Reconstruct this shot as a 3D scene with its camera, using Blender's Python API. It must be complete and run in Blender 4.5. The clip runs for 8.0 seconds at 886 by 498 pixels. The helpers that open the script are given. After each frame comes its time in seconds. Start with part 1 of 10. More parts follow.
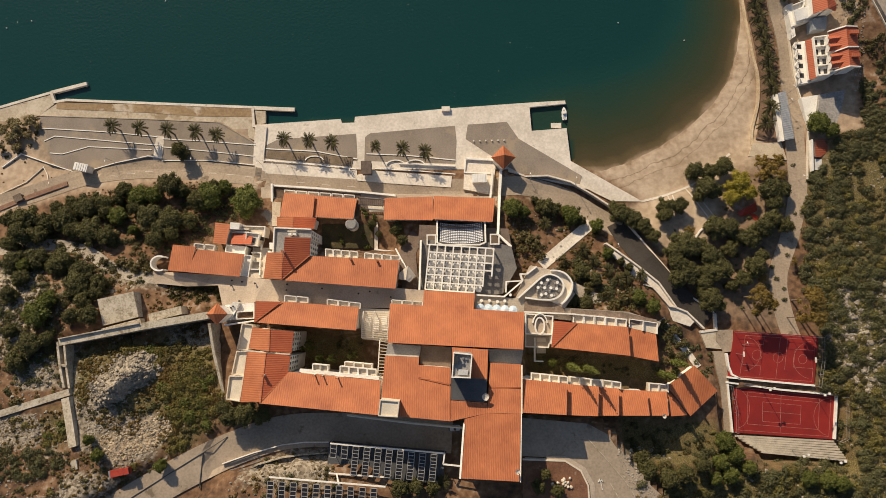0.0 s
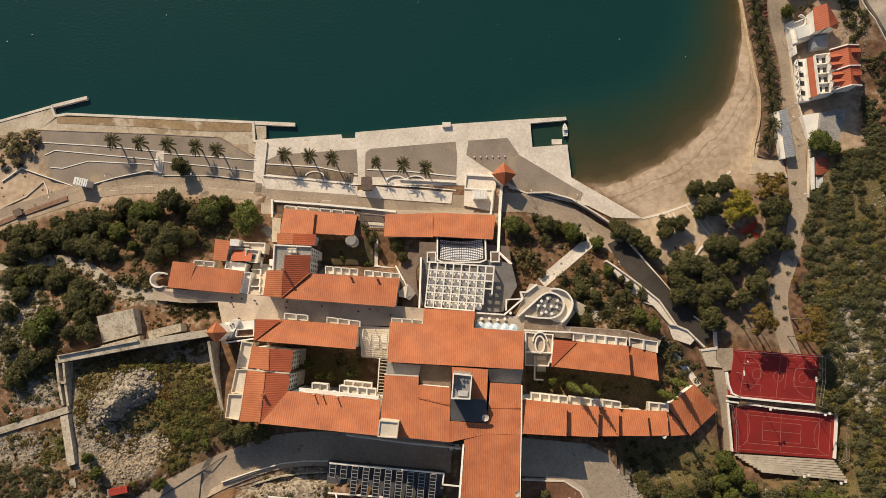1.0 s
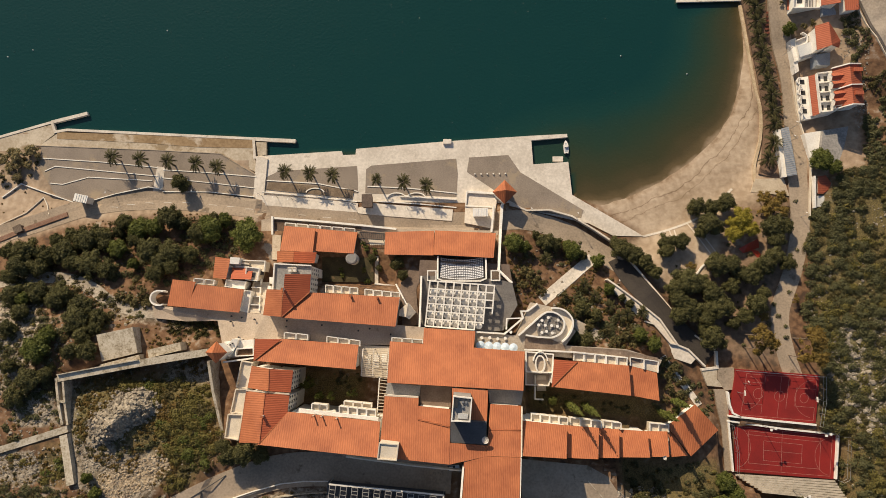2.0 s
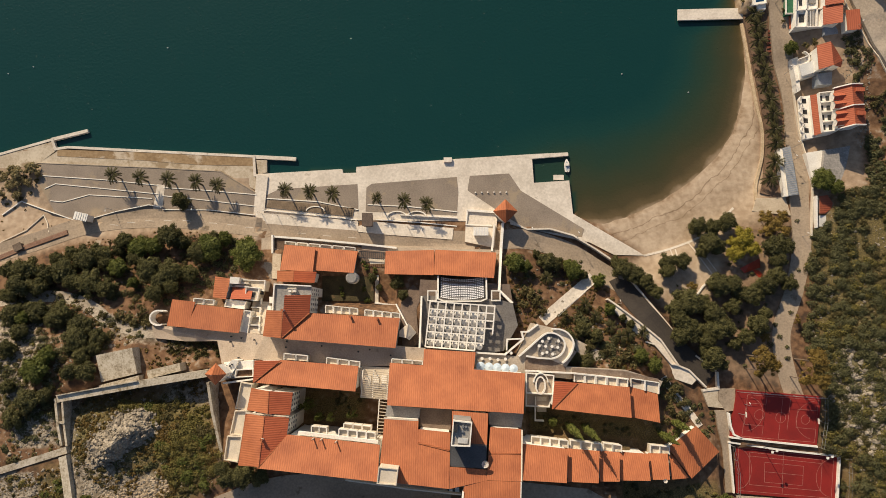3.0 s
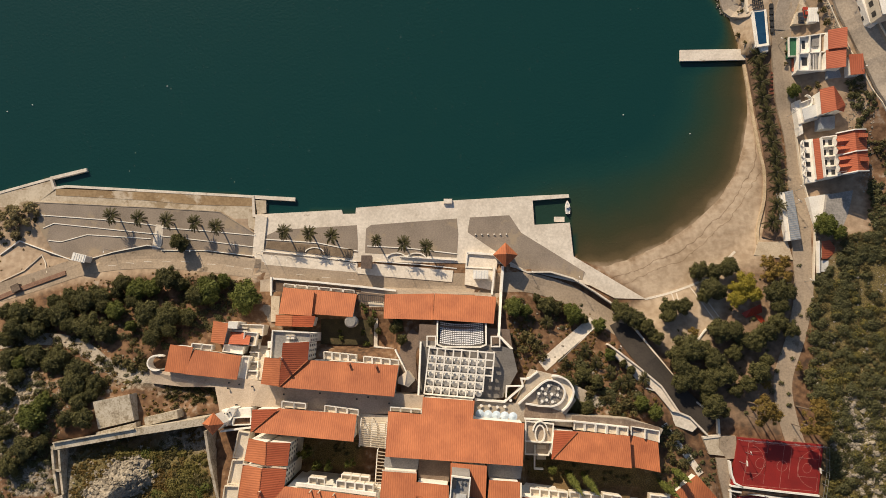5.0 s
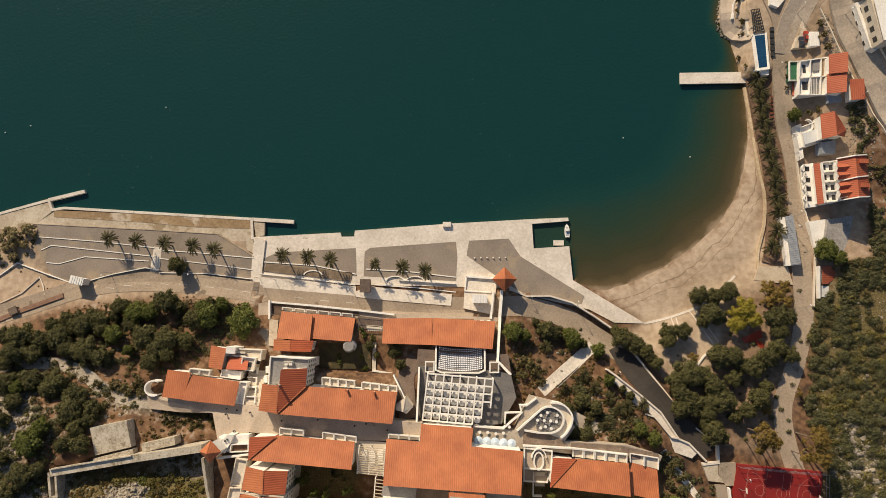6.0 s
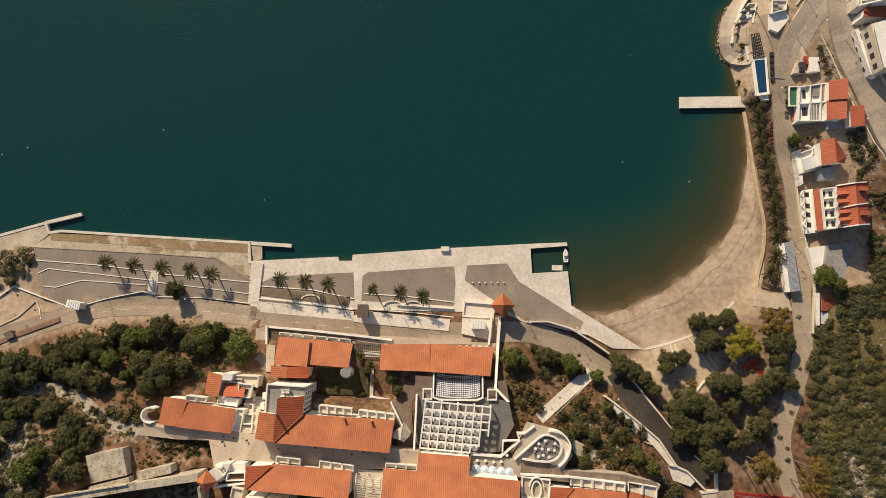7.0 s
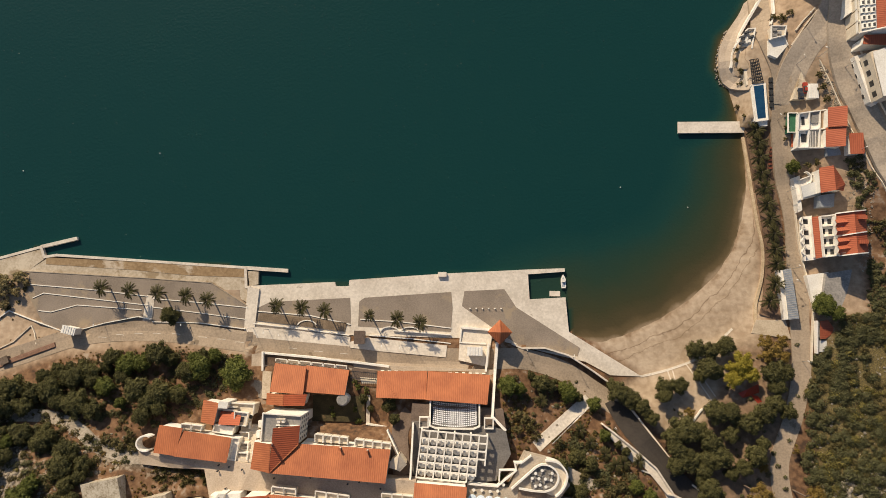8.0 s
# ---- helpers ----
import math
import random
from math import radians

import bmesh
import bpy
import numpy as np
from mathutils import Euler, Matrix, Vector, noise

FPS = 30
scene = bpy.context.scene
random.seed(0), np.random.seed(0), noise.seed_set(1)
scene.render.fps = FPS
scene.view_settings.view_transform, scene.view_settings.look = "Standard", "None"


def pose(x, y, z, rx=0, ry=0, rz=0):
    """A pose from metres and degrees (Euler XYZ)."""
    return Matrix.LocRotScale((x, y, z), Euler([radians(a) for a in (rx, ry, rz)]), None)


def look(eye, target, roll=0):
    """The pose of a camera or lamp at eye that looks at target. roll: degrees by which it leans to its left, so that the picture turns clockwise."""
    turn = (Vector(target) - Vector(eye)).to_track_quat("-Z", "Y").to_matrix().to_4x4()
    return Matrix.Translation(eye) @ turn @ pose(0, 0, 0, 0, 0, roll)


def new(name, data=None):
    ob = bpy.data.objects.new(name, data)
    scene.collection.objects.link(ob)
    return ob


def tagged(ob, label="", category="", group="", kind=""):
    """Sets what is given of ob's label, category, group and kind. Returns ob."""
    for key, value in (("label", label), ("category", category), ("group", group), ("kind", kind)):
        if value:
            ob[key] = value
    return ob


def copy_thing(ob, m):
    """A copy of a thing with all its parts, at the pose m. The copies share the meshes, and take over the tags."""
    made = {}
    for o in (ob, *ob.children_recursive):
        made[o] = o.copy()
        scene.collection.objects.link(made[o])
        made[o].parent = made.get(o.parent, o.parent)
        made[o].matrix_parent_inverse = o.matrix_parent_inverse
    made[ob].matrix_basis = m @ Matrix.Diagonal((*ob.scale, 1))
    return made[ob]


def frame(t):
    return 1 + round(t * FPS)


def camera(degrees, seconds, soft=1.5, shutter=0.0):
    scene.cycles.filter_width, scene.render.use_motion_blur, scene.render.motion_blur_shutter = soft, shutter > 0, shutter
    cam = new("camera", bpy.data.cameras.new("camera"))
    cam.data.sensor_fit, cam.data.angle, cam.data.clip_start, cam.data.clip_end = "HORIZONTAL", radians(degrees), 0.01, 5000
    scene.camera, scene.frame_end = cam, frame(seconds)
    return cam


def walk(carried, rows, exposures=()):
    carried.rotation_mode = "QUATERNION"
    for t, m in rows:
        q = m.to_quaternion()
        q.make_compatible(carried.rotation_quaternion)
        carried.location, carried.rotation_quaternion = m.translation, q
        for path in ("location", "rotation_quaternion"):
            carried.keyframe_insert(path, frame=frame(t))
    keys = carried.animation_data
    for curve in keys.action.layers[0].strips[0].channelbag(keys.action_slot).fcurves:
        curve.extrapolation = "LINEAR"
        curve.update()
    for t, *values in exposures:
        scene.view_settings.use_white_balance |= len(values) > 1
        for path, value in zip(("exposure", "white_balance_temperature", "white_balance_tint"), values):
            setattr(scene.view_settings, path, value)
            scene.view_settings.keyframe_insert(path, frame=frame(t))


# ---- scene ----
import itertools

cam = camera(69.20, 8.0, soft=0.55)
PATH = [
    (0.0, 1.723, -0.621, 245.425, 5.924, 0.905, -0.457),
    (0.5, 1.693, 2.412, 245.573, 5.937, 0.884, -0.329),
    (1.0, 1.724, 5.509, 245.696, 5.954, 0.889, -0.228),
    (1.5, 1.798, 8.693, 245.801, 5.975, 0.913, -0.145),
    (2.0, 1.903, 11.983, 245.894, 5.999, 0.948, -0.075),
    (2.5, 2.027, 15.396, 245.978, 6.026, 0.988, -0.013),
    (3.0, 2.164, 18.946, 246.057, 6.055, 1.029, 0.047),
    (3.5, 2.308, 22.643, 246.133, 6.084, 1.066, 0.106),
    (4.0, 2.458, 26.495, 246.208, 6.114, 1.097, 0.169),
    (4.5, 2.616, 30.505, 246.281, 6.142, 1.119, 0.235),
    (5.0, 2.786, 34.677, 246.352, 6.168, 1.132, 0.307),
    (5.5, 2.975, 39.007, 246.419, 6.192, 1.136, 0.383),
    (6.0, 3.194, 43.492, 246.479, 6.211, 1.131, 0.462),
    (6.5, 3.456, 48.123, 246.528, 6.224, 1.119, 0.542),
    (7.0, 3.778, 52.891, 246.563, 6.231, 1.104, 0.620),
    (7.5, 4.179, 57.783, 246.576, 6.229, 1.088, 0.692),
    (8.0, 4.681, 62.780, 246.561, 6.218, 1.078, 0.752),
]
walk(cam, [(t, pose(x, y, z, rx, ry, rz)) for t, x, y, z, rx, ry, rz in PATH])

# ---- world and sun ----
SUN_EL, SUN_AZ = 31.0, 28.0          # degrees; shadows run towards +x, -y
world = bpy.data.worlds.new("world")
scene.world = world
world.use_nodes = True
wn = world.node_tree
sky = wn.nodes.new("ShaderNodeTexSky")
sky.sky_type, sky.sun_disc = "NISHITA", False
sky.sun_elevation, sky.sun_rotation = radians(SUN_EL), radians(-SUN_AZ)
wn.links.new(sky.outputs[0], wn.nodes["Background"].inputs[0])
wn.nodes["Background"].inputs[1].default_value = 0.096
sun = new("sun", bpy.data.lights.new("sun", "SUN"))
sun.data.energy, sun.data.angle, sun.data.color = 5.2, radians(0.5), (1.0, 0.835, 0.605)
sx, sy = math.sin(radians(SUN_AZ)), math.cos(radians(SUN_AZ))
ce, se = math.cos(radians(SUN_EL)), math.sin(radians(SUN_EL))
sun.matrix_world = look((-sx * ce * 300, sy * ce * 300, se * 300), (0, 0, 0))
scene.view_settings.exposure = 0.0


# ---- materials ----
def tree_of(name):
    m = bpy.data.materials.new(name)
    m.use_nodes = True
    t = m.node_tree
    return m, t, t.nodes["Principled BSDF"], t.nodes.new, t.links.new


def ramp_node(t, stops):
    r = t.nodes.new("ShaderNodeValToRGB")
    els = r.color_ramp.elements
    while len(els) < len(stops):
        els.new(0.5)
    for e, (p, c) in zip(els, stops):
        e.position, e.color = p, (*c, 1)
    return r


def surface(name, dark, light, rough=0.8, big=0.25, fine=3.0, bump=0.3, third=None, streak=None, rand=0.0, depth=0.1, metal=0.0, mixup=0.5, stain=None):
    """A weathered surface: two scales of noise between colours, and fine relief."""
    m, t, p, node, link = tree_of(name)
    geo = node("ShaderNodeNewGeometry")
    n1, n2 = node("ShaderNodeTexNoise"), node("ShaderNodeTexNoise")
    n1.inputs["Scale"].default_value, n1.inputs["Detail"].default_value = big, 6
    n2.inputs["Scale"].default_value, n2.inputs["Detail"].default_value = fine, 5
    link(geo.outputs["Position"], n1.inputs["Vector"])
    if streak:
        mp = node("ShaderNodeMapping")
        mp.inputs["Scale"].default_value = streak
        link(geo.outputs["Position"], mp.inputs["Vector"])
        link(mp.outputs[0], n2.inputs["Vector"])
    else:
        link(geo.outputs["Position"], n2.inputs["Vector"])
    mx = node("ShaderNodeMix")
    mx.inputs[0].default_value = mixup
    link(n1.outputs[0], mx.inputs[2]), link(n2.outputs[0], mx.inputs[3])
    stops = [(0.38, dark), (0.62, light)] if third is None else [(0.36, dark), (0.52, light), (0.66, third)]
    r = ramp_node(t, stops)
    link(mx.outputs[0], r.inputs[0])
    out = r.outputs[0]
    if rand:
        info, hsv = node("ShaderNodeObjectInfo"), node("ShaderNodeHueSaturation")
        mr = node("ShaderNodeMapRange")
        mr.inputs[3].default_value, mr.inputs[4].default_value = 1 - rand, 1 + rand
        link(info.outputs["Random"], mr.inputs[0]), link(mr.outputs[0], hsv.inputs["Value"])
        link(out, hsv.inputs["Color"])
        out = hsv.outputs[0]
    if stain:
        colour, size, edge = stain
        n3, cut, dirty = node("ShaderNodeTexNoise"), node("ShaderNodeMapRange"), node("ShaderNodeMix")
        n3.inputs["Scale"].default_value, n3.inputs["Detail"].default_value, n3.inputs["Roughness"].default_value = size, 5, 0.62
        cut.inputs[1].default_value, cut.inputs[2].default_value, cut.inputs[4].default_value = edge, edge + 0.07, 0.75
        dirty.data_type = "RGBA"
        dirty.inputs[7].default_value = (*colour, 1)
        link(geo.outputs["Position"], n3.inputs["Vector"]), link(n3.outputs[0], cut.inputs[0])
        link(cut.outputs[0], dirty.inputs[0]), link(out, dirty.inputs[6])
        out = dirty.outputs[2]
    link(out, p.inputs["Base Color"])
    p.inputs["Roughness"].default_value, p.inputs["Metallic"].default_value = rough, metal
    if bump:
        b = node("ShaderNodeBump")
        b.inputs["Strength"].default_value, b.inputs["Distance"].default_value = bump, depth
        link(n2.outputs[0], b.inputs["Height"])
        link(b.outputs[0], p.inputs["Normal"])
    return m


def tile_material(name, dark, light, along):
    """Clay tiles: ribs down the slope, courses across it, mottled colour. along: 'X' or 'Y', the axis across the ribs."""
    m, t, p, node, link = tree_of(name)
    geo = node("ShaderNodeNewGeometry")
    sep = node("ShaderNodeSeparateXYZ")
    link(geo.outputs["Position"], sep.inputs[0])
    n1, n2 = node("ShaderNodeTexNoise"), node("ShaderNodeTexNoise")
    n1.inputs["Scale"].default_value, n1.inputs["Detail"].default_value = 0.16, 5
    link(geo.outputs["Position"], n1.inputs["Vector"])
    mp = node("ShaderNodeMapping")
    mp.inputs["Scale"].default_value = (2.2, 0.45, 0.45) if along == "X" else (0.45, 2.2, 0.45)
    link(geo.outputs["Position"], mp.inputs["Vector"]), link(mp.outputs[0], n2.inputs["Vector"])
    n2.inputs["Scale"].default_value, n2.inputs["Detail"].default_value = 1.6, 6
    mx = node("ShaderNodeMix")
    mx.inputs[0].default_value = 0.4
    link(n1.outputs[0], mx.inputs[2]), link(n2.outputs[0], mx.inputs[3])
    mid = tuple((a + b) / 2 for a, b in zip(dark, light))
    r = ramp_node(t, [(0.3, dark), (0.5, mid), (0.7, light)])
    link(mx.outputs[0], r.inputs[0])
    wave = node("ShaderNodeMath")
    wave.operation = "SINE"
    mul = node("ShaderNodeMath")
    mul.operation = "MULTIPLY"
    mul.inputs[1].default_value = 2 * math.pi / 0.68
    link(sep.outputs[along], mul.inputs[0]), link(mul.outputs[0], wave.inputs[0])
    mr = node("ShaderNodeMapRange")
    mr.inputs[1].default_value, mr.inputs[2].default_value, mr.inputs[3].default_value, mr.inputs[4].default_value = -1, 1, 0.88, 1.05
    hsv = node("ShaderNodeHueSaturation")
    link(wave.outputs[0], mr.inputs[0]), link(mr.outputs[0], hsv.inputs["Value"])
    link(r.outputs[0], hsv.inputs["Color"]), link(hsv.outputs[0], p.inputs["Base Color"])
    b = node("ShaderNodeBump")
    b.inputs["Strength"].default_value, b.inputs["Distance"].default_value = 0.28, 0.08
    link(wave.outputs[0], b.inputs["Height"]), link(b.outputs[0], p.inputs["Normal"])
    p.inputs["Roughness"].default_value = 0.75
    return m


TILE_X = tile_material("clay_tiles", (0.27, 0.074, 0.026), (0.48, 0.155, 0.057), "X")
TILE_Y = tile_material("clay_tiles_side", (0.27, 0.074, 0.026), (0.48, 0.155, 0.057), "Y")
# Weak light on east slopes put into redder tiles; also a red villa roof.
RED_SHADE_Y = tile_material("red_shade_tiles", (0.36, 0.075, 0.028), (0.52, 0.13, 0.05), "Y")
WHITE = surface("white_render", (0.70, 0.65, 0.57), (0.85, 0.81, 0.74), 0.85, 0.3, 2.0, 0.1)
CREAM = surface("cream_render", (0.56, 0.48, 0.37), (0.70, 0.61, 0.49), 0.85, 0.3, 2.0, 0.1)
CONCRETE = surface("quay_concrete", (0.54, 0.47, 0.385), (0.74, 0.66, 0.56), 0.9, 0.12, 1.2, 0.15, stain=((0.28, 0.22, 0.15), 0.3, 0.64))
PAVING = surface("terrace_paving", (0.34, 0.27, 0.205), (0.47, 0.385, 0.30), 0.9, 0.2, 2.0, 0.1)
ASPHALT = surface("grey_asphalt", (0.205, 0.165, 0.13), (0.295, 0.24, 0.19), 0.95, 0.1, 2.5, 0.15, stain=((0.34, 0.265, 0.18), 0.11, 0.57))
ROADS = surface("dusty_asphalt", (0.255, 0.198, 0.142), (0.385, 0.302, 0.222), 0.95, 0.09, 1.4, 0.15, stain=((0.13, 0.095, 0.06), 0.2, 0.625))
COURT = surface("red_court", (0.17, 0.007, 0.005), (0.27, 0.012, 0.008), 0.8, 0.15, 5.0, 0.05)
LINE = surface("line_paint", (0.28, 0.085, 0.065), (0.46, 0.21, 0.165), 0.8, 0.8, 4.0, 0.0)
METAL = surface("grey_metal", (0.3, 0.3, 0.3), (0.45, 0.44, 0.42), 0.45, 0.5, 4.0, 0.1, metal=0.6)
DARK = surface("dark_opening", (0.02, 0.02, 0.022), (0.05, 0.05, 0.05), 0.3, 0.5, 4.0, 0.0)
BARK = surface("bark", (0.10, 0.07, 0.05), (0.2, 0.15, 0.11), 0.95, 1.0, 6.0, 0.3)
STONE = surface("stone_wall", (0.22, 0.18, 0.135), (0.42, 0.35, 0.27), 0.95, 0.3, 1.8, 0.4)
GREYROOF = surface("flat_roof", (0.20, 0.19, 0.18), (0.32, 0.30, 0.28), 0.9, 0.2, 2.0, 0.1)
DARKROOF = surface("dark_flat_roof", (0.05, 0.052, 0.056), (0.085, 0.085, 0.09), 0.9, 0.2, 2.0, 0.1)


def leaf_material(name, dark, light):
    m, t, p, node, link = tree_of(name)
    geo, info = node("ShaderNodeNewGeometry"), node("ShaderNodeObjectInfo")
    add = node("ShaderNodeMath")
    add.operation = "MULTIPLY_ADD"
    add.inputs[1].default_value, add.inputs[2].default_value = 0.65, 0.0
    m2 = node("ShaderNodeMath")
    m2.operation = "MULTIPLY"
    m2.inputs[1].default_value = 0.35
    link(info.outputs["Random"], m2.inputs[0])
    link(geo.outputs["Random Per Island"], add.inputs[0]), link(m2.outputs[0], add.inputs[2])
    r = ramp_node(t, [(0.0, dark), (1.0, light)])
    link(add.outputs[0], r.inputs[0]), link(r.outputs[0], p.inputs["Base Color"])
    p.inputs["Roughness"].default_value, p.inputs["Specular IOR Level"].default_value = 0.65, 0.22
    thin, both = node("ShaderNodeBsdfTranslucent"), node("ShaderNodeMixShader")
    both.inputs[0].default_value = 0.3
    link(r.outputs[0], thin.inputs["Color"])
    link(p.outputs[0], both.inputs[1]), link(thin.outputs[0], both.inputs[2]), link(both.outputs[0], t.nodes["Material Output"].inputs["Surface"])
    return m


PINE = leaf_material("pine_leaves", (0.060, 0.059, 0.023), (0.168, 0.153, 0.056))
OLIVE = leaf_material("scrub_leaves", (0.06, 0.052, 0.019), (0.175, 0.142, 0.055))
GREEN = leaf_material("green_leaves", (0.078, 0.09, 0.02), (0.185, 0.196, 0.048))
MEADOW = leaf_material("meadow_leaves", (0.085, 0.078, 0.02), (0.24, 0.198, 0.06))
MAQUIS = leaf_material("maquis_leaves", (0.052, 0.055, 0.025), (0.150, 0.142, 0.062))
YELLOW = leaf_material("yellow_leaves", (0.20, 0.17, 0.022), (0.44, 0.36, 0.06))
BROWN = leaf_material("dry_leaves", (0.15, 0.10, 0.025), (0.33, 0.225, 0.06))
PALMS = leaf_material("palm_fronds", (0.03, 0.03, 0.011), (0.105, 0.092, 0.032))


# ---- mesh helpers ----
def mesh_of(name, bm, material):
    me = bpy.data.meshes.new(name)
    bmesh.ops.recalc_face_normals(bm, faces=bm.faces)
    bm.to_mesh(me)
    bm.free()
    me.materials.append(material)
    return me


def part(name, bm, material, parent=None, label=""):
    ob = new(name, mesh_of(name, bm, material))
    ob.parent = parent
    return tagged(ob, label)


def thing(name, label, category, group="", kind="", at=None):
    ob = new(name)
    ob.empty_display_size = 0.5
    if at:
        ob.location = at
    return tagged(ob, label, category, group, kind)


def prism(bm, top, low):
    """A solid between the polygon top (3D corners) and the same corners at heights low (a number, or one for each)."""
    lows = low if isinstance(low, (list, tuple)) else [low] * len(top)
    a = [bm.verts.new(p) for p in top]
    b = [bm.verts.new((p[0], p[1], z)) for p, z in zip(top, lows)]
    n = len(top)
    f1, f2 = bm.faces.new(a), bm.faces.new(b[::-1])
    for i in range(n):
        bm.faces.new((a[i], b[i], b[(i + 1) % n], a[(i + 1) % n]))
    if n > 4:
        bmesh.ops.triangulate(bm, faces=[f1, f2])
    return bm


def slab(bm, pts, z, thick):
    return prism(bm, [(p[0], p[1], z) for p in pts], z - thick)


def box(bm, x0, y0, z0, x1, y1, z1):
    return prism(bm, [(x0, y0, z1), (x1, y0, z1), (x1, y1, z1), (x0, y1, z1)], z0)


def bar(bm, a, b, w, h):
    """A beam from a to b, w wide and h deep, its top along the line a-b."""
    a, b = Vector(a), Vector(b)
    d = Vector((b.x - a.x, b.y - a.y, 0))
    s = Vector((-d.y, d.x, 0)).normalized() * (w / 2) if d.length > 1e-4 else Vector((0, w / 2, 0))
    top = [a + s, a - s, b - s, b + s]
    if d.length <= 1e-4:
        e = Vector((w / 2, 0, 0))
        return prism(bm, [a + s + e, a - s + e, a - s - e, a + s - e], b.z)
    return prism(bm, top, [p.z - h for p in top])


def rod(bm, a, b, r, sides=6, r2=None):
    a, b = Vector(a), Vector(b)
    q = (b - a).to_track_quat("Z", "Y")
    m = Matrix.Translation((a + b) / 2) @ q.to_matrix().to_4x4()
    bmesh.ops.create_cone(bm, cap_ends=True, segments=sides, radius1=r, radius2=r if r2 is None else r2, depth=(b - a).length, matrix=m)
    return bm


def wall_line(bm, pts, w, h, base=None):
    """A wall along 3D points (its top), w thick and h high, with mitred corners."""
    pts = [Vector(p) for p in pts]
    loop = len(pts) > 3 and (pts[0] - pts[-1]).length < 0.02
    if loop:
        pts = pts[:-1]
    n = len(pts)
    rows = []
    for i, p in enumerate(pts):
        a = pts[i - 1] if (i or loop) else p
        c = pts[(i + 1) % n] if (i < n - 1 or loop) else p
        d0, d1 = Vector((p.x - a.x, p.y - a.y)), Vector((c.x - p.x, c.y - p.y))
        d0 = d0.normalized() if d0.length > 1e-5 else d1.normalized()
        d1 = d1.normalized() if d1.length > 1e-5 else d0
        s = Vector((-d0.y - d1.y, d0.x + d1.x))
        s = s.normalized() if s.length > 0.2 else Vector((-d0.y, d0.x))
        k = w / 2 / max(s.dot(Vector((-d0.y, d0.x))), 0.45)
        o = Vector((s.x * k, s.y * k, 0))
        dn = Vector((0, 0, -h))
        rows.append([bm.verts.new(q) for q in (p + o, p - o, p - o + dn, p + o + dn)])
    for i in range(n if loop else n - 1):
        r, t = rows[i], rows[(i + 1) % n]
        for k in range(4):
            bm.faces.new((r[k], t[k], t[(k + 1) % 4], r[(k + 1) % 4]))
    if not loop:
        bm.faces.new(rows[0]), bm.faces.new(rows[-1][::-1])
    return bm


# ---- the lie of the land ----
GX = [-200, -130, -90, -40, 10, 50, 90, 130, 200]
GY = [170, 100, 60, 45, 25, 5, -15, -40, -75, -110]
GZ = [
    [1, 1, 1, 1, 1, 1, 2, 11, 44],
    [1, 1, 1, 1, 1, 1, 1.5, 4, 34],
    [2, 1.6, 1.6, 1.6, 1.6, 1.6, 2.2, 4, 24],
    [5, 5.5, 7, 4.5, 4.5, 3.5, 2.5, 5, 22],
    [12, 14, 13, 10, 11, 9, 4, 6.5, 22],
    [22, 25, 20.5, 20, 18, 15, 7, 8.5, 23],
    [27, 28.5, 29, 24, 20, 16, 9, 9, 24],
    [32, 32, 31, 33, 33, 29.5, 15.5, 11, 26],
    [42, 40, 36, 40, 42, 36, 22, 18, 32],
    [50, 50, 48, 50, 50, 45, 34, 28, 45],
]
# the sea's outline: quay, beach, the far side of the bay
QUAY = [(-600, 60), (-191.1, 79.3), (-157.6, 88.8), (-156.3, 85.1), (-77, 81.7), (-75.3, 74.6), (0.5, 80), (46.4, 82.6), (47.5, 59.1)]
BEACH = [(53, 56.2), (59.5, 54.6), (69, 57.6), (81, 63.2), (92.5, 70.4), (103.8, 80.6), (110.8, 91.2), (114.6, 102.5), (116.9, 115), (117.1, 128), (116.1, 136.6), (110.4, 156), (106.4, 162.9), (108.8, 174.5), (114.5, 179.7), (121.7, 191.1), (140, 240), (150, 600)]
SEA = np.array(QUAY + BEACH + [(150, 1500), (-600, 1500)])


def inside(x, y, poly):
    n, hit = len(poly), np.zeros(x.shape, bool)
    for i in range(n):
        (ax, ay), (bx, by) = poly[i], poly[(i + 1) % n]
        if ay != by:
            hit ^= ((ay > y) != (by > y)) & (x < (bx - ax) * (y - ay) / (by - ay) + ax)
    return hit


def away(x, y, line):
    best = np.full(x.shape, 1e9)
    for (ax, ay), (bx, by) in zip(line, line[1:]):
        dx, dy = bx - ax, by - ay
        k = np.clip(((x - ax) * dx + (y - ay) * dy) / (dx * dx + dy * dy + 1e-9), 0, 1)
        best = np.minimum(best, np.hypot(x - ax - k * dx, y - ay - k * dy))
    return best


STEP = 2.0
axis_x = np.arange(-240, 242, STEP)
axis_y = np.arange(-130, 262, STEP)
MX, MY = np.meshgrid(axis_x, axis_y, indexing="ij")
HZ = np.zeros(MX.shape)
gz = np.array(GZ, float)
rows_at = np.array([np.interp(axis_x, GX, r) for r in gz])
for k in range(len(axis_x)):
    HZ[k] = np.interp(axis_y, GY[::-1], rows_at[::-1, k])
for _ in range(6):
    pad = np.pad(HZ, 1, mode="edge")
    HZ = (pad[:-2, 1:-1] + pad[2:, 1:-1] + pad[1:-1, :-2] + pad[1:-1, 2:] + 4 * HZ) / 8
rough = np.array([[noise.fractal((x * 0.05, y * 0.05, 3.1), 0.7, 2.1, 4) for y in axis_y] for x in axis_x])
HZ += rough * np.clip((HZ - 6) / 12, 0, 1) * 1.3
sea_mask = inside(MX, MY, SEA)
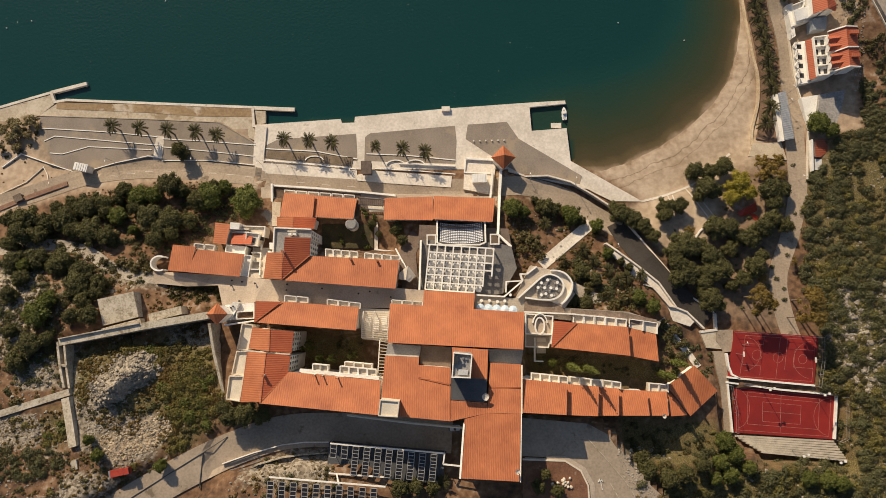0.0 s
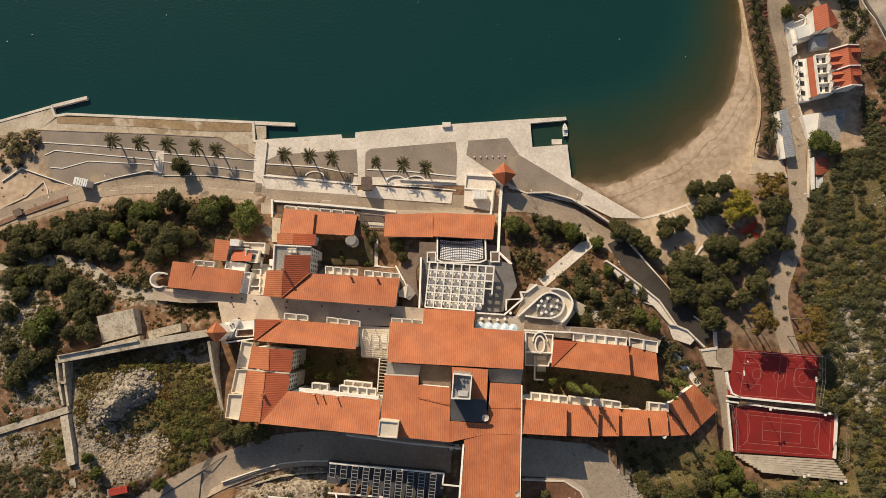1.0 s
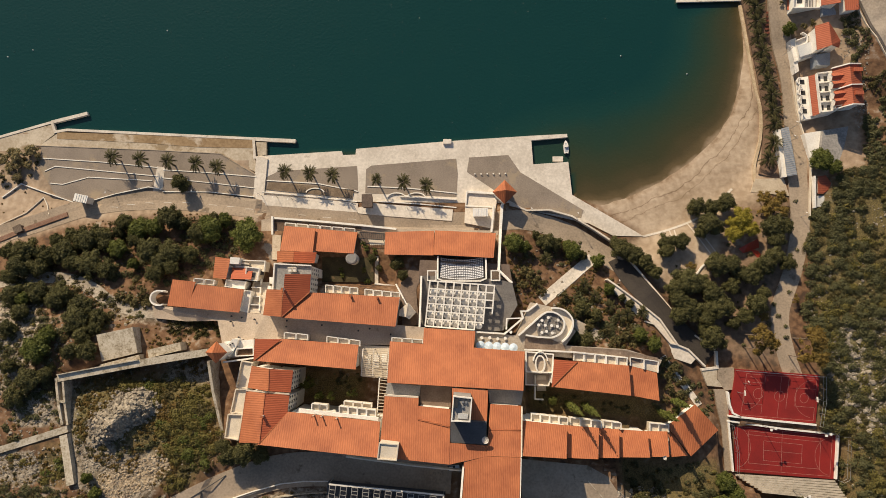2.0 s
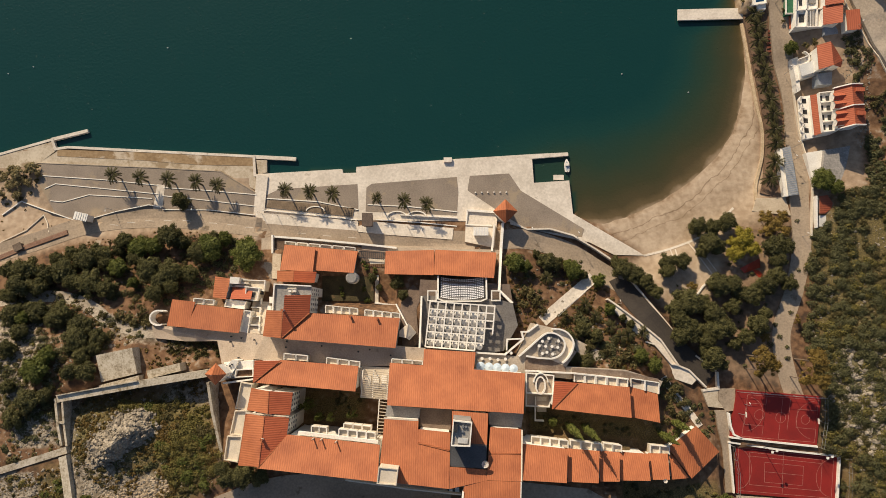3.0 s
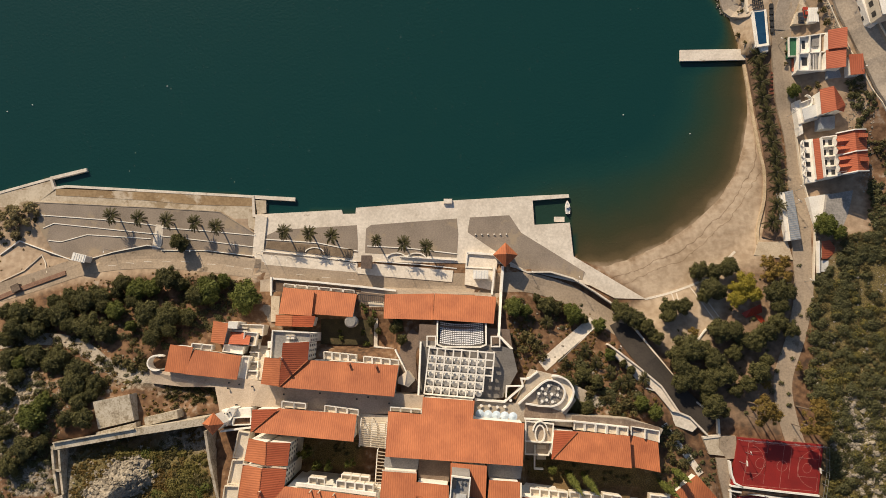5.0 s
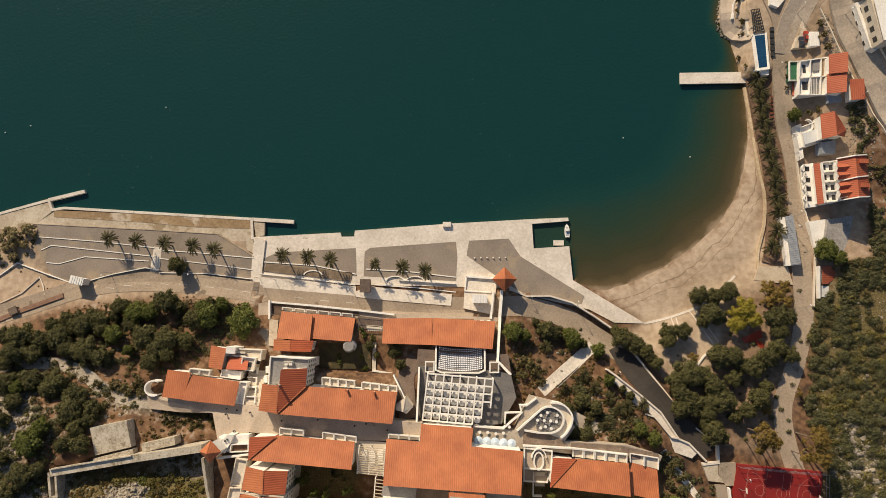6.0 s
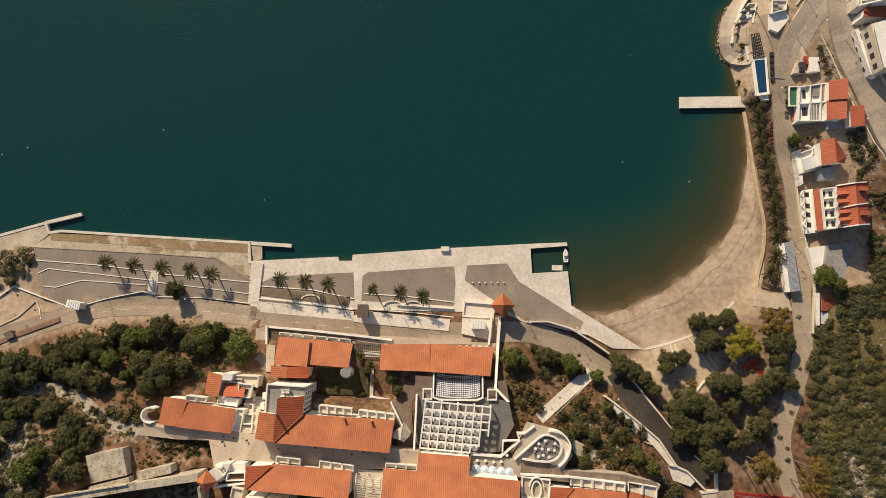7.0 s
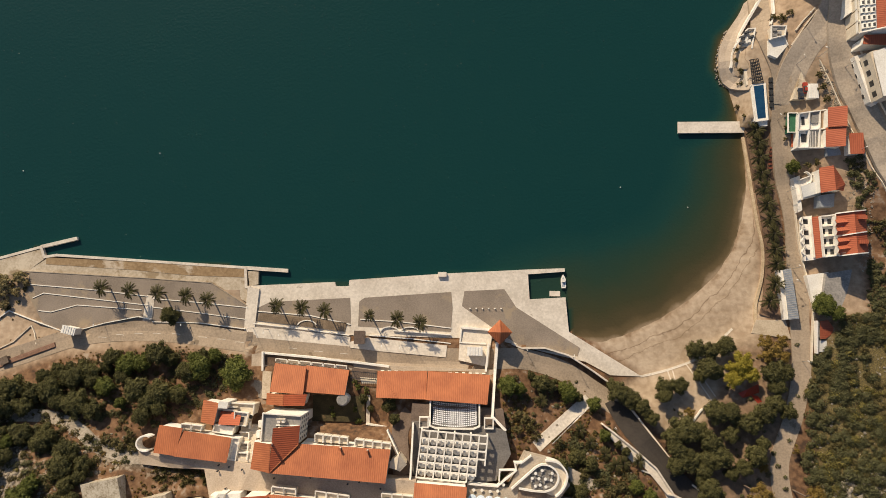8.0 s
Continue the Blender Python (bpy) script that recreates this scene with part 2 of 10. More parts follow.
d_beach, d_all = away(MX, MY, BEACH), np.minimum(away(MX, MY, BEACH), away(MX, MY, QUAY))
bed_slope = np.interp(MY, [40, 60, 85, 130, 142, 152], [0.08, 0.09, 0.1, 0.17, 0.4, 1.1])
rise = np.interp(MY, [60, 90, 115, 135], [0.07, 0.09, 0.3, 0.8])
HZ = np.where(sea_mask, np.maximum(-5, -bed_slope * d_beach - 0.02), np.minimum(HZ, 0.02 + rise * d_beach + 0.22 * np.maximum(0, d_beach - 17)))
# pads cut into the slope: corners and level
PADS = [
    ([(102.3, -6.9), (133.6, -9.2), (130.9, -25.9), (99.2, -23.3)], 10.5),
    ([(99.4, -25.9), (140.6, -29.5), (140.8, -54.7), (109.2, -52), (99.6, -44.7)], 8.4),
    ([(-53.8, -5.9), (-20.3, -6.1), (-20.3, -21), (-53.6, -19.8)], 15.5),
    ([(26.3, -11), (76.5, -17.4), (76, -27.3), (26, -22.4)], 13.5),
    ([(-74.6, 56.2), (19.2, 55.1), (18.9, 43.9), (-69.7, 44.9)], 2.4),
    ([(-48.9, 35.5), (-19.3, 35), (-19.2, 22), (-48.4, 22.3)], 6.2),
    ([(-78.1, 83.9), (46.3, 84.5), (48.2, 58.6), (75.4, 42.1), (63.1, 42.3), (30.2, 52.3), (19.3, 55.1), (-76.3, 56.2)], 1.2),
    ([(30.5, 83.3), (49.1, 83.9), (48.7, 68.9), (30.2, 69.2)], -1.2),
    ([(-78.1, 84.4), (46.7, 85), (48.6, 58.8), (42.3, 59.8), (30.1, 68.9), (2, 74.7), (-37.8, 71.6), (-75, 69.1), (-77.9, 75.9)], -2.5),
    ([(-162.6, 79.4), (-88.7, 76), (-74, 67.2), (-74.5, 56.4), (-110.3, 58.4), (-141.2, 55.4), (-153.4, 56.7), (-160.9, 69.9)], 1.9),
    ([(-190.5, 82), (-76.7, 82.1), (-74.5, 73.6), (-190.2, 77.4)], 1.5),
    ([(90.3, -6.4), (103.3, -6.1), (103.3, -14.8), (100.3, -44.1), (95.7, -44.1), (94.5, -20.8), (90.3, -14.7)], 9.3),
    ([(-118, -60), (-77, -35), (-73, -53), (-100, -72)], 31.6),
    ([(-78, -38), (-58, -30), (5, -33), (5, -46.5), (-38, -46), (-54, -48.5), (-66, -51), (-78, -51)], 29.8),
    ([(-10.4, 33.3), (19.2, 33), (18.5, 7), (-10.3, 8.3)], 12),
    ([(57.5, -33.5), (84, -35), (95, -43), (95, -47), (76, -49.5), (60.5, -47)], 18.5),
]
for poly, level in PADS:
    m = inside(MX, MY, poly)
    HZ = np.where(m, np.minimum(HZ, level - 0.35), HZ)


# the yard lies lower behind its retaining wall
SINK = [(-132.8, -8.1), (-80.2, 1.3), (-73.8, -26.3), (-86.2, -37), (-125.6, -42.2)]
HZ = HZ - inside(MX, MY, SINK) * 3.6 * np.clip(1 - away(MX, MY, SINK[:2]) / 22, 0, 1)

RAISED = [([(23, -33), (46, -33), (53, -37), (57, -44.5), (63, -51.6), (70, -58.9), (76, -73), (23, -73)], 33), ([(113.3, 167.6), (118.2, 168.7), (124.1, 155.3), (124, 138.2), (115.3, 138), (114.4, 153)], 7.6)]
for poly, level in RAISED:
    m = inside(MX, MY, poly)
    HZ = np.where(m, np.maximum(HZ, level), HZ)


def h(x, y):
    """The ground's height at a place."""
    fx, fy = min(max((x + 240) / STEP, 0), len(axis_x) - 1.001), min(max((y + 130) / STEP, 0), len(axis_y) - 1.001)
    i, j = int(fx), int(fy)
    u, v = fx - i, fy - j
    return float((HZ[i, j] * (1 - u) + HZ[i + 1, j] * u) * (1 - v) + (HZ[i, j + 1] * (1 - u) + HZ[i + 1, j + 1] * u) * v)


def ground_material():
    """Soil, dry grass and pale rock; sand on the beach; under water the bed turns from sand to deep green."""
    m, t, p, node, link = tree_of("hillside_ground")
    geo, sep = node("ShaderNodeNewGeometry"), node("ShaderNodeSeparateXYZ")
    link(geo.outputs["Position"], sep.inputs[0])
    ns = []
    for s, d in ((0.06, 6), (0.5, 7), (2.5, 4)):
        n = node("ShaderNodeTexNoise")
        n.inputs["Scale"].default_value, n.inputs["Detail"].default_value = s, d
        link(geo.outputs["Position"], n.inputs["Vector"])
        ns.append(n)
    mx = node("ShaderNodeMix")
    mx.inputs[0].default_value = 0.55
    link(ns[0].outputs[0], mx.inputs[2]), link(ns[1].outputs[0], mx.inputs[3])
    soil = ramp_node(t, [(0.36, (0.055, 0.032, 0.018)), (0.46, (0.125, 0.064, 0.031)), (0.56, (0.20, 0.112, 0.058)), (0.66, (0.31, 0.24, 0.18))])
    link(mx.outputs[0], soil.inputs[0])
    # bare pale rock and scree where it shows through
    cells, pale = node("ShaderNodeTexVoronoi"), node("ShaderNodeAttribute")
    cells.inputs["Scale"].default_value = 1.3
    pale.attribute_name = "rocky"
    link(geo.outputs["Position"], cells.inputs["Vector"])
    cut = node("ShaderNodeSeparateColor")
    link(cells.outputs["Color"], cut.inputs[0])
    scree = ramp_node(t, [(0.0, (0.09, 0.068, 0.042)), (0.4, (0.19, 0.15, 0.105)), (1.0, (0.38, 0.32, 0.245))])
    link(cut.outputs[0], scree.inputs[0])
    bare = node("ShaderNodeMapRange")
    bare.inputs[1].default_value, bare.inputs[2].default_value = 0.62, 0.80
    lift = node("ShaderNodeMath")
    lift.operation = "MULTIPLY_ADD"
    lift.inputs[1].default_value = 0.5
    link(pale.outputs["Fac"], lift.inputs[0]), link(mx.outputs[0], lift.inputs[2]), link(lift.outputs[0], bare.inputs[0])
    land = node("ShaderNodeMix")
    land.data_type = "RGBA"
    link(bare.outputs[0], land.inputs[0]), link(soil.outputs[0], land.inputs[6]), link(scree.outputs[0], land.inputs[7])
    # dry yellowish turf
    turf, green = node("ShaderNodeAttribute"), node("ShaderNodeMix")
    turf.attribute_name, green.data_type = "turf", "RGBA"
    blade = ramp_node(t, [(0.36, (0.045, 0.042, 0.014)), (0.5, (0.10, 0.085, 0.026)), (0.64, (0.19, 0.15, 0.052))])
    link(ns[2].outputs[0], blade.inputs[0])
    link(turf.outputs["Fac"], green.inputs[0]), link(land.outputs[2], green.inputs[6]), link(blade.outputs[0], green.inputs[7])
    sand = ramp_node(t, [(0.36, (0.325, 0.236, 0.155)), (0.5, (0.43, 0.326, 0.228)), (0.64, (0.515, 0.402, 0.29))])
    link(mx.outputs[0], sand.inputs[0])
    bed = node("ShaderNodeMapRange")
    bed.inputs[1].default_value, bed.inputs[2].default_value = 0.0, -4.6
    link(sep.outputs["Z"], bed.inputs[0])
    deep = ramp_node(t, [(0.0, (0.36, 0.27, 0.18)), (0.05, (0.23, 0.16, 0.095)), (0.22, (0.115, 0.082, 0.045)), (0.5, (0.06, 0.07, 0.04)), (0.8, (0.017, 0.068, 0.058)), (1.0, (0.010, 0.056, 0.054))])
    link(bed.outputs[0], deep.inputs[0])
    low = node("ShaderNodeAttribute")
    low.attribute_name = "sand"
    # strandlines of dark weed at two distances from the water's edge
    coast = node("ShaderNodeAttribute")
    coast.attribute_name = "coast"
    wig = node("ShaderNodeMath")
    wig.operation = "MULTIPLY_ADD"
    wig.inputs[1].default_value = 7.0
    link(ns[0].outputs[0], wig.inputs[0]), link(coast.outputs["Fac"], wig.inputs[2])
    wig2 = node("ShaderNodeMath")
    wig2.operation = "MULTIPLY_ADD"
    wig2.inputs[1].default_value = 1.6
    link(ns[1].outputs[0], wig2.inputs[0]), link(wig.outputs[0], wig2.inputs[2])
    bands = ramp_node(t, [(0.0, (0.68, 0.62, 0.54)), (0.15, (0.74, 0.68, 0.6)), (0.175, (0.97, 0.95, 0.92)), (0.22, (1, 1, 1)), (0.301, (1, 1, 1)), (0.308, (0.5, 0.45, 0.4)), (0.318, (1, 1, 1)), (0.399, (1, 1, 1)), (0.406, (0.6, 0.56, 0.5)), (0.413, (0.95, 0.95, 0.95)), (1.0, (1, 1, 1))])
    sc = node("ShaderNodeMath")
    sc.operation = "MULTIPLY"
    sc.inputs[1].default_value = 1 / 30
    link(wig2.outputs[0], sc.inputs[0]), link(sc.outputs[0], bands.inputs[0])
    weed = node("ShaderNodeMix")
    weed.data_type, weed.blend_type = "RGBA", "MULTIPLY"
    weed.inputs[0].default_value = 1.0
    link(sand.outputs[0], weed.inputs[6]), link(bands.outputs[0], weed.inputs[7])
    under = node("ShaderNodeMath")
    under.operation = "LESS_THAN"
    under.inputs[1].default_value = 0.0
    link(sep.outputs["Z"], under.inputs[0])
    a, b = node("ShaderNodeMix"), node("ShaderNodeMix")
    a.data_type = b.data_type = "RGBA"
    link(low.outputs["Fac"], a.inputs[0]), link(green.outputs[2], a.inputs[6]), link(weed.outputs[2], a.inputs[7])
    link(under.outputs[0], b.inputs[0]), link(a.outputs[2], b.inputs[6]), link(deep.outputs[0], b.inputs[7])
    link(b.outputs[2], p.inputs["Base Color"])
    bump = node("ShaderNodeBump")
    bump.inputs["Strength"].default_value, bump.inputs["Distance"].default_value = 0.5, 0.4
    link(ns[1].outputs[0], bump.inputs["Height"]), link(bump.outputs[0], p.inputs["Normal"])
    p.inputs["Roughness"].default_value = 0.95
    return m


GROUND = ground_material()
wide_x = np.concatenate([[-3000, -1200, -600, -350], axis_x, [350, 600, 1200, 3000]])
wide_y = np.concatenate([[-3000, -1200, -500, -250], axis_y, [350, 600, 1200, 3000]])


def wide_h(x, y):
    z = h(x, y)
    if y > 260 and x < 148:
        return -5.0
    return z + (0 if abs(x) < 241 and -131 < y < 262 else 0.15 * max(abs(x) - 240, -130 - y, 0) ** 0.8)


nx, ny = len(wide_x), len(wide_y)
verts = [(float(x), float(y), wide_h(float(x), float(y))) for x in wide_x for y in wide_y]
faces = [(i * ny + j, (i + 1) * ny + j, (i + 1) * ny + j + 1, i * ny + j + 1) for i in range(nx - 1) for j in range(ny - 1)]
me = bpy.data.meshes.new("ground")
me.from_pydata(verts, [], faces)
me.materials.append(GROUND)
me.polygons.foreach_set("use_smooth", [True] * len(faces))
SANDY = [(54.3, 57.4), (74.8, 42.4), (66.4, 39), (82.4, 20.8), (97.6, 28.1), (100.6, 35.6), (107.9, 54.3), (119.8, 54.2), (120.4, 65.3), (121.1, 90.8), (117.6, 121.3), (116, 148.1), (113.4, 182.5), (80, 190), (60, 100)]
YARDS = [(128.6, 65.4), (132.4, 103.4), (126.4, 159.8), (123.9, 199.6), (172.6, 191.1), (167.6, 116.5), (152.4, 115.5), (153.6, 65.7)]
DUSTY = [(-195.1, 83.2), (-74.7, 83.9), (-73.5, 56.2), (-71.9, 48.2), (-106.9, 51.5), (-146.2, 46.8), (-188.2, 30.7)]
POOLSIDE = [(106, 150), (109, 172), (120, 192), (128, 192), (126, 139), (114.5, 138)]
GROVE = [(84, 32), (100, 37), (108, 56), (131, 56), (130, 30), (124, 10), (122, -6), (98, -1), (88, 12)]
vx, vy = np.array([v[0] for v in verts]), np.array([v[1] for v in verts])
sandy = np.zeros(len(verts))
for ox in (-1.2, 0, 1.2):
    for oy in (-1.2, 0, 1.2):
        sandy += inside(vx + ox, vy + oy, YARDS) * 0.6 + inside(vx + ox, vy + oy, SANDY) * 1.0 + inside(vx + ox, vy + oy, DUSTY) * 0.75 + inside(vx + ox, vy + oy, GROVE) * 0.28 + inside(vx + ox, vy + oy, POOLSIDE) * 0.85
me.attributes.new("sand", "FLOAT", "POINT").data.foreach_set("value", np.clip(sandy / 9, 0, 1).tolist())
SCREE = [[(-174, 16.4), (-145.9, 18.2), (-141.1, 4.2), (-143, -7.3), (-164.7, -25.7)],
         [(-146.8, -14.8), (-139.2, -11.5), (-131.5, -14.9), (-130.6, -24.1), (-143.9, -24)],
         [(-130.9, -9.3), (-126.4, -9.7), (-121.6, -24.3), (-111.3, -30.1), (-90, -34.3), (-94.8, -44), (-107, -49.1), (-122.7, -42.1)],
         [(-97.6, -5.8), (-80.8, -4), (-80.6, -11.2), (-96.4, -11.8)], [(-119.8, 18.1), (-91.6, 11.7), (-91, 7.7), (-117.5, 12)],
         [(-155, -33), (-136, -32), (-134, -41), (-152, -43)], [(-122, -50), (-108, -52), (-112, -63), (-130, -62)], [(138.3, 2), (158.3, 5.5), (155.5, -28.3), (142.1, -25)],
         [(-71.6, -54.3), (-59.3, -46.1), (-38.1, -43.8), (-38.2, -52.6), (-58.9, -52.6)],
         [(54.5, -41.9), (58.5, -43.7), (67.2, -61.1), (60.8, -62.9)]]
rocky = np.zeros(len(verts))
for poly in SCREE:
    for ox in (-1.5, 1.5):
        for oy in (-1.5, 1.5):
            rocky += inside(vx + ox, vy + oy, poly) / 4
TURF = [[(-125.5, -9.7), (-96.6, -6.7), (-80.7, -10.1), (-74.4, -29.2), (-85.5, -44), (-92.9, -44), (-90, -34.3), (-111.3, -30.1), (-121.6, -24.3)],
        [(-128.1, -11.6), (-119.5, -12.2), (-118.2, -19.7), (-120.8, -28.8), (-125.1, -26)], [(-135, -31.5), (-126, -30.5), (-123.5, -40.5), (-132, -42)],
        [(133.8, 48.1), (145.6, 64.3), (171.2, 70), (152.1, -70.1), (58.7, -69.9), (74.8, -54.2), (139.3, -52.1), (140.9, -29.8), (132.7, -27.9), (134, -7.9)],
        [(-53.4, -5.9), (-29.7, -7.6), (-30.9, -18.4), (-52.4, -17.1)], [(27, -11.4), (76.5, -17.4), (76.1, -26.3), (26.7, -21.4)],
        [(57.4, -35.9), (93.2, -38.3), (97.2, -49), (75.4, -54.7), (58.6, -45.7)]]
turf = np.zeros(len(verts))
for poly in TURF:
    for ox in (-1.5, 1.5):
        for oy in (-1.5, 1.5):
            turf += inside(vx + ox, vy + oy, poly) * 0.2
me.attributes.new("turf", "FLOAT", "POINT").data.foreach_set("value", np.clip(turf, 0, 0.85).tolist())
me.attributes.new("rocky", "FLOAT", "POINT").data.foreach_set("value", np.clip(rocky, 0, 1).tolist())
me.attributes.new("coast", "FLOAT", "POINT").data.foreach_set("value", np.minimum(away(vx, vy, BEACH), 200).tolist())
tagged(new("ground", me), "rocky hillside with dry soil running down to a sandy beach", "ground", kind="structure")


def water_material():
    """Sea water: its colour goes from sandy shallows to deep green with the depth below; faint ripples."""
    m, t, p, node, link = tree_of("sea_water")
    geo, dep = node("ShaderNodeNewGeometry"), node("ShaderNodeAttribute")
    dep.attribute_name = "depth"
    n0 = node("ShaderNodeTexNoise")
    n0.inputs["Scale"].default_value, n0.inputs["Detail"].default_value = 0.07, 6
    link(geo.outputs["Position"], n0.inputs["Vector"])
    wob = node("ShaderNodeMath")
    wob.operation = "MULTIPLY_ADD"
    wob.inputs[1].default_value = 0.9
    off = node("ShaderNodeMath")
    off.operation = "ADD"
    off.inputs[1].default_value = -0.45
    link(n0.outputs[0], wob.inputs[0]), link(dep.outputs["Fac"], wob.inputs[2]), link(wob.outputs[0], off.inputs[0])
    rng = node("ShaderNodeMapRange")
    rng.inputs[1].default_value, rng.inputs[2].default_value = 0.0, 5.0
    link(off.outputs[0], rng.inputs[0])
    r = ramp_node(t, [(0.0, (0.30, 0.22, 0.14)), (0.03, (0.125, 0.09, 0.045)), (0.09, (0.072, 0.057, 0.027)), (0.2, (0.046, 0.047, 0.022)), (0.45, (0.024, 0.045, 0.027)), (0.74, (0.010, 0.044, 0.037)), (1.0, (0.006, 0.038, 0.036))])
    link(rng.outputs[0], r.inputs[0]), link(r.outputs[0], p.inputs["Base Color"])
    n1, n2 = node("ShaderNodeTexNoise"), node("ShaderNodeTexNoise")
    n1.inputs["Scale"].default_value, n1.inputs["Detail"].default_value = 0.9, 4
    n2.inputs["Scale"].default_value, n2.inputs["Detail"].default_value = 0.03, 3
    link(geo.outputs["Position"], n1.inputs["Vector"]), link(geo.outputs["Position"], n2.inputs["Vector"])
    mul = node("ShaderNodeMath")
    mul.operation = "MULTIPLY"
    link(n1.outputs[0], mul.inputs[0]), link(n2.outputs[0], mul.inputs[1])
    # here and there a single steep wavelet
    peak, pick, only = node("ShaderNodeTexVoronoi"), node("ShaderNodeSeparateColor"), node("ShaderNodeMapRange")
    peak.inputs["Scale"].default_value = 0.62
    only.inputs[1].default_value, only.inputs[2].default_value = 0.70, 0.71
    cone, both = node("ShaderNodeMapRange"), node("ShaderNodeMath")
    cone.inputs[1].default_value, cone.inputs[2].default_value, cone.inputs[3].default_value, cone.inputs[4].default_value = 0.0, 0.14, 0.12, 0.0
    both.operation = "MULTIPLY"
    link(geo.outputs["Position"], peak.inputs["Vector"]), link(peak.outputs["Color"], pick.inputs[0]), link(pick.outputs[0], only.inputs[0])
    link(peak.outputs["Distance"], cone.inputs[0]), link(cone.outputs[0], both.inputs[0]), link(only.outputs[0], both.inputs[1])
    wavelet = node("ShaderNodeBump")
    wavelet.inputs["Strength"].default_value, wavelet.inputs["Distance"].default_value = 1.0, 0.9
    link(both.outputs[0], wavelet.inputs["Height"])
    bump = node("ShaderNodeBump")
    bump.inputs["Strength"].default_value, bump.inputs["Distance"].default_value = 0.4, 0.5
    link(wavelet.outputs[0], bump.inputs["Normal"])
    link(mul.outputs[0], bump.inputs["Height"]), link(bump.outputs[0], p.inputs["Normal"])
    p.inputs["Roughness"].default_value, p.inputs["IOR"].default_value = 0.15, 1.33
    return m


wy = wide_y[wide_y > 20]
nwx, nwy = len(wide_x), len(wy)
me = bpy.data.meshes.new("water")
me.from_pydata([(float(x), float(y), 0.0) for x in wide_x for y in wy], [],
               [(i * nwy + j, (i + 1) * nwy + j, (i + 1) * nwy + j + 1, i * nwy + j + 1) for i in range(nwx - 1) for j in range(nwy - 1)])
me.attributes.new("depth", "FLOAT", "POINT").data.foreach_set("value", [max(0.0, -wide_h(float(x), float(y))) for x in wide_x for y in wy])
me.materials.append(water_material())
tagged(new("water", me), "calm dark green sea water of a sheltered bay", "water", kind="structure")


def ribbon(name, label, line, width, material, lift=0.12, kind="structure", category="road", parent=None, fixed=False):
    """A strip laid along a line of places over the ground; where fixed, at the line's own heights."""
    pts = [Vector(p) for p in line]
    fine = []
    for i in range(len(pts) - 1):
        p0, p1, p2, p3 = pts[max(i - 1, 0)], pts[i], pts[i + 1], pts[min(i + 2, len(pts) - 1)]
        n = max(2, int((p2 - p1).length / 2.0))
        for k in range(n):
            s = k / n
            fine.append(0.5 * (2 * p1 + (p2 - p0) * s + (2 * p0 - 5 * p1 + 4 * p2 - p3) * s * s + (3 * p1 - p0 - 3 * p2 + p3) * s ** 3))
    fine.append(pts[-1])
    bm = bmesh.new()
    across = 6
    grid = []
    for i, c in enumerate(fine):
        d = fine[min(i + 1, len(fine) - 1)] - fine[max(i - 1, 0)]
        s = Vector((-d.y, d.x, 0)).normalized()
        row = []
        for k in range(across + 1):
            q = c + s * width * (k / across - 0.5)
            hz = h(q.x, q.y)
            z = c.z if fixed else max(hz, 0.3 * hz + 0.7 * h(c.x, c.y)) + lift
            row.append(bm.verts.new((q.x, q.y, z)))
        q0, q1 = row[0].co, row[-1].co
        grid.append([bm.verts.new((q0.x, q0.y, q0.z - 1.2)), *row, bm.verts.new((q1.x, q1.y, q1.z - 1.2))])
    for a, b in zip(grid, grid[1:]):
        for k in range(len(a) - 1):
            bm.faces.new((a[k], b[k], b[k + 1], a[k + 1]))
    ob = part(name, bm, material, parent)
    return tagged(ob, label, category, kind=kind)


# ---- quay, car park and roads ----
STREET = surface("grey_street", (0.25, 0.205, 0.16), (0.40, 0.33, 0.26), 0.95, 0.08, 1.4, 0.15)
bm = bmesh.new()
slab(bm, [(-74.8, 74.4), (-41.6, 76.3), (-41.1, 74.7), (-36.2, 74.8), (-36, 77.1), (0.5, 80), (31.6, 81.9), (46.2, 82.6), (46.4, 81.3), (32.3, 80.1), (32.9, 70.6), (46.5, 71.5), (47.7, 58.5), (74.7, 42.3), (63, 42.6), (53.9, 47.4), (30.1, 52.7), (19.3, 55.5), (-75.1, 56.6)], 1.3, 6)
tagged(part("quay", bm, CONCRETE), "pale sunlit concrete quay along the water", "quay", kind="structure")


def bed(name, label, pts, z, thick=0.8, material=None, kerb=True):
    bm = bmesh.new()
    slab(bm, pts, z, thick)
    ob = tagged(part(name, bm, material or ASPHALT), label, "pavement", kind="structure")
    return ob


bed("pavement", "grey asphalt strip between palm trees on the quay", [(-66, 68.4), (-35.5, 70.3), (-35.1, 64.6), (-35, 59.5), (-71.9, 61), (-70.9, 66)], 1.36)
bed("pavement", "grey asphalt area with palm trees on the quay", [(-30, 70.4), (3.1, 73), (3.7, 66.9), (3.1, 57.9), (-32.2, 59.5), (-32, 68.9)], 1.36)
bed("pavement", "grey asphalt area beside the boat basin", [(8.1, 73.4), (23.3, 74.3), (27.8, 67.5), (51.9, 52.5), (50.9, 49.4), (30.1, 52.7), (23.7, 56.3), (7.2, 67.7)], 1.36)
bed("car_park", "worn grey asphalt car park with white kerbs", [(-160, 79), (-89.2, 75.4), (-74.7, 66.8), (-74.9, 57.5), (-110.2, 59.5), (-141.1, 56.1), (-152.3, 57.8), (-159.8, 69.8)], 1.9, 2)
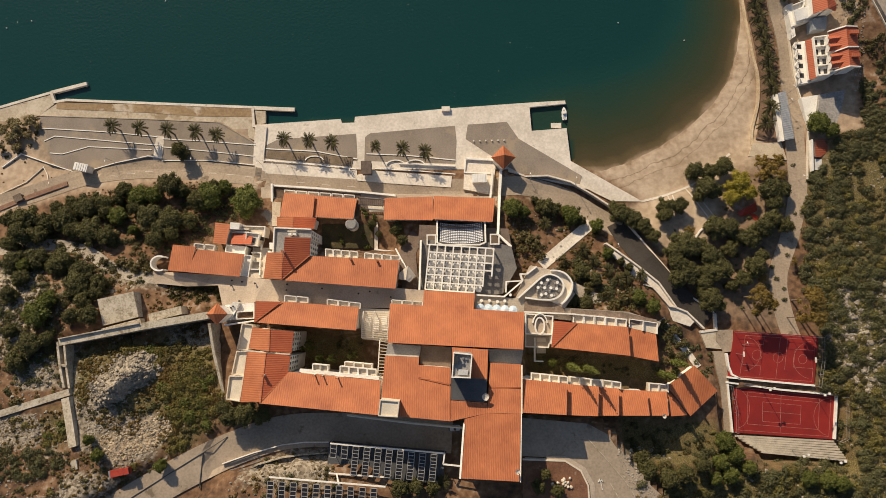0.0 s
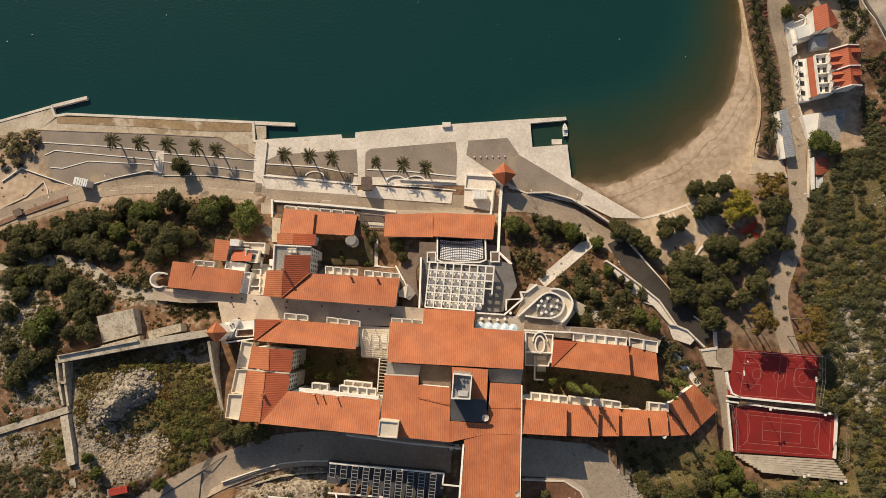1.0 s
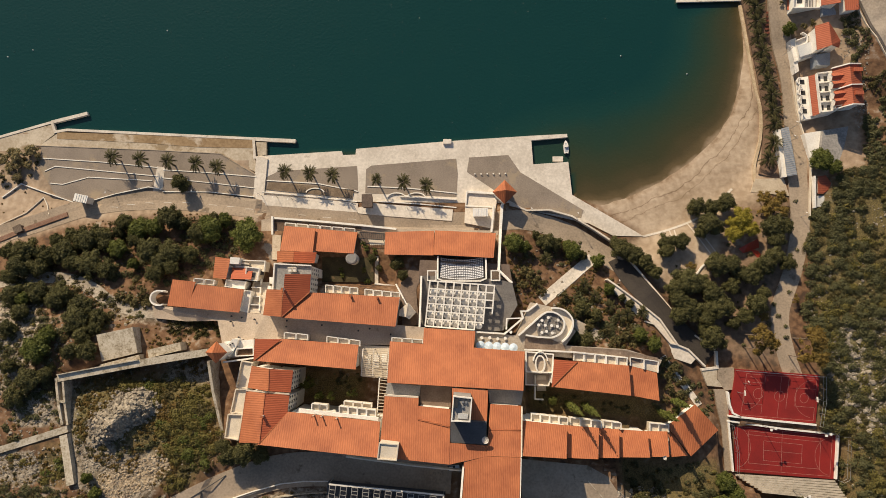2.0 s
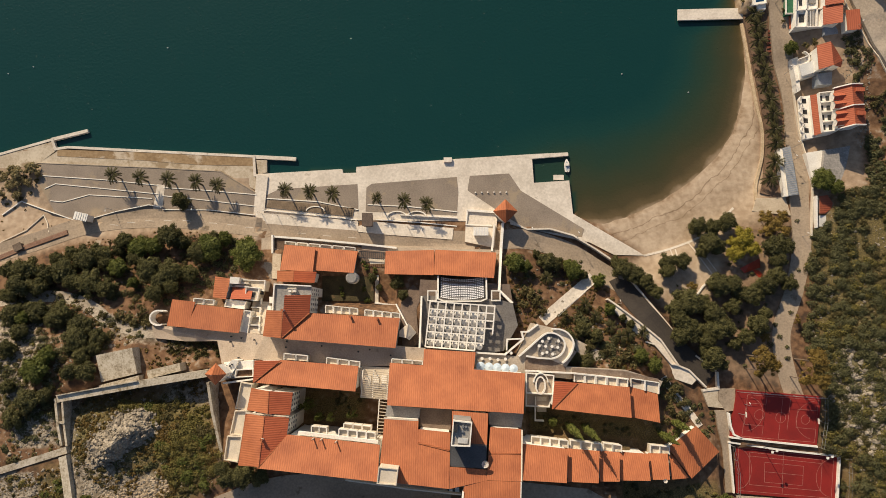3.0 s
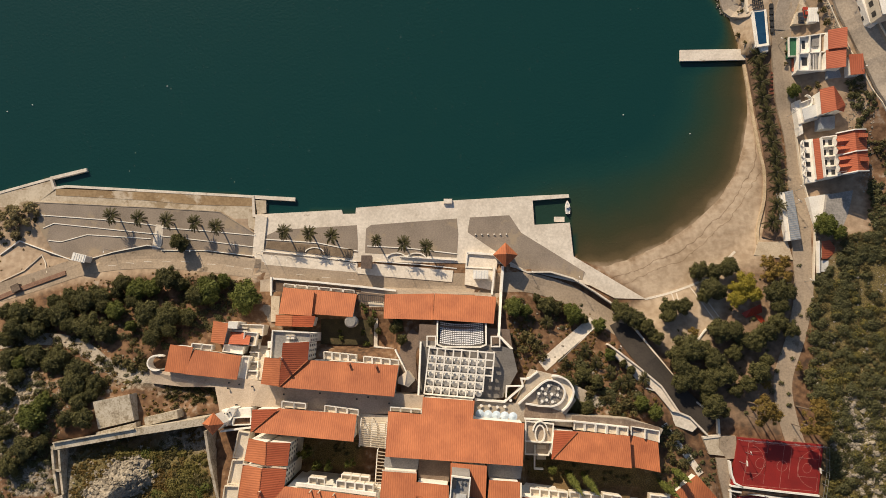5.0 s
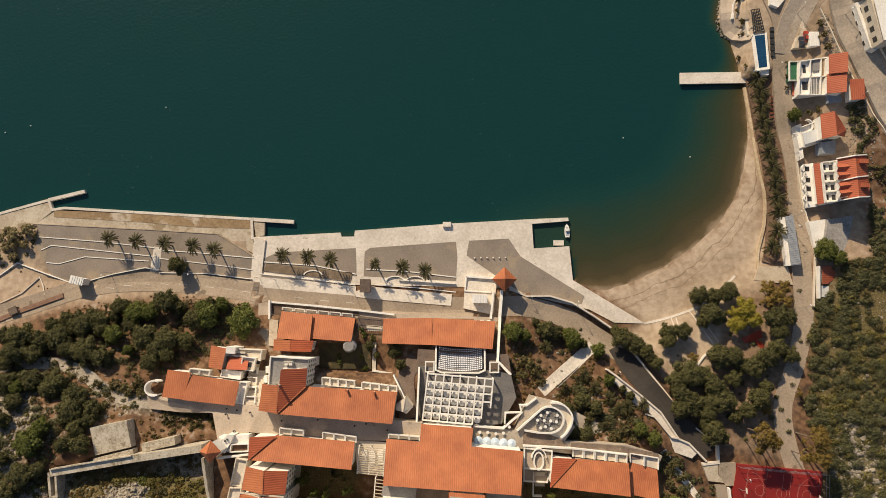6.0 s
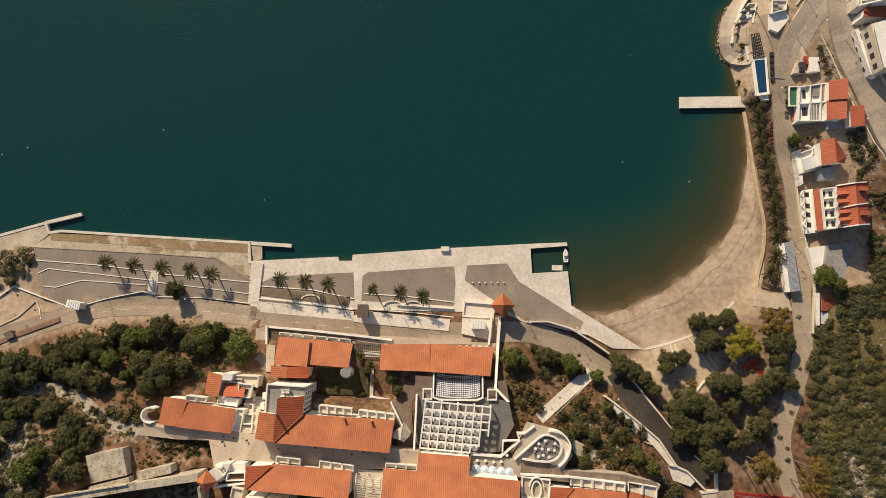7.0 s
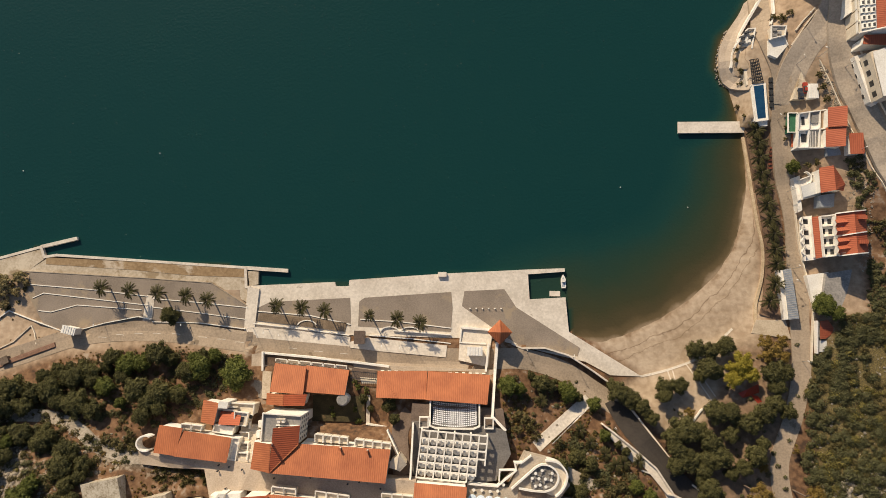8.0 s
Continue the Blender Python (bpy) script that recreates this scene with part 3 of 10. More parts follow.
ribbon("road", "dusty asphalt road behind the quay", [(-185.2, 38.5, 4), (-159.4, 47, 4), (-139.9, 53.9, 4), (-122.5, 56.5, 4), (-100.5, 56.3, 4), (-74.2, 53.3, 4), (-50.2, 50.8, 4), (-19.8, 48.7, 4), (12.5, 48, 3.5), (29.8, 48.3, 3.5), (44.7, 44.2, 3.5), (55.2, 37.6, 3.8), (60.5, 34.2, 4), (65, 31.5, 4.2)], 7.5, ROADS)
ribbon("road", "narrow asphalt road along the beach houses", [(126.9, -18.1, 8), (122.3, -1.8, 7), (121.4, 12.7, 6.5), (127.8, 29.6, 5.5), (131.7, 46.8, 5), (132.1, 66.6, 4.5), (132.6, 97.9, 4.5), (128.6, 121, 4.5), (127, 138.5, 5), (127.3, 156.1, 6), (122.1, 172.6, 7), (122.8, 186.9, 8), (124.6, 204.8, 9)], 6.5, ROADS)
ribbon("road", "main road on the slope above the houses", [(176, 86, 24), (167, 104, 22), (159.7, 118.6, 21), (153.1, 137.4, 19), (147.9, 150.2, 18), (144.9, 165.3, 16), (145.6, 180, 16), (148.8, 200.7, 16)], 8, STREET)
ribbon("road", "asphalt service road behind the hotel", [(-111.3, -64.6, 34), (-90.8, -52.9, 32), (-72.9, -44.3, 31), (-54.2, -38.4, 32), (-31.9, -37.9, 33), (1, -39.9, 34)], 11, ROADS, 0.4)
bm = bmesh.new()
slab(bm, [(23.5, -33.6), (44.7, -35.6), (51, -39), (54.4, -44.3), (60.4, -51.4), (68.2, -58.7), (76, -70), (47.5, -70), (46.4, -59), (46.2, -54.6), (43.3, -49.8), (37.4, -46.2), (31, -46), (23.5, -45.6)], 33.2, 0.6)
tagged(part("road", bm, ROADS), "asphalt drive with a bend behind the hotel", "road", kind="structure")
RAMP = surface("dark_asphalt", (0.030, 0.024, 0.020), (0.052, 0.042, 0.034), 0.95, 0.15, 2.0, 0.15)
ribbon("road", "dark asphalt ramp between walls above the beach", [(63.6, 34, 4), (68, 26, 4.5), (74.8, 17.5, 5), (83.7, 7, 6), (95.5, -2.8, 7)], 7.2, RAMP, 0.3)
LANE = surface("lane_concrete", (0.24, 0.20, 0.155), (0.40, 0.345, 0.275), 0.95, 0.2, 1.5, 0.2)
ribbon("road", "pale concrete lane between the pines on the slope", [(-174.2, 22.5, 17), (-162.3, 24.9, 16.5), (-152.4, 26.3, 16), (-140.2, 25.9, 16.5), (-129, 22.4, 18.5), (-121.3, 17.6, 21), (-112.4, 14.7, 22.5), (-102.1, 13.3, 23)], 4.2, LANE)
ribbon("road", "junction branch of the main road", [(128.7, 144.9, 6), (130.3, 155.3, 8), (134.7, 165.3, 11), (140.7, 173.7, 14.5), (145.5, 185.1, 16)], 9, STREET)


def low_wall(label, line, w, hgt, material, category="wall"):
    """A wall that follows the ground along a line."""
    pts = []
    for a, b in zip(line, line[1:]):
        a, b = Vector(a), Vector(b)
        n = max(1, int((b - a).length / 3))
        pts += [a.lerp(b, k / n) for k in range(n)]
    pts.append(Vector(line[-1]))
    bm = bmesh.new()
    wall_line(bm, [(q.x, q.y, h(q.x, q.y) + hgt) for q in pts], w, hgt + 0.8)
    return tagged(part("low_wall", bm, material), label, category, kind="structure")


# ---- buildings ----
def inset(poly, d):
    """The polygon's corners moved d inwards, in plan."""
    c = [Vector((p[0], p[1])) for p in poly]
    area = sum(a.x * b.y - b.x * a.y for a, b in zip(c, c[1:] + c[:1]))
    sgn = 1 if area > 0 else -1
    out = []
    for i, p in enumerate(c):
        e0, e1 = (p - c[i - 1]).normalized(), (c[(i + 1) % len(c)] - p).normalized()
        n0, n1 = Vector((-e0.y, e0.x)) * sgn, Vector((-e1.y, e1.x)) * sgn
        k = n0 + n1
        k = k / max(k.dot(k) / 2, 0.3)
        q = p + k * d
        out.append((q.x, q.y, poly[i][2]))
    return out


def roof_on(parent, poly, base, tiles=None, walls=None, over=0.45, thick=0.28, name="roof"):
    """A roof plane over its walls, which go down to base."""
    bm = bmesh.new()
    prism(bm, poly, [p[2] - thick for p in poly])
    part(name, bm, tiles or TILE_X, parent)
    if base is not None:
        q = inset(poly, over)
        nrm, mid = Vector((0, 0, 0)), Vector((0, 0, 0))
        for i, p in enumerate(poly):
            nrm += Vector(p).cross(Vector(poly[(i + 1) % len(poly)]))
            mid += Vector(p) / len(poly)
        sx_, sy_ = -nrm.x / nrm.z, -nrm.y / nrm.z
        q = [(a, b, min(c, mid.z + sx_ * (a - mid.x) + sy_ * (b - mid.y))) for a, b, c in q]
        bm = bmesh.new()
        prism(bm, [(a, b, c - thick - 0.06) for a, b, c in q], base)
        part("wall", bm, walls or WHITE, parent)


def house(name, label, category="building"):
    return thing(name, label, category)


hotel_n = house("hotel_wing", "white hotel wing with orange clay tile roofs near the quay")
roof_on(hotel_n, [(-61.2, 45.8, 9), (-49.7, 44.8, 9), (-49.3, 35.3, 14.2), (-61.3, 36, 14.2)], 2)
roof_on(hotel_n, [(-50.1, 45, 7), (-34.1, 43.5, 7), (-34.7, 35, 12.2), (-50, 36, 12.2)], 2)
roof_on(hotel_n, [(-62.1, 31.7, 15), (-62.1, 35.7, 15), (-55.6, 35.4, 16.5), (-55.9, 31.5, 16.5)], 4, TILE_Y)
roof_on(hotel_n, [(-55.9, 31.5, 16.5), (-55.6, 35.4, 16.5), (-47.9, 35.3, 14), (-48.7, 31.3, 14)], 4, RED_SHADE_Y)

hotel_m = house("hotel_wing", "white hotel wing with a gable and long orange tile roof")
roof_on(hotel_m, [(-60, 30.1, 25.2), (-47.2, 29.4, 25.2), (-47.2, 26.2, 25.2), (-55.6, 26.1, 25.2), (-56, 20.8, 25.2), (-60.4, 20.9, 25.2)], 6, GREYROOF, over=0.05)
roof_on(hotel_m, [(-55.4, 21, 31), (-55.8, 11.9, 31), (-62.6, 12.5, 28.5), (-61.6, 21.3, 28.5)], 14, TILE_Y)
roof_on(hotel_m, [(-54.9, 26.2, 31), (-47.1, 26.5, 26.5), (-47.4, 20.2, 26.5), (-55.8, 11.7, 31)], 12, RED_SHADE_Y)
roof_on(hotel_m, [(-47.6, 20.3, 25.5), (-16.7, 18.6, 24), (-17.7, 8.6, 28.5), (-55.9, 11.7, 30.5)], 12)

hotel_w = house("hotel_wing", "low white villa block with orange tile roofs")
roof_on(hotel_w, [(-96.9, 25.1, 21.8), (-88.4, 24.2, 22.5), (-90.4, 15.2, 23.5), (-98.1, 15.9, 22.5)], 12, TILE_X)
roof_on(hotel_w, [(-88.5, 23.4, 22), (-71.2, 21.4, 23), (-72.1, 13.4, 24.5), (-90.4, 15.1, 24)], 12)
roof_on(hotel_w, [(-83.5, 33.4, 18), (-77.5, 32.5, 19.5), (-78.5, 25.1, 20.5), (-83.7, 25.9, 19)], 9, TILE_Y)
roof_on(hotel_w, [(-77.3, 29.5, 17.5), (-69.9, 29, 17.5), (-69.8, 25.1, 20), (-77.1, 25.3, 20)], 9, RED_SHADE_Y)

hotel_s = house("hotel_wing", "white hotel wing with orange tile roof above the promenade")
roof_on(hotel_s, [(-63.6, 4.7, 33.5), (-55.9, 4.5, 30), (-63.4, -2.3, 35)], 12, RED_SHADE_Y)
roof_on(hotel_s, [(-56.2, 4.6, 29), (-30.2, 2.5, 27.5), (-30.2, -5.2, 33.5), (-63.5, -2.3, 34.5)], 12)

hotel_c = house("hotel_building", "cross-shaped central hotel building with big orange tile roofs")
roof_on(hotel_c, [(-19.6, 3.7, 28), (25.6, 0.3, 28.4), (24.1, -11.6, 37), (-19.5, -9.1, 37)], 16)
roof_on(hotel_c, [(-8.3, 8.1, 24.7), (9.3, 7, 24.7), (8.6, 1.4, 28.35), (-8.4, 2.7, 28.25)], 14)
roof_on(hotel_c, [(1.3, -10.7, 37.6), (12.8, -11.5, 37.6), (12.1, -21.2, 41.6), (1.2, -20.5, 41.6)], 12)
roof_on(hotel_c, [(-20, -12.6, 39), (-9.2, -13.2, 39.2), (-9.9, -31.5, 46), (-21, -30.5, 45.6)], 12)
roof_on(hotel_c, [(-9.3, -16, 40.2), (0.8, -16.9, 40.5), (0.5, -32.5, 46.3), (-9.9, -31.5, 46)], 12)
roof_on(hotel_c, [(13.4, -15.6, 38.4), (23.1, -16.2, 38), (22.2, -30.7, 44.4), (11.8, -30.3, 44.6)], 12)
roof_on(hotel_c, [(0.7, -26.6, 43.9), (11.9, -27.4, 43.7), (11.8, -30.4, 44.6), (0.6, -32.5, 46.2)], 28)
roof_on(hotel_c, [(4.9, -32, 45.5), (11.8, -30.4, 44.6), (22.2, -30.8, 44.42), (20.7, -49.4, 50), (3.6, -48.4, 50)], 28)

hotel_sw = house("hotel_wing", "white hotel wing with stepped orange tile roofs at the corner")
roof_on(hotel_sw, [(-63.3, -3.8, 37), (-57, -4.5, 39.5), (-56.8, -11.4, 40.5), (-64.1, -10.6, 38)], 12, TILE_Y)
roof_on(hotel_sw, [(-57, -4.5, 39.5), (-50.1, -5.3, 36), (-50.5, -12.2, 37), (-56.8, -11.4, 40.5)], 12, RED_SHADE_Y)
roof_on(hotel_sw, [(-63.8, -11.4, 39.5), (-57.4, -12, 42), (-57.7, -26.5, 45.5), (-65.4, -27.1, 41)], 12, TILE_Y)
roof_on(hotel_sw, [(-57.4, -12, 42), (-50.4, -12.8, 38.5), (-50.8, -18.2, 39.5), (-57.7, -26.5, 45.5)], 12, RED_SHADE_Y)
roof_on(hotel_sw, [(-50.5, -17.9, 39.5), (-21.2, -20.8, 40.5), (-21.3, -30.6, 46), (-58.2, -26.9, 45.5)], 12)

hotel_e = house("hotel_wing", "white hotel wing with a hipped orange tile roof over a garden")
roof_on(hotel_e, [(36.1, -2.6, 24), (44.5, -3.5, 21), (34.6, -11.5, 27)], 12, RED_SHADE_Y)
roof_on(hotel_e, [(44.6, -3.5, 20.5), (62.4, -5, 20), (61.5, -14.6, 25), (34.7, -11.5, 26.5)], 10)
roof_on(hotel_e, [(63.3, -5.1, 16), (73.3, -7.4, 15.6), (72.4, -16.9, 20.3), (62.6, -15, 20.8)], 9)

hotel_se = house("hotel_wing", "long white hotel wing with a row of stepped orange tile roofs")
roof_on(hotel_se, [(23.1, -20.8, 37.4), (37.8, -22.4, 37.2), (36.2, -31.2, 43.8), (22.6, -30.4, 44)], 16)
roof_on(hotel_se, [(38.3, -23, 33.2), (48.7, -23.8, 33.2), (46.8, -32.3, 39.4), (37.2, -31.9, 39.4)], 15)
roof_on(hotel_se, [(49.6, -24.4, 29.2), (56.1, -25, 29.2), (54.4, -32.8, 35.2), (48.1, -32.8, 35.2)], 15)
roof_on(hotel_se, [(57, -25.6, 25.4), (66.4, -26.2, 25.4), (65.3, -33.5, 31.2), (55.6, -33.4, 31.2)], 14)
roof_on(hotel_se, [(67.5, -26.8, 21.6), (74.2, -26.9, 21.6), (72.8, -34.1, 27.2), (66.7, -34.1, 27.2)], 13)
roof_on(hotel_se, [(75.6, -25.9, 18.2), (80.9, -34.8, 21.8), (74.5, -34.9, 23.6), (75.2, -28.4, 19.6)], 10)
roof_on(hotel_se, [(86.3, -18.7, 15.5), (94.3, -27.6, 14.5), (82.4, -35.4, 20.2), (75, -25.4, 19.5)], 8)

hotel_q = house("hotel_wing", "long low seafront building with orange tile roof")
roof_on(hotel_q, [(-23.5, 43.4, 8.5), (-5.3, 43.8, 8.5), (-5.4, 34.1, 13.5), (-23.3, 34.5, 13.5)], 3)
roof_on(hotel_q, [(-5, 43.8, 9.5), (17.7, 42.7, 9.5), (16.3, 32.9, 15.5), (-5.3, 34.2, 15.5)], 3)

bm = bmesh.new()
bar(bm, (-23.4, 43.3, 8.6), (-15.5, 34.4, 13.6), 0.3, 0.14)
part("ridge_cap", bm, TILE_Y, hotel_q)


# ---- terraces, walls and the open-air rooms of the hotel ----
def terrace(label, pts, thick=6.0, material=None, name="terrace"):
    bm = bmesh.new()
    prism(bm, pts, [p[2] - thick for p in pts])
    return tagged(part(name, bm, material or PAVING), label, "terrace", kind="structure")


def garden_wall(label, pts, w=0.45, hgt=1.2, material=None, category="wall", name="retaining_wall", kind="structure"):
    bm = bmesh.new()
    wall_line(bm, pts, w, hgt)
    return tagged(part(name, bm, material or WHITE), label, category, kind=kind)


STRIP_ = surface("side_yard_paving", (0.40, 0.32, 0.235), (0.56, 0.475, 0.37), 0.95, 0.15, 1.5, 0.15, stain=((0.20, 0.14, 0.09), 0.25, 0.6))
terrace("pale paved promenade between the hotel wings", [(-104.6, 15.9, 20), (-71.5, 13.6, 21.5), (-63.5, 12.6, 23), (-17.7, 9, 23.5), (-8, 8.2, 23.5), (-8, 2.2, 23.5), (-31.8, 2.3, 23.5), (-57.6, 3.5, 23.5), (-67.1, 4.6, 23.5), (-66.9, -1.4, 23.5), (-76.7, -2.5, 23.5), (-80.4, 10.6, 22), (-92.3, 10.4, 20), (-103.2, 11.5, 20)], 7, surface("promenade_paving", (0.37, 0.29, 0.215), (0.51, 0.41, 0.315), 0.9, 0.12, 2.0, 0.1, stain=((0.26, 0.20, 0.15), 0.18, 0.62)))
terrace("narrow concrete terrace along the seafront wing", [(-71.2, 48.7, 5), (-66.4, 49.5, 5), (-32.7, 46.9, 5), (-28.4, 45.4, 5), (18.9, 44.2, 5), (18.8, 42, 5), (-24.1, 42.9, 5), (-34.4, 43, 5), (-62.9, 45.5, 5), (-63.9, 33.5, 7), (-70.3, 34.7, 7)], 5, PAVING)
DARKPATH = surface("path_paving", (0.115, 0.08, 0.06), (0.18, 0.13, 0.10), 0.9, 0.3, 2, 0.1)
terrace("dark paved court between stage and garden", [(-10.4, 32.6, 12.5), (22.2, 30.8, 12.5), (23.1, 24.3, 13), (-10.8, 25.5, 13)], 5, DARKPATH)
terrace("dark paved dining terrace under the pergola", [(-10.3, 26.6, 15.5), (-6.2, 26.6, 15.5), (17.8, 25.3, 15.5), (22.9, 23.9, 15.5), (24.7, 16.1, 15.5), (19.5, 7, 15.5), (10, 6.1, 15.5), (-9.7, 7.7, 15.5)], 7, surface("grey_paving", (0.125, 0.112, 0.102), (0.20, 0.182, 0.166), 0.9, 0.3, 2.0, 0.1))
terrace("light paved terrace with tables and awnings", [(9.4, 6.7, 18), (23.7, 5.3, 18), (29.5, 16.9, 18), (38.4, 14.8, 18), (44.8, 6.7, 18), (41.1, 1.8, 18), (63.2, 0.3, 16.5), (75.4, -3.4, 15), (74.3, -5.8, 15), (27.1, -1, 18), (9.3, 0.5, 18)], 6, surface("light_paving", (0.34, 0.275, 0.21), (0.50, 0.425, 0.335), 0.9, 0.25, 2.0, 0.1))
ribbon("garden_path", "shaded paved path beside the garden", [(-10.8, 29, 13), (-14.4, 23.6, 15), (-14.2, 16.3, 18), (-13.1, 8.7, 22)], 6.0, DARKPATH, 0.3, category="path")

terrace("pale paved path beside the quay wing", [(-66.3, 42.8, 6.8), (-63, 42.5, 6.8), (-62.7, 33, 9.6), (-65.4, 33.1, 9.6)], 5, STRIP_)
terrace("grey paved yard under the large green tree", [(-77, 39.8, 7.6), (-66.4, 39.2, 7.6), (-65.4, 33.1, 9.2), (-77.5, 33.4, 9.2)], 5, surface("yard_paving", (0.20, 0.165, 0.13), (0.32, 0.27, 0.215), 0.95, 0.25, 1.5, 0.15))
garden_wall("white wall beside the front bed", [(-66.7, 49.8, 6.7), (-66.4, 42.8, 6.9)], 0.7, 2.5)
terrace("dark brown earth bed behind the front wall", [(-66.2, 48.8, 5.25), (-33, 45.6, 5.25), (-33, 44.5, 5.25), (-61.6, 47.2, 5.25), (-62.7, 42.7, 5.25), (-66, 43, 5.25)], 1.0, surface("dark_bed", (0.075, 0.045, 0.028), (0.155, 0.10, 0.065), 0.95, 0.3, 2.0, 0.2), "earth_strip")
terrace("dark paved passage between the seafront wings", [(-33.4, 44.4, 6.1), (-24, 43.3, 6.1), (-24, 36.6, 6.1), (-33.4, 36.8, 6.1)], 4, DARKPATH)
terrace("cream tiled landing between the seafront wings", [(-30.2, 41, 6.3), (-24, 40.6, 6.3), (-24, 37.8, 6.3), (-29.2, 37.8, 6.3)], 3, CREAM)
trellis = thing("trellis", "dark wooden trellis over the passage between the wings", "trellis")
for y in (43.3, 41.0):
    bm = bmesh.new()
    bar(bm, (-33.4, y, 8.9), (-24.0, y - 0.7, 8.9), 0.22, 0.25)
    part("beam", bm, DARK, trellis)
    for x in (-33.0, -24.4):
        bm = bmesh.new()
        rod(bm, (x, y - (x + 33.4) * 0.075, 8.7), (x, y - (x + 33.4) * 0.075, 6.0), 0.1)
        part("post", bm, DARK, trellis)
for k in range(13):
    x = -33.2 + k * 0.75
    bm = bmesh.new()
    bar(bm, (x, 43.6 - k * 0.056, 9.05), (x, 40.7 - k * 0.056, 9.05), 0.12, 0.15)
    part("slat", bm, DARK, trellis)
# The court's deep shade is put into the lawn's dark colour; brown patches are wear.
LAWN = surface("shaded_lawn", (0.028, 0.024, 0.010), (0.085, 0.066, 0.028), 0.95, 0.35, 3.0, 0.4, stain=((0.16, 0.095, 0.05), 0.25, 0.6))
terrace("worn lawn in the northern court, its shade put into the dark colour", [(-47.4, 34.2, 6.3), (-28, 34, 6.3), (-28, 24.7, 6.3), (-47.4, 24.9, 6.3)], 2, LAWN, "lawn")
garden_wall("pale paved path across the northern court", [(-26.9, 34.5, 6.45), (-26.9, 24, 6.45), (-22, 22.9, 6.45)], 1.3, 0.8, CONCRETE, "path", "garden_path")
garden_wall("low pale wall south of the northern court", [(-27.5, 24.2, 7.3), (-18.5, 23.2, 7.3)], 0.5, 1.6)
# garden walls and kerbs in white
garden_wall("white parapet wall above the coast road", [(-67, 49.3, 6), (-49.8, 48, 6), (-32.5, 46.3, 6), (-19.7, 44.9, 6)], 0.7, 2.5)
garden_wall("white rendered wall beside the stairs to the stage", [(-9.6, 26.4, 17), (-10, 8.1, 22)], 0.6, 4)
garden_wall("white rendered wall between tower and hotel", [(20.4, 54.3, 6.5), (19.6, 44.5, 7), (18.2, 28.6, 14), (22.9, 23.9, 15)], 0.9, 5)
garden_wall("white rendered wall between tower and hotel", [(17.3, 53.9, 5.5), (16.2, 43.6, 6)], 0.7, 4)
garden_wall("zigzag white parapet of the cafe terrace", [(9.7, 6.6, 19), (19.8, 5.9, 19), (26.3, 11.4, 19), (25.7, 13.8, 19), (27.9, 13.8, 19), (31.4, 16.4, 19)], 0.5, 3)
garden_wall("white parapet of a small planted corner", [(20.4, 7.4, 18.7), (20.6, 11.2, 18.7), (25.7, 11.4, 18.7)], 0.4, 2)
garden_wall("white parapet along the garden path", [(-18.8, 23.6, 16), (-16.3, 19, 17), (-12.9, 12.7, 20)], 0.5, 2.5)


def arc(cx, cy, z, rx, ry, a0, a1, n=18):
    return [(cx + rx * math.cos(radians(a0 + (a1 - a0) * k / n)), cy + ry * math.sin(radians(a0 + (a1 - a0) * k / n)), z) for k in range(n + 1)]


def round_off(pts, n=4):
    """Points along a smooth line through pts."""
    p = [Vector(q) for q in pts]
    out = []
    for i in range(len(p) - 1):
        a, b, c, d = p[max(i - 1, 0)], p[i], p[i + 1], p[min(i + 2, len(p) - 1)]
        for k in range(n):
            u = k / n
            out.append(0.5 * (2 * b + (c - a) * u + (2 * a - 5 * b + 4 * c - d) * u * u + (3 * b - a - 3 * c + d) * u ** 3))
    return out + [p[-1]]


garden_wall("curved white parapet round the roof-terrace cafe", round_off([(36.2, 14.9, 19.8), (39.1, 14.7, 19.8), (41.7, 13.4, 19.8), (43.5, 10.6, 19.8), (43.2, 7.7, 19.8), (41.6, 4.9, 19.8), (39.6, 3.1, 19.8)]), 0.55, 5)
tear = round_off([(32.8, 12.5, 19.6), (34.8, 13.5, 19.6), (37.2, 13.3, 19.6), (39.5, 11.9, 19.6), (40.6, 9.5, 19.6), (40, 7.1, 19.6), (38.3, 5.4, 19.6), (35.8, 4.6, 19.6)])
garden_wall("curved white inner parapet of the cafe terrace", [(24.5, 5.3, 19.6), *tear, (31.5, 4.8, 19.6), (27.1, 5.5, 19.6)], 0.55, 1.4)
terrace("grey paved floor of the cafe terrace", [(q.x, q.y, 18.55) for q in round_off([(30.6, 9.6, 0), (32.8, 12, 0), (34.8, 13.1, 0), (37.2, 12.9, 0), (39.1, 11.6, 0), (40.2, 9.4, 0), (39.6, 7.3, 0), (38.1, 5.8, 0), (35.8, 5, 0), (31.5, 5.3, 0)], 2)], 3, surface("cafe_floor", (0.14, 0.125, 0.11), (0.27, 0.24, 0.21), 0.9, 0.9, 3.0, 0.1))
terrace("cream paved ledge between the cafe parapets", [(q.x, q.y, 18.3) for q in round_off([(36.2, 14.7, 0), (39.1, 14.5, 0), (41.7, 13.2, 0), (43.3, 10.6, 0), (43, 7.7, 0), (41.4, 5, 0), (39.5, 3.3, 0), (36, 4.2, 0), (36, 9, 0)], 2)], 3, CREAM)

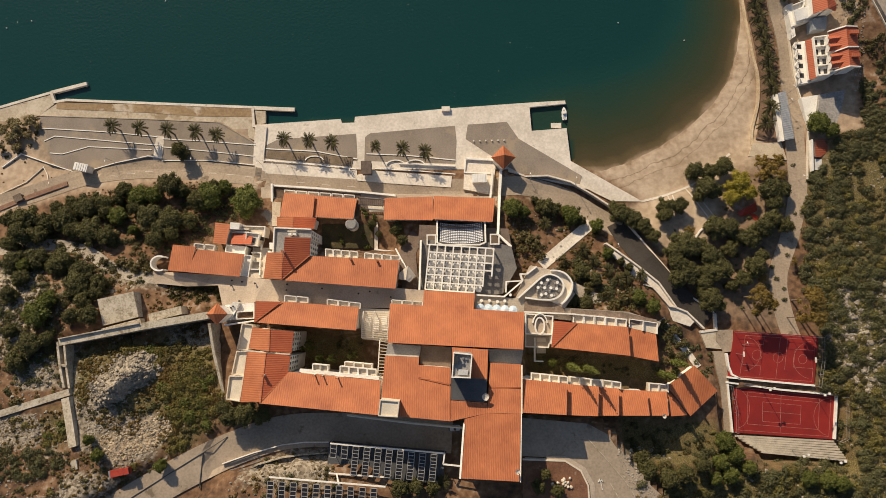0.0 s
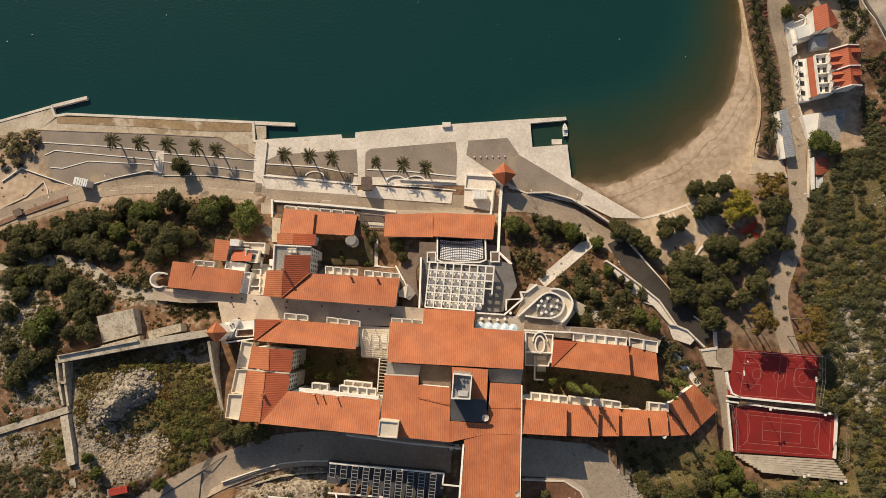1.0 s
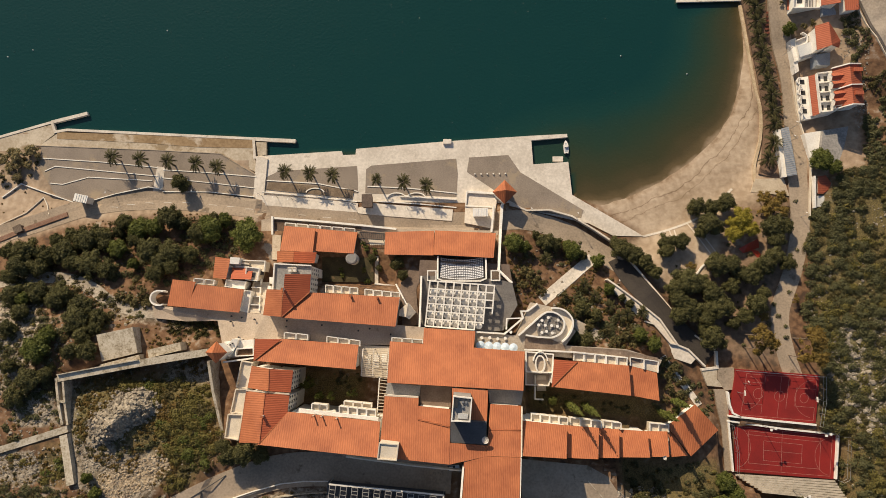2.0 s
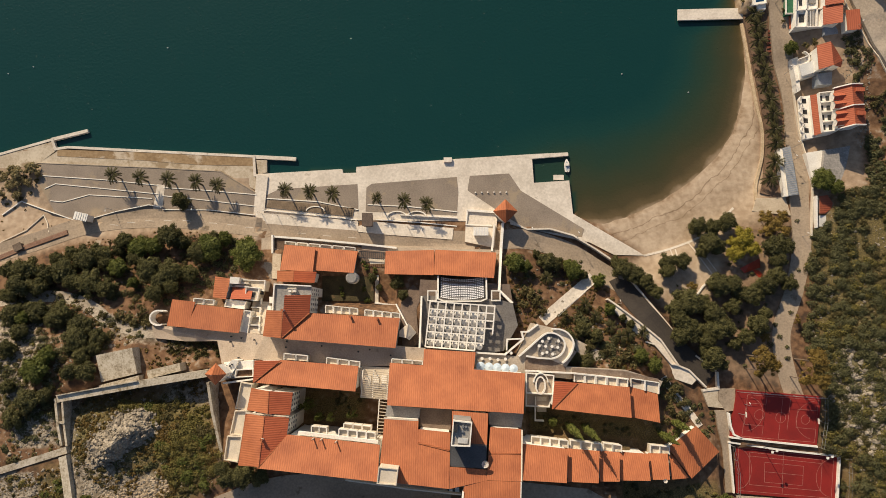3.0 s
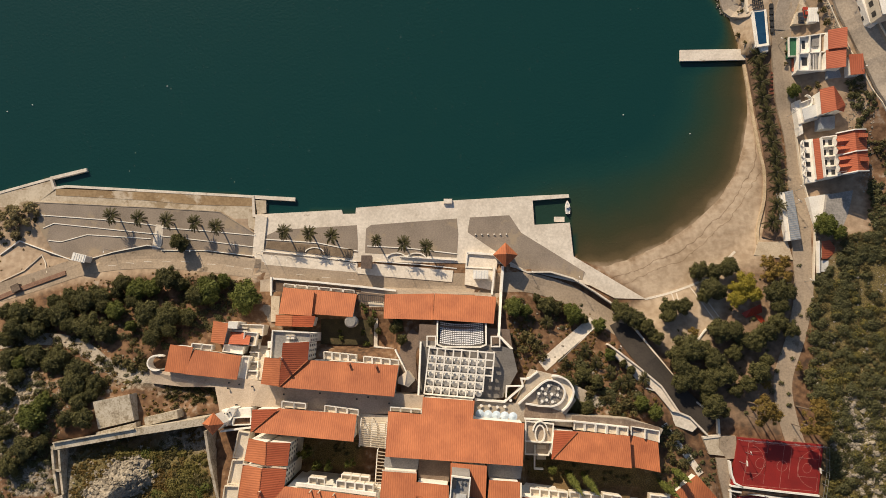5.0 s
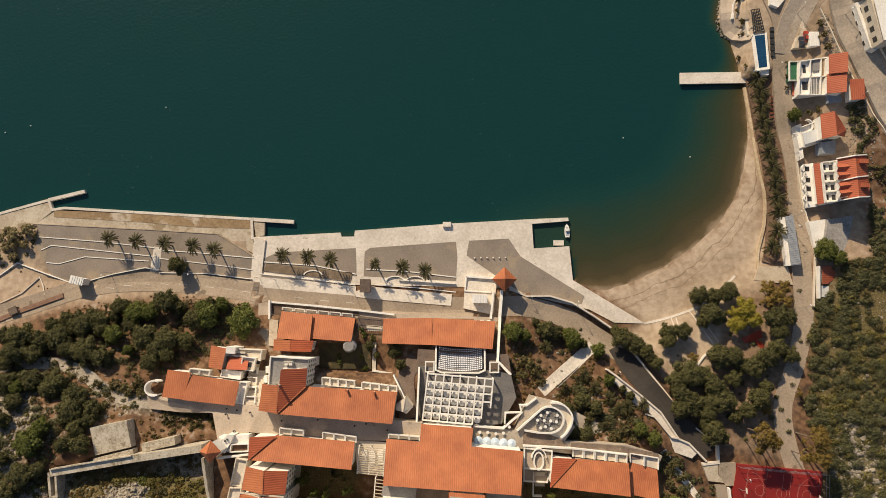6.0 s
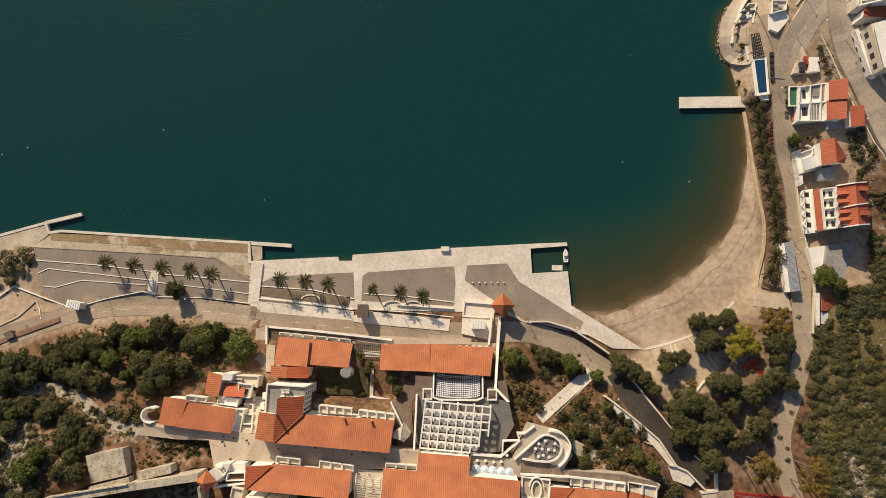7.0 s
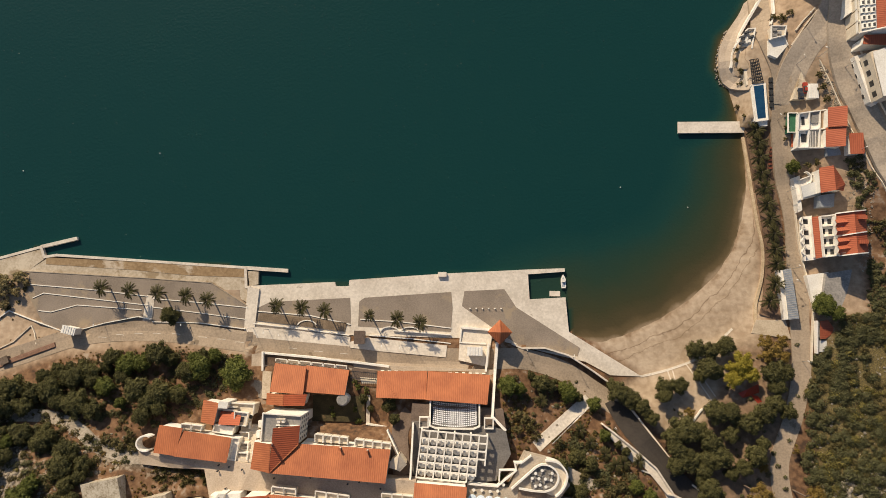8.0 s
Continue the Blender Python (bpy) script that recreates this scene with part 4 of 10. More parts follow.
BROWN_AND_SHADE = surface("brown_and_shaded_paving", (0.15, 0.105, 0.075), (0.26, 0.19, 0.14), 0.9, 0.4, 2, 0.1, stain=((0.34, 0.27, 0.20), 0.3, 0.6))
terrace("brown paved lower terrace below the cafe", [(27, 4.9, 18.08), (36, 4, 18.08), (39.2, 2.6, 18.08), (41, 1.6, 18.08), (41, -0.3, 18.08), (26.6, 0.7, 18.08)], 0.5, BROWN_AND_SHADE)
# The walk's half shade is put into this brown sheet over the light paving.
terrace("brown sheet over the garden walk, its half shade put into the colour", [(43.2, 1.4, 18.02), (61.1, 0.2, 16.82), (73.9, -2.6, 15.33), (74.3, -5.4, 15.2), (61, -3.6, 16.75), (43.2, -2.2, 17.98)], 0.4, BROWN_AND_SHADE)
# ---- the pergola ----
pergola = thing("pergola", "large white concrete grid pergola over the dining terrace", "pergola")
PX0, PX1 = (-6.4, 24.5, 20), (16.3, 22.8, 20)
PY0, PY1 = (-8.1, 8.7, 20), (14.8, 6.9, 20)


def on_grid(u, v):
    a = Vector(PX0).lerp(Vector(PX1), u)
    b = Vector(PY0).lerp(Vector(PY1), u)
    return a.lerp(b, v)


def beam(a, b, w, d):
    bm = bmesh.new()
    bar(bm, a, b, w, d)
    part("beam", bm, WHITE, pergola)


for k in range(9):
    u = k / 8
    last = 0.62 if k == 8 else (0.86 if k == 7 else 1.0)
    beam(on_grid(u, 0), on_grid(u, last), 0.46, 0.7)
for k in range(7):
    v = k / 6
    last = 1.0 if v < 0.65 else (0.875 if v < 0.86 else 0.75)
    beam(on_grid(0, v) + Vector((0, 0, 0.004)), on_grid(last, v) + Vector((0, 0, 0.004)), 0.46, 0.7)
for i in range(0, 9, 2):
    for j in range(0, 7, 2):
        if i == 8 and j > 3:
            continue
        bm = bmesh.new()
        q = on_grid(i / 8, j / 6)
        box(bm, q.x - 0.25, q.y - 0.25, 15.5, q.x + 0.25, q.y + 0.25, 19.3)
        part("post", bm, WHITE, pergola)


def umbrella_mesh(r, hgt, sides, cloth):
    base = thing("parasol", "", "parasol")
    bm = bmesh.new()
    rod(bm, (0, 0, 0), (0, 0, hgt), 0.04)
    part("pole", bm, METAL, base)
    bm = bmesh.new()
    bmesh.ops.create_cone(bm, cap_ends=True, segments=sides, radius1=r, radius2=0.05, depth=0.6, matrix=Matrix.Translation((0, 0, hgt)))
    part("canopy", bm, cloth, base)
    return base


CANVAS = surface("white_canvas", (0.70, 0.67, 0.62), (0.82, 0.80, 0.76), 0.8, 0.6, 4.0, 0.05)
BLUECLOTH = surface("pale_blue_canvas", (0.42, 0.52, 0.62), (0.6, 0.68, 0.75), 0.8, 0.6, 4.0, 0.05)
parasol = umbrella_mesh(1.2, 2.9, 10, CANVAS)
tagged(parasol, "round white parasol standing under the pergola", "parasol", "parasols under the pergola")
first = True
for i in range(7):
    for j in range(1, 6):
        q = on_grid((i + 0.55) / 8, (j + 0.45) / 6)
        if first:
            parasol.location = (q.x, q.y, 15.5)
            first = False
        else:
            copy_thing(parasol, pose(q.x, q.y, 15.5))
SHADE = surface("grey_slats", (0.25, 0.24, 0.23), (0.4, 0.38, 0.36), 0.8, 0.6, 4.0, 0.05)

CAFE = [(31.6, 9.0), (32.8, 10.6), (35, 11.6), (38.4, 10.7), (36.1, 8.8), (38.1, 8.5), (32.7, 6.4), (34.3, 6.8), (36.3, 6.2), (33.9, 8.9)]
# awnings by the terrace
for k in range(5):
    x, y, z = Vector((11.2, 2, 20)).lerp(Vector((22.6, 1.2, 20)), k / 4)
    w = umbrella_mesh(1.55, 2.3, 10, BLUECLOTH)
    tagged(w, "pale blue round parasol beside the central building", "parasol", "parasols on the light terrace")
    w.location = (x, y, 18)
for px in ((11.7, 4.6, 18), (14.5, 4.6, 18), (17.3, 4.2, 18), (19.9, 4.4, 18), (21.9, 6.5, 18), *[(a, b, 18.55) for a, b in CAFE]):
    w = thing("cafe_table", "small white round cafe table on the terrace", "table", "cafe tables on the terrace", at=px)
    bm = bmesh.new()
    bmesh.ops.create_cone(bm, cap_ends=True, segments=12, radius1=0.55, radius2=0.55, depth=0.06, matrix=Matrix.Translation((0, 0, 0.75)))
    part("tabletop", bm, WHITE, w)
    bm = bmesh.new()
    rod(bm, (0, 0, 0), (0, 0, 0.75), 0.06)
    part("leg", bm, METAL, w)

cafe_chair = thing("cafe_chair", "small pale metal cafe chair on the round terrace", "chair", "cafe chairs on the terrace")
bm = bmesh.new()
box(bm, -0.24, -0.24, 0.42, 0.24, 0.24, 0.47)
part("seat", bm, SHADE, cafe_chair)
bm = bmesh.new()
box(bm, -0.24, 0.2, 0.48, 0.24, 0.25, 0.9)
part("backrest", bm, SHADE, cafe_chair)
for lx in (-0.2, 0.2):
    for ly in (-0.2, 0.2):
        bm = bmesh.new()
        rod(bm, (lx, ly, 0), (lx, ly, 0.41), 0.025, 5)
        part("leg", bm, METAL, cafe_chair)
spots = [(x + 0.95 * math.cos(a), y + 0.95 * math.sin(a), a - math.pi / 2) for n, (x, y) in enumerate(CAFE) for a in (0.4 + n, 2.5 + n, 4.6 + n)]
cafe_chair.matrix_world = pose(spots[0][0], spots[0][1], 18.55, 0, 0, math.degrees(spots[0][2]))
for x, y, a in spots[1:]:
    copy_thing(cafe_chair, pose(x, y, 18.55, 0, 0, math.degrees(a)))

# ---- the open-air stage with rows of seats ----
stage = thing("open_air_theatre", "open-air theatre with curved rows of white seats", "theatre")
tx0, ty0 = (-3.2, 32.8)
tx1, ty1 = (13, 25.8)
SEATS = surface("seat_grey", (0.66, 0.65, 0.66), (0.82, 0.81, 0.82), 0.6, 0.8, 5.0, 0.1)
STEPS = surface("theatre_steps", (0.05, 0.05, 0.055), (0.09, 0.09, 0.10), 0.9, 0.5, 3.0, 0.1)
bm = bmesh.new()
box(bm, -0.25, -0.2, 0, 0.25, 0.14, 0.4)
box(bm, -0.25, -0.25, 0, 0.25, -0.205, 0.75)
CHAIR = mesh_of("seat", bm, SEATS)
for k in range(12):
    y = ty0 + (ty1 - ty0) * k / 11
    z = 11.2 + 0.36 * k
    bm = bmesh.new()
    n = 8
    def strip(d0, d1, z0, z1, pad):
        """One curved block right across the row."""
        top = []
        for side in (0, 1):
            for a in (range(n + 1) if side == 0 else range(n, -1, -1)):
                top.append((tx0 + pad + (tx1 - tx0 - 2 * pad) * a / n, y + 0.9 * abs(2 * a / n - 1) ** 2 - (d0 if side == 0 else d1), z1))
        bm = bmesh.new()
        up, dn = [bm.verts.new(p) for p in top], [bm.verts.new((p[0], p[1], z0)) for p in top]
        m = len(top)
        for i in range(n):
            j = m - 1 - i
            bm.faces.new((up[i], up[i + 1], up[j - 1], up[j]))
        for i in range(m):
            bm.faces.new((up[i], dn[i], dn[(i + 1) % m], up[(i + 1) % m]))
        return bm

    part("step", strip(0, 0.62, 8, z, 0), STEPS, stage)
    for a in range(24):
        u = (a + 0.5) / 24
        o = new("seat", CHAIR)
        o.parent = stage
        o.location = (tx0 + 0.3 + (tx1 - tx0 - 0.6) * u, y + 0.9 * abs(2 * u - 1) ** 2 - 0.36, z + 0.004)
bm = bmesh.new()
wall_line(bm, [(tx0 - 0.6, ty0 + 1, 14.5), (tx0 - 0.6, ty1 - 0.3, 16.6), (tx0 + 1.5, ty1 - 1.2, 16.6), (tx1 - 1.5, ty1 - 1.2, 16.6), (tx1 + 0.6, ty1 - 0.3, 16.6), (tx1 + 0.6, ty0 + 1, 14.5)], 0.5, 4)
part("side_wall", bm, WHITE, stage)
for x in (tx0 - 4.2, tx1 + 2.4):
    bm = bmesh.new()
    wall_line(bm, [(x, ty1 - 1, 16.4), (x + 3, ty1 - 1, 16.4), (x + 3, ty1 + 2.5, 16.4), (x, ty1 + 2.5, 16.4), (x, ty1 - 1, 16.4)], 0.4, 1.5)
    part("box_wall", bm, WHITE, stage)

# ---- sports courts ----
def court(label, corners, z, lines):
    ob = thing("sports_court", label, "sports court")
    bm = bmesh.new()
    slab(bm, corners, z, 3)
    part("surface", bm, COURT, ob)
    a, b, c, d = [Vector((*p, z + 0.02)) for p in corners]

    def at(u, v):
        return a.lerp(b, u).lerp(d.lerp(c, u), v)

    for pts in lines:
        bm = bmesh.new()
        for p, q in zip(pts, pts[1:]):
            bar(bm, at(*p), at(*q), 0.11, 0.015)
        part("painted_line", bm, LINE, ob)
    return ob, at


def rect(u0, v0, u1, v1):
    return [(u0, v0), (u1, v0), (u1, v1), (u0, v1), (u0, v0)]


def bow(u, v, ru, rv, a0, a1, n=12):
    return [(u + ru * math.cos(radians(a0 + (a1 - a0) * k / n)), v + rv * math.sin(radians(a0 + (a1 - a0) * k / n))) for k in range(n + 1)]


c1, at1 = court("red hard court with faded pink basketball lines", [(103.2, -6.9), (132.8, -9.1), (130.2, -25.9), (99.9, -23.5)], 10.6,
                [rect(0.13, 0.08, 0.97, 0.95), [(0.55, 0.08), (0.55, 0.95)], rect(0.14, 0.25, 0.36, 0.7), rect(0.74, 0.3, 0.97, 0.68), bow(0.14, 0.48, 0.2, 0.36, -80, 80), bow(0.97, 0.5, 0.24, 0.4, 100, 260), bow(0.55, 0.5, 0.06, 0.11, 0, 360), bow(0.3, 0.48, 0.06, 0.11, 0, 360), bow(0.84, 0.5, 0.05, 0.1, 0, 360), [(0.36, 0.1), (0.36, 0.9)], [(0.64, 0.1), (0.64, 0.75)]])
c2, at2 = court("red hard court with tennis and handball lines", [(102.6, -26.3), (138.5, -30.1), (136.5, -45.5), (101.7, -42.9)], 9.2,
                [rect(0.02, 0.05, 0.95, 0.94), [(0.46, 0.05), (0.46, 0.94)], rect(0.13, 0.12, 0.84, 0.8), rect(0.28, 0.3, 0.66, 0.72), [(0.28, 0.5), (0.66, 0.5)], bow(0.02, 0.48, 0.13, 0.42, -85, 85), bow(0.95, 0.5, 0.16, 0.42, 95, 265), [(0.13, 0.2), (0.84, 0.2)]])
for lab, pts in (("white low wall round the upper court", [(99.6, -23.3, 11.4), (114.7, -24.9, 11.4), (130.1, -26.4, 11.4)]), ("white low wall round the upper court", [(99.6, -14.9, 11.4), (100, -19.3, 11.4), (101, -22.3, 11.4), (103.8, -23.7, 11.4)]), ("white low wall round the lower court", [(99.3, -25.1, 10.4), (118, -27.8, 10.4), (138.8, -29.9, 10.4)]), ("white low wall round the lower court", [(99.8, -25.6, 10.2), (100.6, -42.7, 10.2)]), ("white low wall round the lower court", [(138.2, -29.9, 10.4), (136.4, -45.2, 10.4)])):
    garden_wall(lab, pts, 0.6, 2.0)
bleachers = thing("bleachers", "long weathered concrete bleachers below the lower court", "bleachers")
BLEACH = surface("bleacher_concrete", (0.36, 0.31, 0.24), (0.52, 0.45, 0.36), 0.9, 0.4, 2.5, 0.2)
for k in range(8):
    v = k / 8
    a, b = Vector((101.7, -43.8, 9)).lerp(Vector((111, -49.7, 9)), v), Vector((136.7, -45.9, 9)).lerp(Vector((140, -52.8, 9)), v)
    bm = bmesh.new()
    up = Vector((0, 0, 0.3 + 0.3 * k))
    prism(bm, [a + up, b + up, b + up + Vector((0, -0.62, 0)), a + up + Vector((0, -0.62, 0))], 6.5)
    part("step", bm, BLEACH, bleachers)


def fence(label, pts, hgt, every=4.0):
    ob = thing("fence", label, "fence", at=pts[0])
    o = Vector(pts[0])
    for a, b in zip(pts, pts[1:]):
        a, b = Vector(a) - o, Vector(b) - o
        n = max(1, int((b - a).length / every))
        for k in range(n + 1):
            q = a.lerp(b, k / n)
            bm = bmesh.new()
            rod(bm, q, q + Vector((0, 0, hgt)), 0.07)
            part("post", bm, METAL, ob)
        for z in (hgt, hgt * 0.5):
            bm = bmesh.new()
            rod(bm, a + Vector((0, 0, z)), b + Vector((0, 0, z)), 0.05, 5)
            part("rail", bm, METAL, ob)
    return ob


fence("tall galvanised fence round the courts", [(133.1, -9.4, 10.6), (132.6, -18, 10.6), (130.8, -26.7, 10.6)], 3.5)
fence("tall galvanised fence round the courts", [(139.3, -30.5, 9.2), (141.3, -30.5, 9.2), (139.9, -44.9, 9.2), (137.8, -45.9, 9.2)], 3.5)
fence("tall galvanised fence round the courts", [(103, -7.3, 10.6), (118.1, -8.4, 10.6), (132.3, -9.5, 10.6)], 3.5)
fence("tall galvanised fence beside the court stairs", [(100.2, -26.2, 10), (101.9, -35.8, 9.5), (101.6, -42.7, 9.5)], 3.5)


def flood_mast(at, hgt, turn, label="tall grey floodlight mast with a lamp head"):
    ob = thing("floodlight_mast", label, "floodlight", "floodlight masts", at=at)
    bm = bmesh.new()
    rod(bm, (0, 0, -0.5), (0, 0, hgt), 0.12, 8, 0.07)
    part("mast", bm, METAL, ob)
    bm = bmesh.new()
    bar(bm, (-1.1 * math.cos(turn), -1.1 * math.sin(turn), hgt + 0.1), (1.1 * math.cos(turn), 1.1 * math.sin(turn), hgt + 0.1), 0.14, 0.14)
    part("crossarm", bm, METAL, ob)
    for s in (-0.8, 0.8):
        bm = bmesh.new()
        x, y = s * math.cos(turn), s * math.sin(turn)
        box(bm, x - 0.35, y - 0.35, hgt - 0.1, x + 0.35, y + 0.35, hgt + 0.35)
        part("lamp_head", bm, WHITE, ob)
    return ob


for q in ((111.6, -26.7, 9.2), (130.2, -28.6, 9.2), (120.8, -48.7, 11), (133, -50.9, 11)):
    flood_mast(q, 9.0, 0.3)


def hoop(at, turn):
    ob = thing("basketball_hoop", "white basketball hoop stand on the red court", "basketball hoop", at=at)
    ob.rotation_euler = (0, 0, turn)
    bm = bmesh.new()
    rod(bm, (0, 0, 0), (0, 0, 3), 0.09)
    bar(bm, (0, 0, 3.05), (1.2, 0, 3.05), 0.12, 0.12)
    part("post", bm, METAL, ob)
    bm = bmesh.new()
    box(bm, 1.2, -0.9, 2.8, 1.28, 0.9, 3.9)
    part("backboard", bm, WHITE, ob)
    bm = bmesh.new()
    ring = arc(1.55, 0, 3.05, 0.23, 0.23, 0, 360, 10)
    wall_line(bm, ring, 0.04, 0.04)
    part("ring", bm, METAL, ob)


hoop((103.2, -15, 10.6), 0.0)
hoop((130.8, -17.2, 10.6), math.pi)

# ---- retaining walls and concrete works on the slope ----
OLDCON = surface("old_concrete", (0.22, 0.175, 0.115), (0.45, 0.39, 0.30), 0.95, 0.3, 1.6, 0.25, third=(0.54, 0.48, 0.39), stain=((0.17, 0.125, 0.07), 0.35, 0.6))
garden_wall("long weathered retaining wall on the slope", [(-131.3, -8.5, 29), (-116.9, -5.9, 29.5), (-103.4, -3.4, 30), (-80.6, 0.2, 30)], 2.4, 9, OLDCON)
garden_wall("weathered retaining wall on the slope", [(-131.9, -8.3, 29), (-130.2, -16.7, 29.5), (-128.2, -23.6, 30)], 0.8, 6, OLDCON)
garden_wall("weathered retaining wall on the slope", [(-129.4, -9.6, 29), (-128.2, -16.7, 29.3), (-126.4, -23.6, 30)], 0.7, 6, OLDCON)
garden_wall("short cross wall between the retaining walls", [(-130.4, -16, 29.5), (-128, -16.4, 29.5)], 0.6, 4, OLDCON)
garden_wall("low parapet on the long retaining wall", [(-131.2, -7.3, 29.8), (-117, -4.7, 30.2), (-103.6, -2.3, 30.7)], 0.35, 1.2, OLDCON)
garden_wall("weathered retaining wall on the slope", [(-126, -24.8, 30.5), (-137.3, -28.3, 31), (-153.2, -33.2, 32)], 2.2, 6, OLDCON)
garden_wall("pale sloping concrete wall on the slope", [(-126.4, -26.6, 32), (-124, -34.7, 33), (-121.9, -42, 34)], 2.6, 5, OLDCON)
garden_wall("short concrete wall among rubble", [(-121.5, -46.1, 34), (-120.8, -49.1, 34)], 2.0, 3, OLDCON)
garden_wall("retaining wall below the corner tower", [(-79.4, -2.5, 32), (-78, -12, 31), (-76, -21, 30), (-74.7, -26.6, 29)], 0.9, 9, OLDCON)
terrace("flat concrete slab of an unfinished structure", [(-120, 5.9, 27), (-107.7, 8.5, 27), (-105.5, -0.2, 27), (-117.6, -3.1, 27)], 5, OLDCON, "concrete_slab")
terrace("broken concrete ledge beside the wall", [(-118.1, -4.1, 27.5), (-104.7, -0.7, 27.5), (-104.2, -3, 27.5), (-117.2, -6, 27.5)], 5, OLDCON, "concrete_slab")
terrace("broken concrete ledge beside the wall", [(-102.3, 0.8, 27), (-91.1, 3.4, 27), (-90.7, 0.7, 27), (-101.6, -1.9, 27)], 5, OLDCON, "concrete_slab")


# ---- towers ----
def tower(label, mid, half, base, eave, top, turn=math.pi / 4):
    ob = thing("tower", label, "tower")
    x, y = mid
    cs = [(x + half * 1.414 * math.cos(turn + math.pi / 4 + k * math.pi / 2), y + half * 1.414 * math.sin(turn + math.pi / 4 + k * math.pi / 2)) for k in range(4)]
    bm = bmesh.new()
    slab(bm, [(x + (a - x) * 0.8, y + (b - y) * 0.8) for a, b in cs], eave - 0.02, eave - base)
    part("wall", bm, WHITE, ob)
    bm = bmesh.new()
    slab(bm, cs, eave + 0.22, 0.2)
    ring = [bm.verts.new((a, b, eave + 0.23)) for a, b in cs]
    tip = bm.verts.new((x, y, top))
    for k in range(4):
        bm.faces.new((ring[k], ring[(k + 1) % 4], tip))
    part("roof", bm, TILE_X, ob)
    bm = bmesh.new()
    rod(bm, (x, y, top - 0.2), (x, y, top + 0.9), 0.06)
    part("finial", bm, METAL, ob)
    return ob


tower("square white tower with a pointed orange tile roof by the quay", (21.1, 58.2), 3.25, 1, 9.2, 13.2)
tower("square white corner tower with a pointed orange tile roof", (-75.3, 0.5), 2.5, 22, 36, 39.5, math.pi / 4)


# ---- trees ----
rng = np.random.default_rng(5)


def leaf_cloud(points, normals, size, spread=0.42):
    """Tufts of small leaf blades at points, leaning out along normals. Returns vertices and faces."""
    n = len(points)
    verts, faces = [], []
    for k in range(2):
        d = normals + rng.normal(0, spread, (n, 3))
        d /= np.linalg.norm(d, axis=1)[:, None] + 1e-9
        s = np.cross(d, rng.normal(0, 1, (n, 3)))
        s /= np.linalg.norm(s, axis=1)[:, None] + 1e-9
        t = np.cross(d, s)
        w = size * rng.uniform(0.55, 1.25, (n, 1))
        c = points + rng.normal(0, size * 0.35, (n, 3))
        quad = np.stack([c - s * w * 0.55, c - t * w * 0.4 + d * w * 0.2, c + s * w * 0.6 + d * w * 0.1, c + t * w * 0.5], axis=1)
        base = len(verts) * 1
        start = sum(len(v) for v in verts)
        verts.append(quad.reshape(-1, 3))
        faces.append(start + np.arange(n * 4).reshape(n, 4))
    return np.concatenate(verts), np.concatenate(faces)


def lobes_cloud(lobes, per, size):
    """Leaf tufts over the upper sides of ellipsoid lobes (x, y, z, radius, height)."""
    P, Nn = [], []
    for (x, y, z, r, hh) in lobes:
        n = int(per * r * r)
        v = rng.normal(0, 1, (n, 3))
        v[:, 2] = np.abs(v[:, 2]) * 1.1 - 0.35
        v /= np.linalg.norm(v, axis=1)[:, None]
        k = rng.uniform(0.72, 1.05, (n, 1))
        P.append(np.array([x, y, z]) + v * k * np.array([r, r, hh]))
        Nn.append(v)
    return leaf_cloud(np.concatenate(P), np.concatenate(Nn), size)


def raw_mesh(name, v, f, material):
    me = bpy.data.meshes.new(name)
    me.from_pydata(np.asarray(v).tolist(), [], np.asarray(f).tolist())
    me.materials.append(material)
    return me


def core(lobes, shrink=0.72):
    """A lumpy dark heart inside the leaves."""
    bm = bmesh.new()
    for (x, y, z, r, hh) in lobes:
        bmesh.ops.create_icosphere(bm, subdivisions=1, radius=1.0, matrix=Matrix.Translation((x, y, z - 0.1 * hh)) @ Matrix.Diagonal((r * shrink, r * shrink, hh * shrink, 1)))
    v = [tuple(p.co) for p in bm.verts]
    f = [[p.index for p in q.verts] for q in bm.faces]
    bm.verts.ensure_lookup_table()
    bm.free()
    return v, f


